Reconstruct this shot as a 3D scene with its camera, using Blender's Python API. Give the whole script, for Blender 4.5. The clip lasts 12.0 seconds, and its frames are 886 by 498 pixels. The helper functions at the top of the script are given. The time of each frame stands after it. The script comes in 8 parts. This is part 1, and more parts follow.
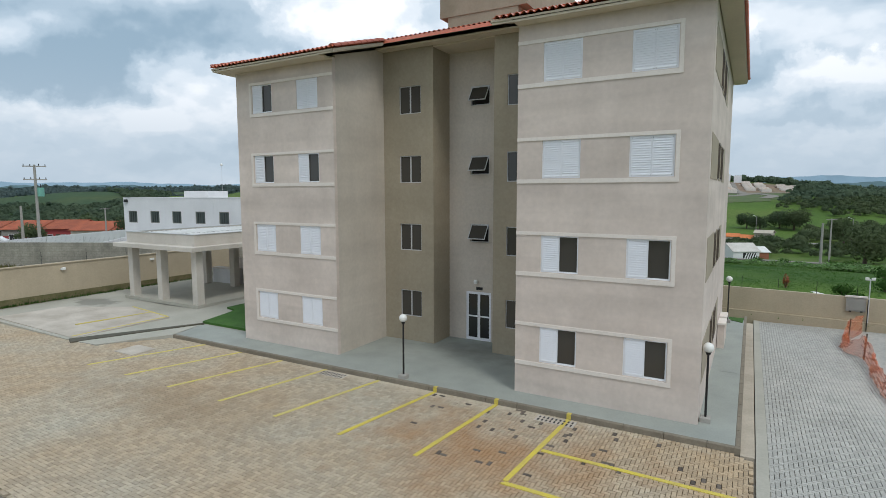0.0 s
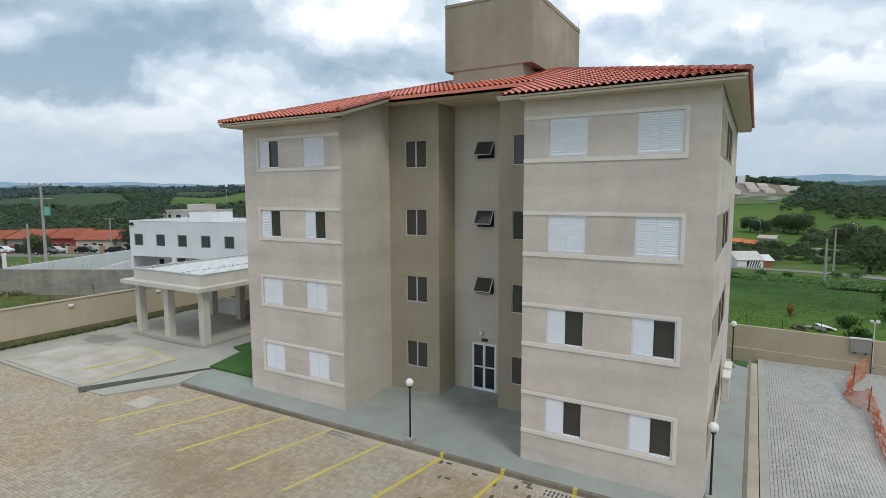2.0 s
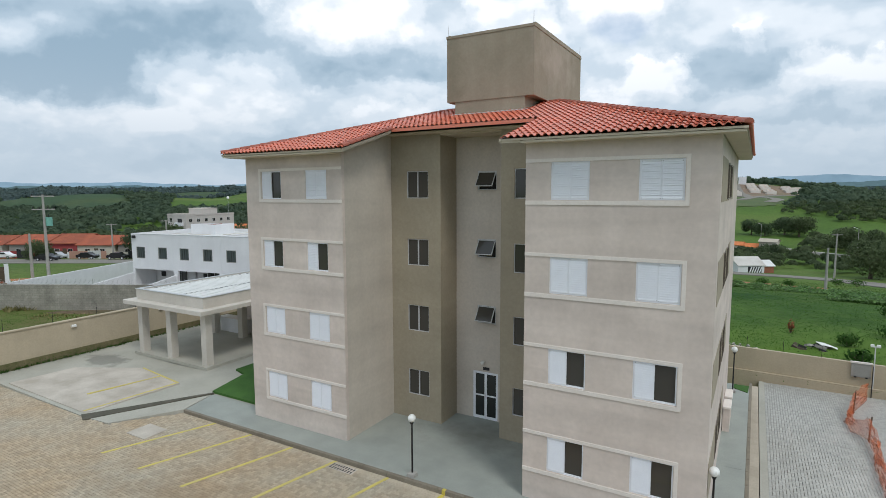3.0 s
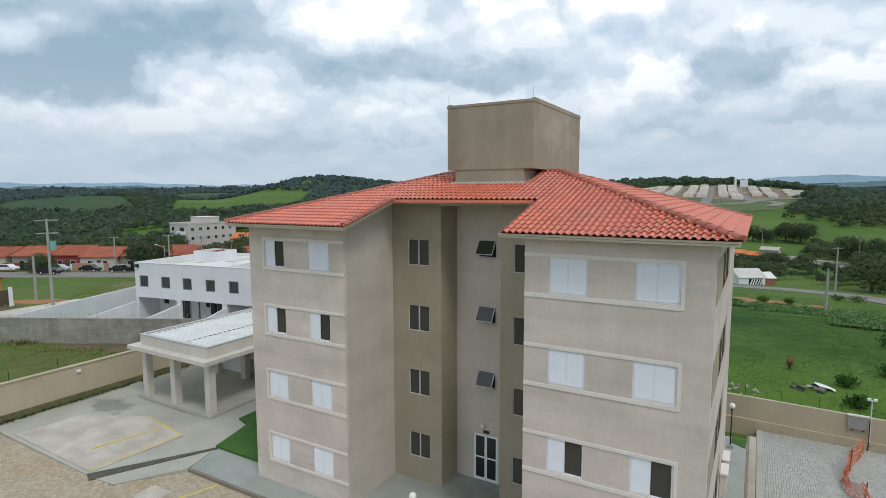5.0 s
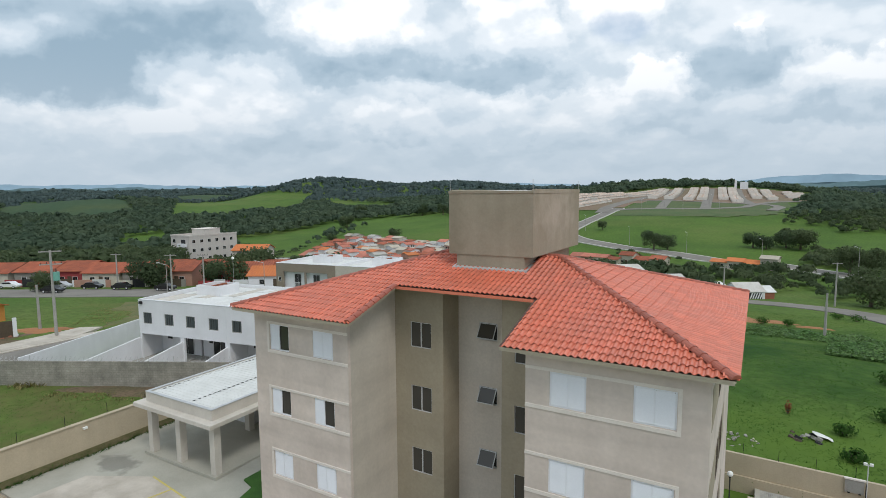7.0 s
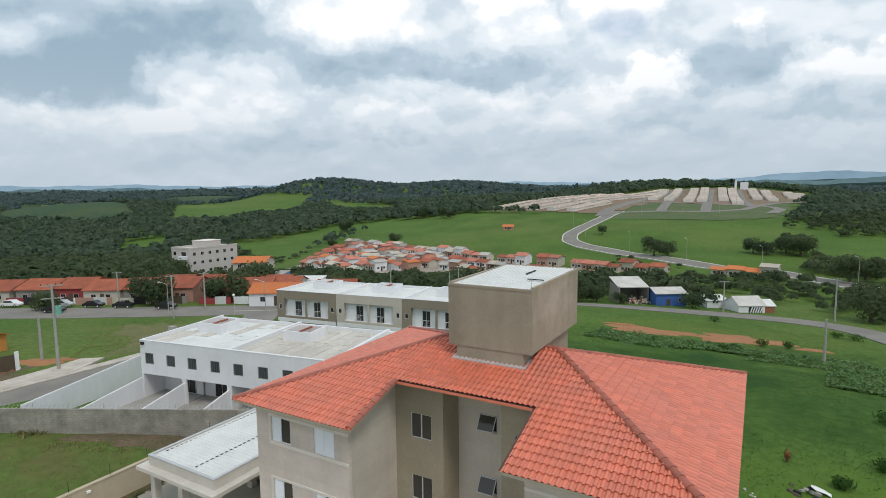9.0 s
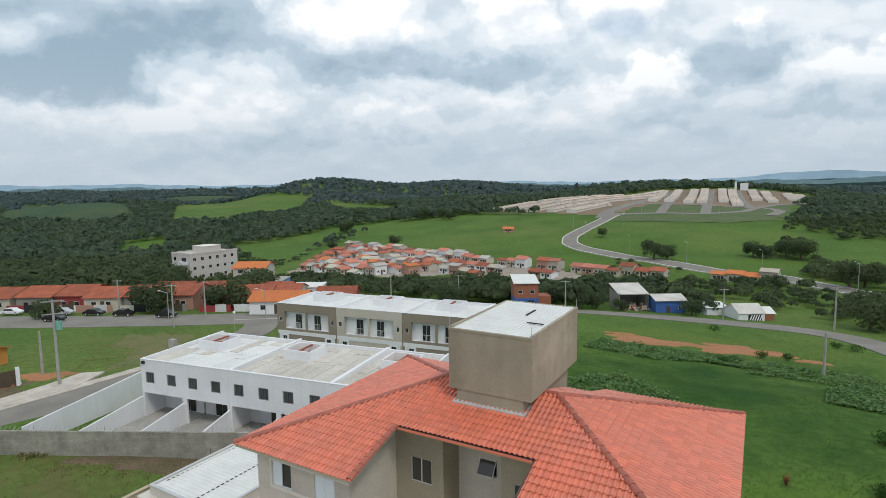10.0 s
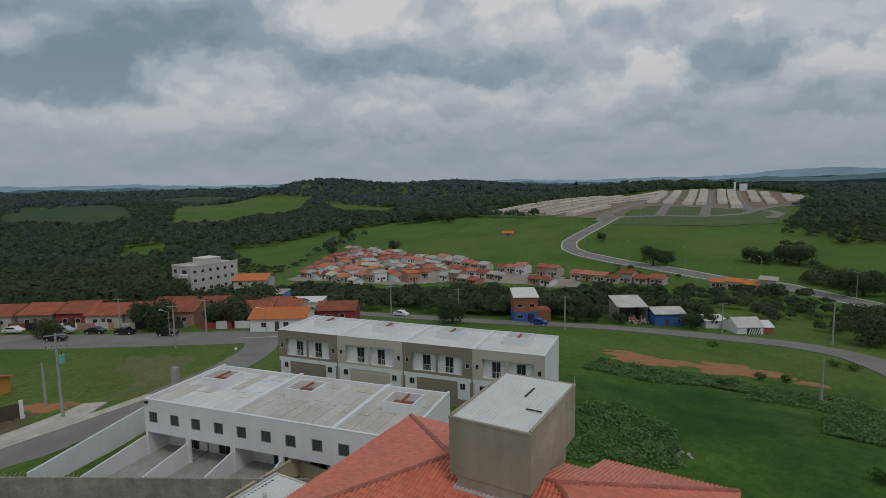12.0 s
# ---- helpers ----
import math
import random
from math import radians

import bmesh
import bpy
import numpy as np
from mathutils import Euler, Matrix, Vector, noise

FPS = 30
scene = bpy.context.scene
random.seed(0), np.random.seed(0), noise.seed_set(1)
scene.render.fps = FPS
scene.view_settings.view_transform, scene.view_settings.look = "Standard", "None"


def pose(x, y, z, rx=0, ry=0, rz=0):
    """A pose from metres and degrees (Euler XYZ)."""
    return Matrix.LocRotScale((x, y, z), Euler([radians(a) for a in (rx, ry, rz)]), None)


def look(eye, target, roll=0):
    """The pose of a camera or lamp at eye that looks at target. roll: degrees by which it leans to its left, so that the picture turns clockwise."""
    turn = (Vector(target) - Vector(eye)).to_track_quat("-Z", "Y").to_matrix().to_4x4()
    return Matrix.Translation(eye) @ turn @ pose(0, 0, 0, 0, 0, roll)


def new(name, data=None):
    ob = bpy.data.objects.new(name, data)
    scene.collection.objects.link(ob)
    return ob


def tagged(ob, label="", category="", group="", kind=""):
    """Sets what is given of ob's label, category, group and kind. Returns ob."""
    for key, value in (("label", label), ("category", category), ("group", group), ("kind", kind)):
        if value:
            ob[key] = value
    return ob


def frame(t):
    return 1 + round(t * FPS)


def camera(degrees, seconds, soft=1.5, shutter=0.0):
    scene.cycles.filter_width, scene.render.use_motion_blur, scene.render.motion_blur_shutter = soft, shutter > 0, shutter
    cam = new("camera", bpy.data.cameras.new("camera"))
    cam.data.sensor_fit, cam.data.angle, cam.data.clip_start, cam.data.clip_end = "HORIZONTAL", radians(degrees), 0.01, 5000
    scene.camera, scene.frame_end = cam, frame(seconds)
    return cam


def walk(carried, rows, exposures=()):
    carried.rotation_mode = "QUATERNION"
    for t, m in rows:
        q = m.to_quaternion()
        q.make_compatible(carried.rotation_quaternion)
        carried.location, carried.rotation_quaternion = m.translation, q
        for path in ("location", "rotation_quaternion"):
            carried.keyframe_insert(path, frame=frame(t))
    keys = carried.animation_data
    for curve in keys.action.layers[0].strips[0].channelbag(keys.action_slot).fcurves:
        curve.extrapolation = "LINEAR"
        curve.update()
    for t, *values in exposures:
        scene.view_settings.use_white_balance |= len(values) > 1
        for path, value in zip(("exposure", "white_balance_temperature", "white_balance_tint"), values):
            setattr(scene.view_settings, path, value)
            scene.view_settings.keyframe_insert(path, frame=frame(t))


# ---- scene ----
# the camera: a drone that rises in front of the apartment block
cam = camera(78.4, 12.0, soft=0.7)
PATH = [
    (0, (0.977, -15.317, 6.097), (-0.005, -13.587, 5.894), -0.10),
    (0.5, (0.941, -15.336, 6.541), (-0.041, -13.606, 6.339), -0.20),
    (1, (0.920, -15.362, 7.099), (-0.065, -13.634, 6.895), -0.20),
    (1.5, (0.908, -15.334, 7.695), (-0.081, -13.607, 7.490), -0.20),
    (2, (0.846, -15.298, 8.277), (-0.145, -13.573, 8.071), -0.20),
    (2.5, (0.807, -15.297, 8.877), (-0.186, -13.574, 8.670), -0.20),
    (3, (0.801, -15.287, 9.499), (-0.193, -13.563, 9.293), -0.20),
    (5, (0.846, -15.285, 12.252), (-0.152, -13.564, 12.046), -0.20),
    (5.5, (0.814, -15.329, 13.065), (-0.184, -13.608, 12.860), -0.20),
    (6, (0.785, -15.307, 13.873), (-0.214, -13.586, 13.668), -0.30),
    (6.5, (0.776, -15.332, 14.768), (-0.223, -13.612, 14.562), -0.30),
    (7, (0.832, -15.343, 15.736), (-0.167, -13.623, 15.530), -0.40),
    (9, (0.785, -15.111, 19.672), (-0.215, -13.392, 19.460), -0.70),
    (9.5, (0.738, -15.025, 20.617), (-0.262, -13.306, 20.404), -0.70),
    (10, (0.741, -15.004, 21.601), (-0.259, -13.285, 21.386), -0.70),
    (10.5, (0.747, -15.014, 22.616), (-0.252, -13.295, 22.400), -0.80),
    (11, (0.762, -15.015, 23.641), (-0.237, -13.296, 23.423), -0.80),
    (11.5, (0.782, -15.023, 24.630), (-0.217, -13.304, 24.410), -0.90),
    (12, (0.793, -14.992, 25.604), (-0.205, -13.274, 25.383), -1.00),
]
# the picture warms a little on the way and fades at the end
FADE = [(0, 0.0, 6300, 10), (5, 0.0, 6320, 10), (9, 0.0, 6520, 10), (11.3, 0.0, 6520, 10), (12, -0.9, 6480, 10)]
walk(cam, [(t, look(eye, target, roll)) for t, eye, target, roll in PATH], FADE)

# ---- the lie of the land: valley behind the site, hills beyond ----
AX, AY = (0.8648, 0.5022), (-0.5022, 0.8648)
DEPTHS = (0, 30, 60, 75, 95, 120, 160, 210, 250, 300, 390, 500, 700, 1000, 1500, 2200, 3200, 4800)
EAST = (-0.6, -0.9, -4.2, -6.0, -8.4, -10.4, -12.7, -15.5, -16.5, -13, -2, 3, 12, 15, 2, -12, -14, -10)
MID = (-0.5, -0.5, -1.6, -2.9, -4.7, -6.3, -11, -18, -22, -22, -14, -6, 4, 12, 24, 36, 44, 50)
WEST = (-0.2, -0.2, -0.6, -1.2, -2.8, -4.6, -8.5, -14, -20, -25, -30, -30, -23, -13, -3, 8, 20, 26)


def step01(a, b, x):
    k = np.clip((np.asarray(x, float) - a) / (b - a), 0, 1)
    return k * k * (3 - 2 * k)


def land(x, y):
    x, y = np.asarray(x, float), np.asarray(y, float)
    # the slopes beyond the valley lie closer in than the tables' depths
    near = np.maximum(np.hypot(x - 0.8, y + 15), 1e-6)
    far_r = np.interp(near, (0, 170, 255, 4250), (0, 170, 300, 5000))
    draw = near / far_r
    u = ((x - 0.8) * AX[0] + (y + 15) * AX[1]) / draw
    v = ((x - 0.8) * AY[0] + (y + 15) * AY[1]) / draw
    d = np.maximum(v, 0.35 * np.hypot(u, v))
    e, m, w = (np.interp(d, DEPTHS, z) for z in (EAST, MID, WEST))
    wide = 35 + 0.30 * d
    k = np.tanh((u - 25) / wide)
    z = np.where(k > 0, m + (e - m) * k, m + (w - m) * -k)
    # wooded knolls and far ridges
    for hu, hv, hz, su, sv in ((-330, 1500, 48, 125, 300), (-60, 1900, 14, 420, 350), (720, 950, -46, 240, 500),
                               (-700, 900, 14, 260, 160), (-250, 650, 8, 150, 120), (370, 820, 11, 230, 210)):
        z = z + hz * np.exp(-((u - hu) / su) ** 2 - ((v - hv) / sv) ** 2)
    far = step01(250, 900, d)
    z = z + far * (7 * np.sin(u / 163.0 + 1.3) * np.sin(v / 211.0 + 0.4) + 4 * np.sin(u / 71.0 + v / 97.0))
    return 23.6 + (z - 23.6) * draw


def site_land(X, Y):
    Z = land(X, Y)
    # the levelled site and its neighbours' plots
    site = step01(-60, -36, X) * (1 - step01(10, 24, X)) * step01(-48, -34, Y) * (1 - step01(18.5, 40, Y))
    Z = Z * (1 - site) + site * np.minimum(Z, -0.35)
    Z = np.where((X > -35) & (X < 12) & (Y > -34) & (Y < 19.25), -1.2, Z)
    strip = (X < -33.8) & (X > -60) & (Y > -30) & (Y < 34)
    return np.where(strip, np.maximum(Z, -0.35 + 0.6 * step01(16, 6, Y)), Z)

# ---- sky and sun: bright broken overcast ----
SUN_EL, SUN_AZ = 55.0, 122.0
world = bpy.data.worlds.new("sky")
scene.world = world
world.use_nodes = True
wn, wl = world.node_tree.nodes, world.node_tree.links
wn.clear()


def wnode(kind, **props):
    n = wn.new(kind)
    if "operation" in props:
        n.operation = props["operation"]
    if "interpolation_type" in props:
        n.interpolation_type = props["interpolation_type"]
    if "data_type" in props:
        n.data_type = props["data_type"]
    if "sky_type" in props:
        n.sky_type, n.sun_disc = props["sky_type"], props["sun_disc"]
    if "feature" in props:
        n.feature = props["feature"]
    return n


def wmath(op, a, b=None, c=None):
    n = wnode("ShaderNodeMath", operation=op)
    for i, q in enumerate((a, b, c)):
        if q is None:
            continue
        if isinstance(q, (int, float)):
            n.inputs[i].default_value = q
        else:
            wl.new(q, n.inputs[i])
    return n.outputs[0]


w_out = wnode("ShaderNodeOutputWorld")
w_bg = wnode("ShaderNodeBackground")
w_sky = wnode("ShaderNodeTexSky", sky_type="NISHITA", sun_disc=False)
w_sky.sun_elevation, w_sky.sun_rotation = radians(SUN_EL), radians(SUN_AZ)
w_co = wnode("ShaderNodeTexCoord")
w_sep = wnode("ShaderNodeSeparateXYZ")
wl.new(w_co.outputs["Generated"], w_sep.inputs[0])
# clouds lie in a layer overhead and flatten into rows towards the horizon
w_h = wmath("ADD", wmath("MAXIMUM", w_sep.outputs[2], 0.0), 0.46)
w_px, w_py = wmath("DIVIDE", w_sep.outputs[0], w_h), wmath("DIVIDE", w_sep.outputs[1], w_h)
w_v = wnode("ShaderNodeCombineXYZ")
wl.new(w_px, w_v.inputs[0])
wl.new(w_py, w_v.inputs[1])


def wnoise(vector, scale, detail, rough, shift, zoom=1.0):
    m = wnode("ShaderNodeMapping")
    m.inputs["Location"].default_value = shift
    m.inputs["Scale"].default_value = (zoom, zoom, zoom)
    wl.new(vector, m.inputs["Vector"])
    n = wnode("ShaderNodeTexNoise")
    n.inputs["Scale"].default_value, n.inputs["Detail"].default_value = scale, detail
    n.inputs["Roughness"].default_value, n.inputs["Distortion"].default_value = rough, 0.0
    wl.new(m.outputs[0], n.inputs["Vector"])
    return n.outputs["Fac"]


def wsmooth(fac, a, b):
    n = wnode("ShaderNodeMapRange", interpolation_type="SMOOTHSTEP")
    wl.new(fac, n.inputs["Value"])
    n.inputs["From Min"].default_value, n.inputs["From Max"].default_value = a, b
    return n.outputs[0]


def wramp(fac, stops):
    r = wnode("ShaderNodeValToRGB")
    r.color_ramp.interpolation = "EASE"
    while len(r.color_ramp.elements) < len(stops):
        r.color_ramp.elements.new(0.5)
    for el, (at, col) in zip(r.color_ramp.elements, stops):
        el.position, el.color = at, (*col, 1)
    wl.new(fac, r.inputs[0])
    return r.outputs[0]


# heaped clouds: lit tops and darker bases from the change of mass with height, at two sizes
def wheap(scale, detail, shift, gain, lift):
    return wmath("MULTIPLY", wmath("SUBTRACT", wnoise(w_v.outputs[0], scale, detail, 0.5, shift), wnoise(w_v.outputs[0], scale, detail, 0.5, shift, lift)), gain)


w_den = wmath("MULTIPLY_ADD", wnoise(w_v.outputs[0], 2.1, 6.0, 0.5, (3.1, 7.4, 0.0)), 0.42, 0.36)
w_den = wmath("ADD", w_den, wheap(3.8, 4.0, (5.3, 1.4, 0.0), 0.95, 0.945))
w_den = wmath("ADD", w_den, wheap(9.0, 4.0, (0.3, 4.4, 0.0), 0.45, 0.972))
# place in the sky as seen towards the valley: across and up from its middle, ruffled by a noise
w_fw = wmath("ADD", wmath("MULTIPLY", w_sep.outputs[0], -0.5002), wmath("MULTIPLY", w_sep.outputs[1], 0.8659))
w_rt = wmath("ADD", wmath("MULTIPLY", w_sep.outputs[0], 0.8659), wmath("MULTIPLY", w_sep.outputs[1], 0.5002))
w_fc = wmath("MAXIMUM", w_fw, 0.15)
w_face = wsmooth(w_fw, 0.2, 0.5)
w_g = wnode("ShaderNodeCombineXYZ")
wl.new(wmath("DIVIDE", w_rt, w_fc), w_g.inputs[0])
wl.new(wmath("DIVIDE", w_sep.outputs[2], w_fc), w_g.inputs[1])
w_r1, w_r2 = wnoise(w_g.outputs[0], 9.0, 6.0, 0.55, (1.2, 0.7, 0.0)), wnoise(w_g.outputs[0], 11.0, 6.0, 0.55, (8.2, 3.7, 2.0))
w_sg = wnode("ShaderNodeSeparateXYZ")
wl.new(w_g.outputs[0], w_sg.inputs[0])
w_gx = wmath("ADD", w_sg.outputs[0], wmath("MULTIPLY_ADD", w_r1, 0.24, -0.12))
w_gy = wmath("ADD", w_sg.outputs[1], wmath("MULTIPLY_ADD", w_r2, 0.13, -0.065))
# great cloud banks: middle, half width, foot, height, heavier (-) or brighter (+)
BANKS = [
    (0.330, 0.110, 0.265, 0.110, 0.22),
    (-0.620, 0.400, 0.190, 0.200, -0.24),
    (-0.728, 0.211, 0.159, 0.135, -0.56),
    (-0.476, 0.252, 0.231, 0.127, -0.30),
    (-0.682, 0.200, 0.304, 0.095, -0.20),
    (-0.129, 0.137, 0.193, 0.089, -0.34),
    (-0.279, 0.116, 0.073, 0.063, -0.30),
    (-0.096, 0.061, 0.083, 0.033, -0.22),
    (0.109, 0.152, 0.180, 0.073, -0.34),
    (0.521, 0.104, 0.177, 0.110, -0.30),
    (0.745, 0.188, 0.120, 0.057, -0.26),
    (0.400, 0.087, 0.094, 0.048, -0.18),
    (0.134, 0.046, 0.088, 0.032, -0.16),
    (0.451, 0.101, 0.230, 0.087, -0.06),
    (-0.753, 0.154, 0.086, 0.037, -0.12),
    (0.754, 0.123, 0.064, 0.037, -0.12),
    (-0.406, 0.093, 0.050, 0.030, -0.10),
    (-0.163, 0.151, 0.243, 0.148, 0.42),
    (0.119, 0.080, 0.244, 0.134, 0.30),
    (-0.408, 0.138, 0.098, 0.163, 0.22),
    (0.378, 0.071, 0.162, 0.064, 0.28),
    (0.735, 0.134, 0.162, 0.088, 0.30),
    (-0.662, 0.206, 0.071, 0.090, 0.14),
    (0.541, 0.030, 0.243, 0.053, 0.22),
    (-0.076, 0.067, 0.093, 0.060, 0.20),
    (0.262, 0.082, 0.099, 0.085, 0.12),
    (0.093, 0.056, 0.121, 0.055, 0.10),
    (0.319, 0.100, 0.294, 0.090, 0.16),
]
for bx, bw, bz, bh, ba in BANKS:
    q = wmath("MULTIPLY", wmath("SUBTRACT", w_gx, bx), 1 / bw)
    across = wmath("SUBTRACT", 1.0, wsmooth(wmath("MULTIPLY", q, q), 0.25, 1.35))
    h = wmath("MULTIPLY", wmath("SUBTRACT", w_gy, bz), 1 / bh)
    if ba < 0:
        # flat dark foot, fading upwards
        up = wmath("MULTIPLY", wsmooth(h, -0.10, 0.22), wmath("SUBTRACT", 1.0, wsmooth(h, 0.2, 1.1)))
    else:
        # bright heaped crown, fading downwards
        up = wmath("MULTIPLY", wsmooth(h, -0.2, 0.7), wmath("SUBTRACT", 1.0, wsmooth(h, 0.85, 1.12)))
    w_den = wmath("ADD", w_den, wmath("MULTIPLY", wmath("MULTIPLY", wmath("MULTIPLY", across, up), w_face), ba * (0.85 if ba < 0 else 1.0)))
w_cloud = wramp(w_den, [(0.08, (0.33, 0.455, 0.56)), (0.34, (0.47, 0.59, 0.69)), (0.54, (0.65, 0.75, 0.835)), (0.72, (0.84, 0.905, 0.96)), (0.88, (1.06, 1.08, 1.10))])
# a thin place where blue shows
w_q1, w_q2 = wmath("MULTIPLY", wmath("SUBTRACT", w_gx, 0.324), 14.0), wmath("MULTIPLY", wmath("SUBTRACT", w_gy, 0.285), 26.0)
w_hole = wmath("MULTIPLY", wmath("SUBTRACT", 1.0, wsmooth(wmath("ADD", wmath("MULTIPLY", w_q1, w_q1), wmath("MULTIPLY", w_q2, w_q2)), 0.1, 1.3)), w_face)
w_cover = wmath("MULTIPLY_ADD", w_hole, -0.3, 0.98)
w_scale = wnode("ShaderNodeVectorMath", operation="SCALE")
wl.new(w_sky.outputs[0], w_scale.inputs[0])
w_scale.inputs["Scale"].default_value = 0.15
w_mix = wnode("ShaderNodeMix", data_type="RGBA")
wl.new(w_cover, w_mix.inputs["Factor"])
wl.new(w_scale.outputs[0], w_mix.inputs["A"])
wl.new(w_cloud, w_mix.inputs["B"])
# thin bright haze low over the horizon
w_hz = wnode("ShaderNodeMapRange", interpolation_type="SMOOTHSTEP")
wl.new(w_sep.outputs[2], w_hz.inputs["Value"])
w_hz.inputs["From Min"].default_value, w_hz.inputs["From Max"].default_value = 0.0, 0.25
w_hz.inputs["To Min"].default_value, w_hz.inputs["To Max"].default_value = 0.85, 0.0
w_mix2 = wnode("ShaderNodeMix", data_type="RGBA")
wl.new(w_hz.outputs[0], w_mix2.inputs["Factor"])
wl.new(w_mix.outputs["Result"], w_mix2.inputs["A"])
w_mix2.inputs["B"].default_value = (0.50, 0.59, 0.67, 1)
wl.new(w_mix2.outputs["Result"], w_bg.inputs["Color"])
w_bg.inputs["Strength"].default_value = 1.0
wl.new(w_bg.outputs[0], w_out.inputs[0])

sun = new("sun", bpy.data.lights.new("sun", "SUN"))
sun.data.energy, sun.data.angle, sun.data.color = 1.25, radians(14), (1.0, 0.96, 0.9)
# the compass of the sky's sun: rotation runs clockwise from +y
sd = Vector((math.sin(radians(SUN_AZ)) * math.cos(radians(SUN_EL)), math.cos(radians(SUN_AZ)) * math.cos(radians(SUN_EL)), math.sin(radians(SUN_EL))))
sun.matrix_world = look(sd * 60, (0, 0, 0))

# ---- materials ----
def surface(name, base, other=None, rough=0.8, scale=1.0, fine=18.0, amount=0.6, grain=0.12, bump=0.15, metal=0.0, rand=0.0, island=0.0, spec=0.4, streak=0.0, bands=0.0, wide=None):
    """Two-scale mottled surface. rand / island: spread of value from object to object / piece to piece."""
    m = bpy.data.materials.new(name)
    m.use_nodes = True
    nt = m.node_tree
    b = nt.nodes["Principled BSDF"]
    other = other or tuple(c * 0.72 for c in base)

    def node(kind, **props):
        n = nt.nodes.new(kind)
        if "operation" in props:
            n.operation = props["operation"]
        if "interpolation_type" in props:
            n.interpolation_type = props["interpolation_type"]
        if "data_type" in props:
            n.data_type = props["data_type"]
        if "sky_type" in props:
            n.sky_type, n.sun_disc = props["sky_type"], props["sun_disc"]
        if "feature" in props:
            n.feature = props["feature"]
        return n

    co = node("ShaderNodeNewGeometry")
    vec = co.outputs["Position"]
    n1 = node("ShaderNodeTexNoise")
    n1.inputs["Scale"].default_value, n1.inputs["Detail"].default_value, n1.inputs["Roughness"].default_value = scale, 5, 0.6
    nt.links.new(vec, n1.inputs["Vector"])
    n2 = node("ShaderNodeTexNoise")
    n2.inputs["Scale"].default_value, n2.inputs["Detail"].default_value = fine, 4
    nt.links.new(vec, n2.inputs["Vector"])
    ramp = node("ShaderNodeMapRange")
    ramp.inputs["From Min"].default_value, ramp.inputs["From Max"].default_value = 0.35, 0.65
    ramp.inputs["To Max"].default_value = amount
    nt.links.new(n1.outputs["Fac"], ramp.inputs["Value"])
    mix = node("ShaderNodeMix", data_type="RGBA")
    mix.inputs["A"].default_value, mix.inputs["B"].default_value = (*base, 1), (*other, 1)
    nt.links.new(ramp.outputs[0], mix.inputs["Factor"])
    col = mix.outputs["Result"]
    if wide:
        # broad drier patches
        n5 = node("ShaderNodeTexNoise")
        n5.inputs["Scale"].default_value, n5.inputs["Detail"].default_value, n5.inputs["Roughness"].default_value = 0.012, 8, 0.65
        nt.links.new(vec, n5.inputs["Vector"])
        r5 = node("ShaderNodeMapRange")
        r5.inputs["From Min"].default_value, r5.inputs["From Max"].default_value, r5.inputs["To Max"].default_value = 0.48, 0.68, 0.75
        nt.links.new(n5.outputs["Fac"], r5.inputs["Value"])
        mix5 = node("ShaderNodeMix", data_type="RGBA")
        nt.links.new(r5.outputs[0], mix5.inputs["Factor"])
        nt.links.new(col, mix5.inputs["A"])
        mix5.inputs["B"].default_value = (*wide, 1)
        col = mix5.outputs["Result"]
    # fine grain, and streaks that run down upright faces
    val = node("ShaderNodeMapRange")
    val.inputs["From Min"].default_value, val.inputs["From Max"].default_value = 0.25, 0.75
    val.inputs["To Min"].default_value, val.inputs["To Max"].default_value = 1 - grain, 1 + grain
    nt.links.new(n2.outputs["Fac"], val.inputs["Value"])
    fac = val.outputs[0]

    def times(a, bb):
        n = node("ShaderNodeMath", operation="MULTIPLY")
        nt.links.new(a, n.inputs[0])
        nt.links.new(bb, n.inputs[1])
        return n.outputs[0]

    def spread(socket, width):
        r = node("ShaderNodeMapRange")
        r.inputs["To Min"].default_value, r.inputs["To Max"].default_value = 1 - width, 1 + width
        nt.links.new(socket, r.inputs["Value"])
        return r.outputs[0]

    if streak:
        mp = node("ShaderNodeMapping")
        mp.inputs["Scale"].default_value = (1.3, 1.3, 0.09)
        nt.links.new(vec, mp.inputs["Vector"])
        n3 = node("ShaderNodeTexNoise")
        n3.inputs["Scale"].default_value, n3.inputs["Detail"].default_value = 1.6, 4
        nt.links.new(mp.outputs[0], n3.inputs["Vector"])
        fac = times(fac, spread(n3.outputs["Fac"], streak))
    if bands:
        # level bands from the lifts in which the render was put on
        mp = node("ShaderNodeMapping")
        mp.inputs["Scale"].default_value = (0.10, 0.10, 0.9)
        nt.links.new(vec, mp.inputs["Vector"])
        n4 = node("ShaderNodeTexNoise")
        n4.inputs["Scale"].default_value, n4.inputs["Detail"].default_value, n4.inputs["Distortion"].default_value = 1.5, 5, 0.4
        nt.links.new(mp.outputs[0], n4.inputs["Vector"])
        fac = times(fac, spread(n4.outputs["Fac"], bands * 2))
    if rand:
        fac = times(fac, spread(node("ShaderNodeObjectInfo").outputs["Random"], rand))
    if island:
        fac = times(fac, spread(co.outputs["Random Per Island"], island))
    sc = node("ShaderNodeVectorMath", operation="SCALE")
    nt.links.new(col, sc.inputs[0])
    nt.links.new(fac, sc.inputs["Scale"])
    nt.links.new(sc.outputs[0], b.inputs["Base Color"])
    b.inputs["Roughness"].default_value, b.inputs["Metallic"].default_value = rough, metal
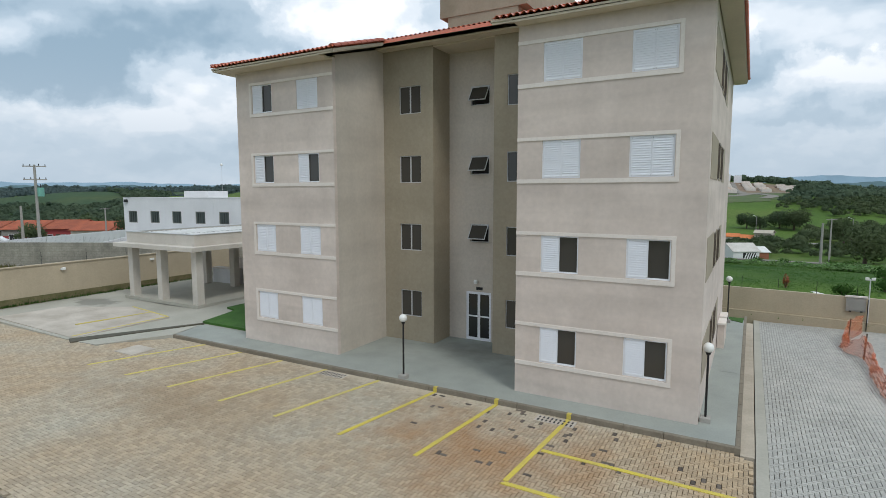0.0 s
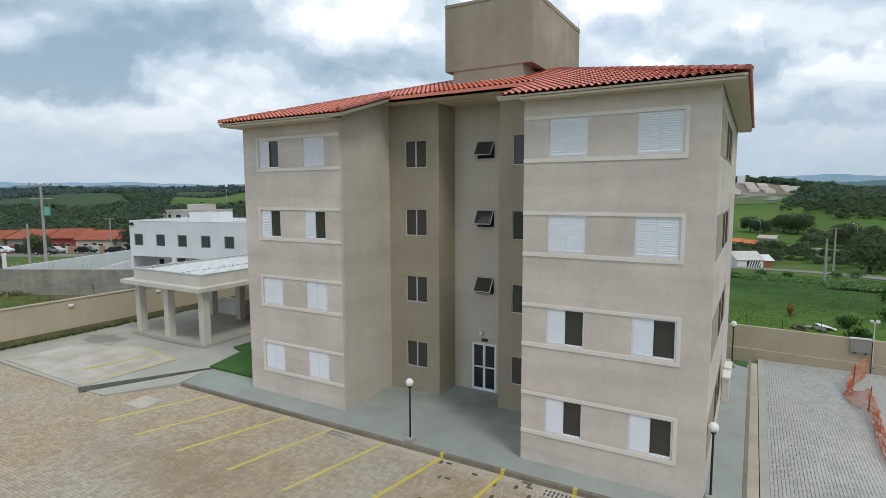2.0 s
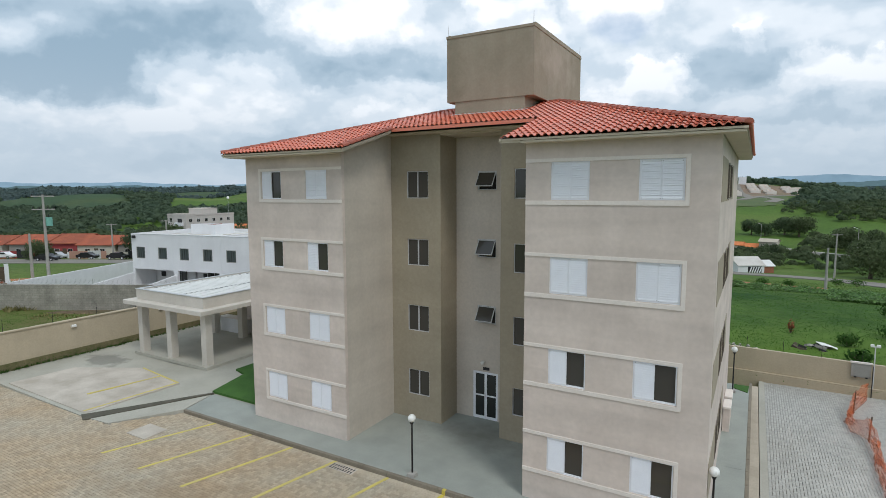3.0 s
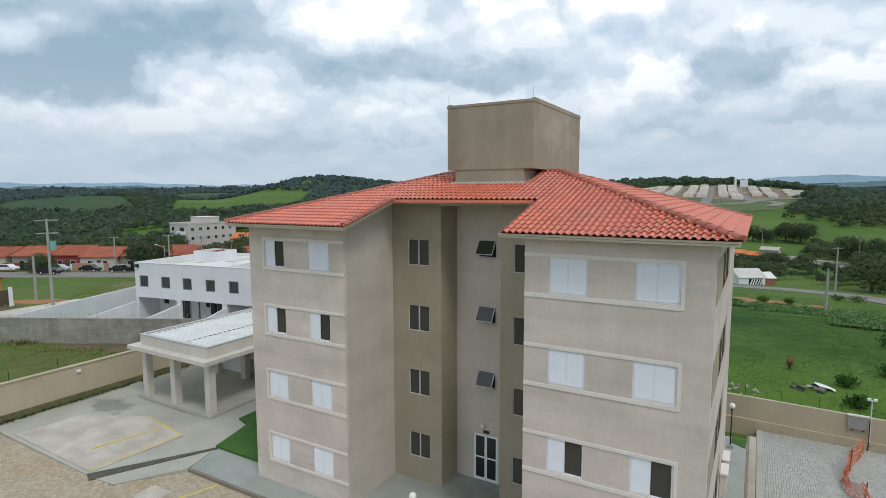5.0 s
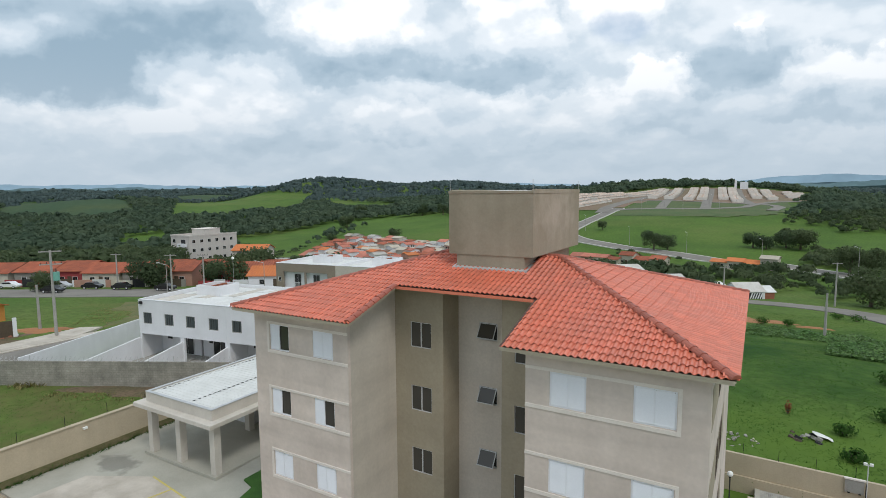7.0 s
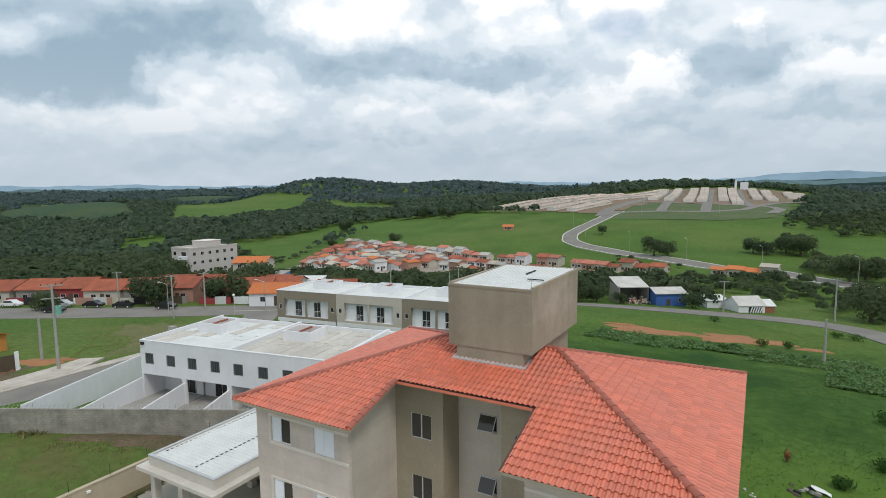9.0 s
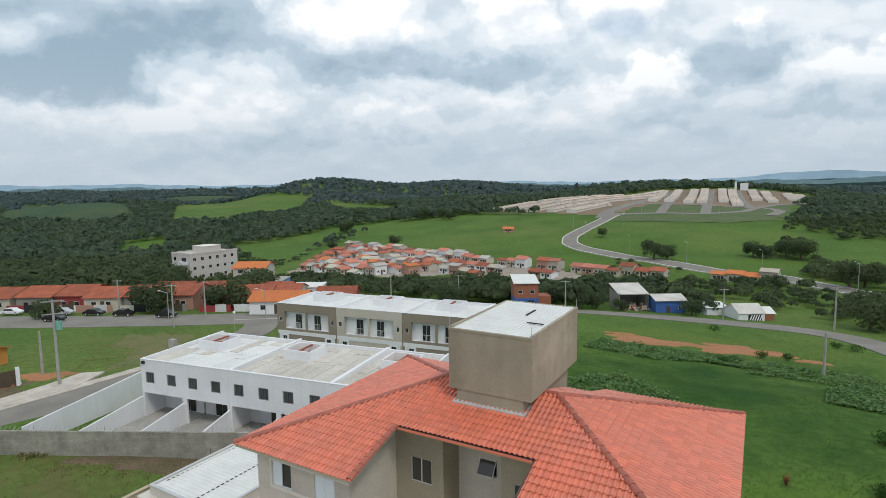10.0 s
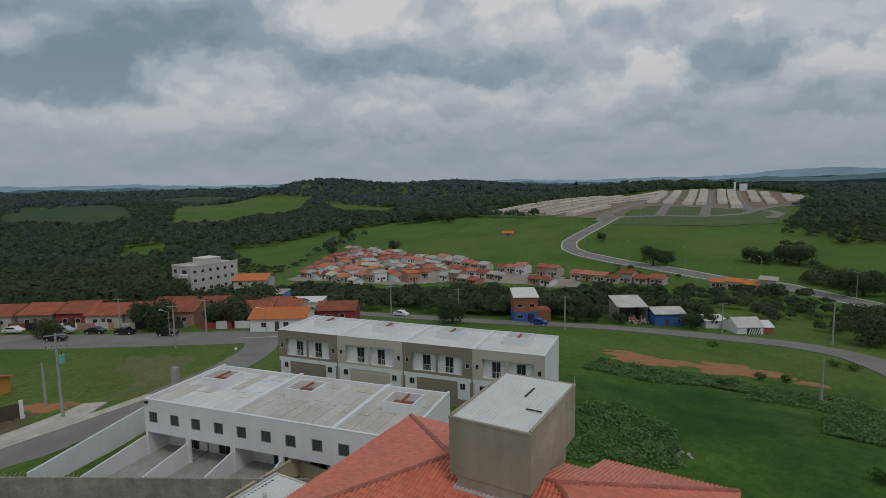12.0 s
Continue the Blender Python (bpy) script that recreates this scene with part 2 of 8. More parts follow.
    b.inputs["Specular IOR Level"].default_value = spec
    if bump:
        bp = node("ShaderNodeBump")
        bp.inputs["Strength"].default_value, bp.inputs["Distance"].default_value = bump, 0.02
        nt.links.new(n2.outputs["Fac"], bp.inputs["Height"])
        nt.links.new(bp.outputs[0], b.inputs["Normal"])
    return m


def glassy(name, tint, rough=0.06):
    m = bpy.data.materials.new(name)
    m.use_nodes = True
    b = m.node_tree.nodes["Principled BSDF"]
    b.inputs["Base Color"].default_value = (*tint, 1)
    b.inputs["Roughness"].default_value, b.inputs["Specular IOR Level"].default_value = rough, 0.5
    return m


M = {}
M["wing"] = surface("cream_render", (0.655, 0.570, 0.505), (0.555, 0.478, 0.420), 0.9, 0.6, 7, 0.9, 0.05, 0.10, streak=0.06, bands=0.12)
# cream a step darker and greener, for the left wing's inner side
M["wingside"] = surface("darker_cream_render", (0.56, 0.505, 0.43), (0.49, 0.44, 0.37), 0.9, 0.5, 7, 0.9, 0.05, 0.10, streak=0.07, bands=0.08)
M["bay"] = surface("olive_render", (0.375, 0.325, 0.24), (0.325, 0.28, 0.205), 0.9, 0.4, 10, 0.9, 0.07, 0.12, streak=0.06, bands=0.05)
M["recess"] = surface("grey_cream_render", (0.60, 0.535, 0.46), (0.53, 0.47, 0.40), 0.9, 0.4, 10, 0.9, 0.07, 0.12, streak=0.06, bands=0.05)
M["trim"] = surface("white_trim_paint", (0.76, 0.70, 0.635), (0.68, 0.62, 0.56), 0.8, 1.2, 20, 0.6, 0.05, 0.08)
M["shutter"] = surface("white_aluminium", (0.83, 0.84, 0.87), (0.77, 0.78, 0.81), 0.45, 2.0, 30, 0.5, 0.03, 0.03)
M["alu"] = surface("brushed_aluminium", (0.62, 0.62, 0.62), (0.5, 0.5, 0.5), 0.4, 3.0, 40, 0.5, 0.04, 0.03)
M["bronze"] = surface("bronze_aluminium", (0.13, 0.10, 0.075), (0.10, 0.08, 0.06), 0.45, 3.0, 30, 0.5, 0.05, 0.02)
# near-black for dark parts, and for shade painted into openings and slots
M["gap"] = surface("black_and_shade", (0.03, 0.03, 0.032), (0.02, 0.02, 0.02), 0.8, 2.0, 30, 0.5, 0.05, 0.0)
M["glass"] = glassy("window_glass", (0.025, 0.027, 0.026))
M["smokeglass"] = glassy("smoked_glass", (0.060, 0.056, 0.048), 0.08)
M["greyglass"] = glassy("grey_glass", (0.085, 0.10, 0.10), 0.12)
M["soffit"] = surface("cream_soffit", (0.60, 0.53, 0.41), (0.52, 0.46, 0.36), 0.85, 0.8, 16, 0.6, 0.04, 0.06)
M["fascia"] = surface("dark_fascia", (0.12, 0.06, 0.045), (0.09, 0.05, 0.04), 0.7, 1.5, 20)
M["tile"] = surface("clay_roof_tile", (0.69, 0.190, 0.112), (0.59, 0.190, 0.124), 0.27, 0.7, 25, 0.8, 0.08, 0.12, island=0.10, rand=0.0, spec=0.62)
M["tile1"] = surface("clay_roof_tile_single", (0.69, 0.190, 0.112), (0.59, 0.190, 0.124), 0.27, 0.7, 25, 0.8, 0.08, 0.12, rand=0.10, spec=0.62)
M["ridgecap"] = surface("weathered_ridge_tile", (0.40, 0.115, 0.075), (0.30, 0.10, 0.07), 0.55, 1.5, 20, 0.9, 0.12, 0.15, rand=0.12, spec=0.35)
M["tower"] = surface("tower_render", (0.36, 0.315, 0.24), (0.30, 0.26, 0.195), 0.9, 0.5, 12, 0.9, 0.06, 0.12, streak=0.14)
M["sheet"] = surface("white_metal_sheet", (0.70, 0.70, 0.67), (0.58, 0.58, 0.55), 0.45, 0.9, 20, 0.6, 0.06, 0.05)
M["zinc"] = surface("zinc_flashing", (0.55, 0.56, 0.56), (0.42, 0.42, 0.42), 0.4, 1.5, 20, metal=0.3)
M["walk"] = surface("grey_green_concrete", (0.345, 0.365, 0.33), (0.27, 0.29, 0.262), 0.75, 0.55, 22, 0.9, 0.08, 0.1)
M["court"] = surface("pale_concrete", (0.44, 0.425, 0.365), (0.355, 0.345, 0.29), 0.85, 0.4, 16, 0.9, 0.08, 0.12)
M["slab"] = surface("washed_concrete", (0.55, 0.50, 0.43), (0.37, 0.325, 0.265), 0.85, 0.7, 18, 0.8, 0.08, 0.12)
M["kerb"] = surface("kerb_concrete", (0.24, 0.21, 0.16), (0.17, 0.145, 0.11), 0.9, 1.5, 20, 0.8, 0.12, 0.2)
M["gutterstrip"] = surface("gutter_concrete", (0.50, 0.44, 0.35), (0.40, 0.345, 0.27), 0.9, 0.9, 18, 0.9, 0.1, 0.15)
M["bed"] = surface("sand_joint", (0.24, 0.215, 0.175), (0.165, 0.145, 0.115), 0.95, 0.7, 25, 0.8, 0.15, 0.2)
M["paver"] = surface("concrete_paver", (0.43, 0.388, 0.305), (0.42, 0.295, 0.17), 0.88, 0.16, 30, 0.8, 0.10, 0.15, island=0.15)
M["paver1"] = surface("concrete_paver_single", (0.43, 0.388, 0.305), (0.42, 0.295, 0.17), 0.88, 0.16, 30, 0.8, 0.10, 0.15, rand=0.15)
M["paverg"] = surface("grey_paver", (0.425, 0.42, 0.385), (0.365, 0.36, 0.33), 0.88, 0.3, 30, 0.8, 0.10, 0.15, island=0.11)
M["yellow"] = surface("yellow_road_paint", (0.64, 0.52, 0.07), (0.52, 0.42, 0.12), 0.8, 2.5, 30, 0.8, 0.15, 0.1)
M["yellowworn"] = surface("worn_yellow_paint", (0.62, 0.52, 0.13), (0.52, 0.45, 0.18), 0.85, 2.5, 30, 0.9, 0.15, 0.1)
# dark colour that stands in for the shaded face at the ramp
M["edge"] = surface("painted_shade_edge", (0.11, 0.10, 0.075), (0.07, 0.07, 0.05), 0.9, 1.2, 14, 0.9, 0.15, 0.15)
M["lawn"] = surface("lawn_turf", (0.05, 0.13, 0.02), (0.035, 0.095, 0.015), 0.95, 1.2, 40, 0.8, 0.3, 0.4)
M["blackiron"] = surface("black_painted_steel", (0.012, 0.012, 0.013), (0.02, 0.02, 0.02), 0.4, 2, 30, 0.5, 0.1, 0.0)
M["globe"] = surface("opal_globe", (0.80, 0.80, 0.76), (0.74, 0.74, 0.70), 0.3, 4, 20, 0.4, 0.02, 0.0)
M["beigewall"] = surface("beige_wall_render", (0.48, 0.405, 0.29), (0.41, 0.345, 0.245), 0.9, 0.5, 14, 0.8, 0.06, 0.12, streak=0.08)
M["mossy"] = surface("damp_wall_base", (0.20, 0.165, 0.09), (0.09, 0.10, 0.035), 0.95, 1.5, 14, 0.9, 0.15, 0.2)
M["block"] = surface("grey_block_wall", (0.36, 0.335, 0.285), (0.22, 0.21, 0.18), 0.95, 0.7, 10, 0.9, 0.15, 0.25, streak=0.22)
M["white"] = surface("white_render", (0.76, 0.76, 0.77), (0.68, 0.68, 0.69), 0.85, 0.4, 14, 0.8, 0.04, 0.08, streak=0.05)
M["concrete"] = surface("weathered_concrete", (0.40, 0.385, 0.35), (0.29, 0.275, 0.25), 0.9, 0.6, 14, 0.9, 0.1, 0.15)
M["column"] = surface("column_render", (0.60, 0.56, 0.50), (0.52, 0.48, 0.42), 0.9, 0.7, 14, 0.8, 0.06, 0.1, streak=0.06)
M["asphalt"] = surface("asphalt", (0.235, 0.217, 0.19), (0.175, 0.162, 0.143), 0.95, 0.2, 14, 0.8, 0.1, 0.1)
M["orange_net"] = surface("orange_plastic_net", (0.78, 0.20, 0.06), (0.66, 0.15, 0.045), 0.6, 2.0, 20, 0.7, 0.15, 0.1)
M["wood"] = surface("weathered_timber", (0.10, 0.075, 0.05), (0.07, 0.05, 0.035), 0.9, 3, 25)
M["soil"] = surface("red_soil", (0.38, 0.17, 0.075), (0.30, 0.14, 0.065), 0.95, 0.5, 8, 0.8, 0.15, 0.3)
M["leaf"] = surface("tree_leaves", (0.072, 0.108, 0.056), (0.120, 0.155, 0.072), 0.8, 0.045, 0.25, 1.0, 0.3, 0.0, island=0.14, spec=0.2)
# far and slope leaves: distance haze mixed in as paler, bluer base colours
M["leaffar"] = surface("hazed_far_leaves", (0.105, 0.150, 0.150), (0.130, 0.174, 0.158), 0.8, 0.012, 0.08, 1.0, 0.2, 0.0, island=0.08, spec=0.1)
M["leafmid"] = surface("hazed_slope_leaves", (0.082, 0.126, 0.084), (0.120, 0.164, 0.098), 0.8, 0.03, 0.12, 1.0, 0.25, 0.0, island=0.10, spec=0.15)
M["lushleaf"] = surface("lush_weeds", (0.042, 0.105, 0.022), (0.064, 0.130, 0.028), 0.85, 0.15, 2, 0.9, 0.2, 0.0, island=0.2, spec=0.15)
M["leafbright"] = surface("broad_leaves", (0.115, 0.225, 0.066), (0.165, 0.265, 0.085), 0.55, 0.2, 3, 0.9, 0.25, 0.0, island=0.45, spec=0.4)
M["bark"] = surface("bark", (0.13, 0.10, 0.075), (0.08, 0.065, 0.05), 0.95, 2, 12, 0.8, 0.2, 0.3)
M["brick"] = surface("bare_brick", (0.34, 0.13, 0.075), (0.26, 0.11, 0.07), 0.9, 1.5, 12, 0.8, 0.15, 0.2)
M["blue"] = surface("blue_paint", (0.05, 0.13, 0.38), (0.04, 0.10, 0.30), 0.8, 1.0, 14)
M["wood_pole"] = surface("concrete_pole", (0.36, 0.345, 0.315), (0.28, 0.27, 0.25), 0.9, 1.0, 14)
M["greypaint"] = surface("grey_metal_paint", (0.33, 0.32, 0.29), (0.27, 0.26, 0.235), 0.5, 1.5, 20)
M["darkpaver"] = surface("tarred_paver", (0.13, 0.105, 0.085), (0.09, 0.075, 0.06), 0.85, 2.0, 30, 0.8, 0.15, 0.15, rand=0.3)


def leafy(mat, share):
    """Thin leaves let part of the light through."""
    nt = mat.node_tree
    bs = nt.nodes["Principled BSDF"]
    out = nt.nodes["Material Output"]
    tr = nt.nodes.new("ShaderNodeBsdfTranslucent")
    nt.links.new(bs.inputs["Base Color"].links[0].from_socket, tr.inputs["Color"])
    mx = nt.nodes.new("ShaderNodeMixShader")
    mx.inputs[0].default_value = share
    nt.links.new(bs.outputs[0], mx.inputs[1])
    nt.links.new(tr.outputs[0], mx.inputs[2])
    nt.links.new(mx.outputs[0], out.inputs["Surface"])


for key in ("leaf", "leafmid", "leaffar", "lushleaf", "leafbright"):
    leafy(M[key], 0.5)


def stained(mat, centre, radius, depth):
    """A damp patch with a ragged edge, drying on the concrete."""
    nt = mat.node_tree
    bs = nt.nodes["Principled BSDF"]
    src = bs.inputs["Base Color"].links[0].from_socket
    geo = nt.nodes.new("ShaderNodeNewGeometry")
    mp = nt.nodes.new("ShaderNodeMapping")
    mp.vector_type = "TEXTURE"
    mp.inputs["Location"].default_value, mp.inputs["Scale"].default_value = centre, radius
    nt.links.new(geo.outputs["Position"], mp.inputs["Vector"])
    ln = nt.nodes.new("ShaderNodeVectorMath")
    ln.operation = "LENGTH"
    nt.links.new(mp.outputs[0], ln.inputs[0])
    nz = nt.nodes.new("ShaderNodeTexNoise")
    nz.inputs["Scale"].default_value, nz.inputs["Detail"].default_value = 1.1, 5
    nt.links.new(geo.outputs["Position"], nz.inputs["Vector"])
    ad = nt.nodes.new("ShaderNodeMath")
    ad.operation = "MULTIPLY_ADD"
    nt.links.new(nz.outputs["Fac"], ad.inputs[0])
    ad.inputs[1].default_value = 1.8
    nt.links.new(ln.outputs["Value"], ad.inputs[2])
    mr = nt.nodes.new("ShaderNodeMapRange")
    mr.inputs["From Min"].default_value, mr.inputs["From Max"].default_value = 1.55, 1.9
    mr.inputs["To Min"].default_value, mr.inputs["To Max"].default_value = depth, 1.0
    nt.links.new(ad.outputs[0], mr.inputs["Value"])
    sc = nt.nodes.new("ShaderNodeVectorMath")
    sc.operation = "SCALE"
    nt.links.new(src, sc.inputs[0])
    nt.links.new(mr.outputs[0], sc.inputs["Scale"])
    nt.links.new(sc.outputs[0], bs.inputs["Base Color"])


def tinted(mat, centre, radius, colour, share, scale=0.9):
    """Mixes one colour, such as trodden dirt, into part of a material, with a ragged rim."""
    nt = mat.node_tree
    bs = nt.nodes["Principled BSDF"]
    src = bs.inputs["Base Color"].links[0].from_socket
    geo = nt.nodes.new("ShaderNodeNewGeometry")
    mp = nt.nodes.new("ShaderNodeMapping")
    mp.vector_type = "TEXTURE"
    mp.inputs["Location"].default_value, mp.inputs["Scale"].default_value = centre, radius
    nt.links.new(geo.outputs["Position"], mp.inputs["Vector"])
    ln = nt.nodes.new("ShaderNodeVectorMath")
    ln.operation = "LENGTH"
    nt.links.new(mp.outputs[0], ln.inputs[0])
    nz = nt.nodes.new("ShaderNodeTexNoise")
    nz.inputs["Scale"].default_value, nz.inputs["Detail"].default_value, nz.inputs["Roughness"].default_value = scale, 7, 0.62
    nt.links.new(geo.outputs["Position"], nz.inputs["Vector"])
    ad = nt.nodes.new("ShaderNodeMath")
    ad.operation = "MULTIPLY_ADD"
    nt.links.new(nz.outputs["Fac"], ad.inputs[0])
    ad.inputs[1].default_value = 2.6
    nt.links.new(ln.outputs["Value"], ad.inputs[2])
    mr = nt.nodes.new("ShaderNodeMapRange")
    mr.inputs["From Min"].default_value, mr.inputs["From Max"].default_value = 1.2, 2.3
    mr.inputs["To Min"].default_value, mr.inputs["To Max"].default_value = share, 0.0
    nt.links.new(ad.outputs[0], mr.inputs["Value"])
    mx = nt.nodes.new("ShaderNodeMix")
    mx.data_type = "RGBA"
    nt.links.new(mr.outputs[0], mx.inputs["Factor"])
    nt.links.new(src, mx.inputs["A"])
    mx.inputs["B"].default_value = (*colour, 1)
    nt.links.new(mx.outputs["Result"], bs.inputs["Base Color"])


for key in ("paver", "paver1"):
    tinted(M[key], (-4.6, -3.8, 0.0), (4.6, 2.6, 9.0), (0.35, 0.185, 0.075), 0.75)
    tinted(M[key], (-14.0, -5.5, 0.0), (6.0, 2.0, 9.0), (0.28, 0.20, 0.12), 0.6)
    tinted(M[key], (-8.0, -1.08, 0.0), (11.0, 0.30, 9.0), (0.54, 0.47, 0.36), 0.95, 2.5)
tinted(M["paverg"], (5.0, 6.0, 0.0), (3.0, 6.0, 9.0), (0.60, 0.58, 0.54), 0.6)
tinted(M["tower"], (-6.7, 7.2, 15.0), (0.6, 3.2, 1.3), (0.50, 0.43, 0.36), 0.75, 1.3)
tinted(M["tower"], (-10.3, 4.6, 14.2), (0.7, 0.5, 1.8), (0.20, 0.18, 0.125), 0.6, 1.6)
# walkway darker in the middle of the entrance recess
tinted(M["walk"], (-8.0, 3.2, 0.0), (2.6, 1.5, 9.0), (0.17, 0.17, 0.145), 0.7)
stained(M["court"], (-31.2, 1.3, 0.0), (1.7, 1.0, 9.0), 0.62)


def coursed(mat, along, length, height):
    """Blocks and mortar courses too small to build, along one upright wall."""
    nt = mat.node_tree
    bs = nt.nodes["Principled BSDF"]
    src = bs.inputs["Base Color"].links[0].from_socket
    geo = nt.nodes.new("ShaderNodeNewGeometry")
    dt = nt.nodes.new("ShaderNodeVectorMath")
    dt.operation = "DOT_PRODUCT"
    dt.inputs[1].default_value = along
    sp = nt.nodes.new("ShaderNodeSeparateXYZ")
    cb = nt.nodes.new("ShaderNodeCombineXYZ")
    nt.links.new(geo.outputs["Position"], dt.inputs[0])
    nt.links.new(geo.outputs["Position"], sp.inputs[0])
    nt.links.new(dt.outputs["Value"], cb.inputs[0])
    nt.links.new(sp.outputs[2], cb.inputs[1])
    br = nt.nodes.new("ShaderNodeTexBrick")
    br.inputs["Color1"].default_value, br.inputs["Color2"].default_value, br.inputs["Mortar"].default_value = (1.05, 1.05, 1.05, 1), (0.92, 0.92, 0.92, 1), (0.86, 0.85, 0.82, 1)
    br.inputs["Scale"].default_value, br.inputs["Mortar Size"].default_value = 1.0, 0.02
    br.inputs["Brick Width"].default_value, br.inputs["Row Height"].default_value = length, height
    nt.links.new(cb.outputs[0], br.inputs["Vector"])
    mu = nt.nodes.new("ShaderNodeVectorMath")
    mu.operation = "MULTIPLY"
    nt.links.new(src, mu.inputs[0])
    nt.links.new(br.outputs["Color"], mu.inputs[1])
    nt.links.new(mu.outputs[0], bs.inputs["Base Color"])


coursed(M["block"], (0.855, 0.518, 0.0), 0.4, 0.2)
net = M["orange_net"].node_tree.nodes["Principled BSDF"]
net.inputs["Alpha"].default_value = 0.26

# ---- mesh helpers ----
class Build:
    """Collects corners and faces of one mesh."""

    def __init__(self):
        self.v, self.f, self.m = [], [], []

    def face(self, pts, mi=0):
        n = len(self.v)
        self.v.extend(tuple(p) for p in pts)
        self.f.append(tuple(range(n, n + len(pts))))
        self.m.append(mi)

    def solid(self, pts, faces, mi=0):
        n = len(self.v)
        self.v.extend(tuple(p) for p in pts)
        self.f.extend(tuple(n + i for i in q) for q in faces)
        self.m.extend([mi] * len(faces))
        return self

    def box(self, x0, x1, y0, y1, z0, z1, mi=0, m=None):
        p = [Vector(c) for c in ((x0, y0, z0), (x1, y0, z0), (x1, y1, z0), (x0, y1, z0), (x0, y0, z1), (x1, y0, z1), (x1, y1, z1), (x0, y1, z1))]
        if m is not None:
            p = [m @ q for q in p]
        self.solid(p, ((3, 2, 1, 0), (4, 5, 6, 7), (0, 1, 5, 4), (1, 2, 6, 5), (2, 3, 7, 6), (3, 0, 4, 7)), mi)
        return self

    def chamfer(self, x0, x1, y0, y1, z0, z1, c=0.01, mi=0):
        """A box whose top edges are taken off."""
        lo = ((x0, y0), (x1, y0), (x1, y1), (x0, y1))
        hi = ((x0 + c, y0 + c), (x1 - c, y0 + c), (x1 - c, y1 - c), (x0 + c, y1 - c))
        p = [(*q, z0) for q in lo] + [(*q, z1 - c) for q in lo] + [(*q, z1) for q in hi]
        f = [(3, 2, 1, 0), (8, 9, 10, 11)]
        for i in range(4):
            j = (i + 1) % 4
            f += [(i, j, 4 + j, 4 + i), (4 + i, 4 + j, 8 + j, 8 + i)]
        self.solid(p, f, mi)
        return self

    def prism(self, poly, z0, z1, mi=0):
        """poly anticlockwise; z0, z1 numbers or one per corner."""
        n = len(poly)
        lo = z0 if hasattr(z0, "__len__") else [z0] * n
        hi = z1 if hasattr(z1, "__len__") else [z1] * n
        p = [(*q, z) for q, z in zip(poly, lo)] + [(*q, z) for q, z in zip(poly, hi)]
        f = [tuple(range(n - 1, -1, -1)), tuple(range(n, 2 * n))] + [(i, (i + 1) % n, n + (i + 1) % n, n + i) for i in range(n)]
        self.solid(p, f, mi)
        return self

    def tube(self, a, b, r0, r1=None, n=8, mi=0, cap=True):
        a, b = Vector(a), Vector(b)
        r1 = r0 if r1 is None else r1
        q = (b - a).to_track_quat("Z", "Y").to_matrix()
        ring = [q @ Vector((math.cos(math.tau * i / n), math.sin(math.tau * i / n), 0)) for i in range(n)]
        p = [a + r0 * c for c in ring] + [b + r1 * c for c in ring]
        f = [(i, (i + 1) % n, n + (i + 1) % n, n + i) for i in range(n)]
        if cap:
            f += [tuple(range(n - 1, -1, -1)), tuple(range(n, 2 * n))]
        self.solid(p, f, mi)
        return self

    def ball(self, c, r, seg=14, rings=8, sx=1, sy=1, sz=1, mi=0):
        p = [(c[0], c[1], c[2] - r * sz)]
        for k in range(1, rings):
            a = math.pi * k / rings - math.pi / 2
            p += [(c[0] + sx * r * math.cos(a) * math.cos(math.tau * i / seg), c[1] + sy * r * math.cos(a) * math.sin(math.tau * i / seg), c[2] + sz * r * math.sin(a)) for i in range(seg)]
        p.append((c[0], c[1], c[2] + r * sz))
        f = [(0, 1 + (i + 1) % seg, 1 + i) for i in range(seg)]
        for k in range(rings - 2):
            s = 1 + k * seg
            f += [(s + i, s + (i + 1) % seg, s + seg + (i + 1) % seg, s + seg + i) for i in range(seg)]
        s, e = 1 + (rings - 2) * seg, len(p) - 1
        f += [(s + i, s + (i + 1) % seg, e) for i in range(seg)]
        self.solid(p, f, mi)
        return self

    def data(self, name, *mats, smooth=False):
        me = bpy.data.meshes.new(name)
        me.from_pydata(self.v, [], self.f)
        for q in mats:
            me.materials.append(q)
        if len(mats) > 1:
            me.polygons.foreach_set("material_index", self.m)
        if smooth:
            me.polygons.foreach_set("use_smooth", [True] * len(self.f))
        me.update()
        return me


def part(name, b, mats, parent=None, label="", smooth=False):
    mats = mats if isinstance(mats, (tuple, list)) else (mats,)
    ob = new(name, b.data(name, *mats, smooth=smooth))
    ob.parent = parent
    if label:
        ob["label"] = label
    return ob


def thing(name, label, category, at=None, group="", kind=""):
    ob = new(name)
    ob.empty_display_size = 0.3
    if at is not None:
        ob.matrix_basis = at
    return tagged(ob, label, category, group, kind)


def struct(name, b, mats, label, category="", smooth=False, kind="structure"):
    return tagged(part(name, b, mats, None, "", smooth), label, category, "", kind)


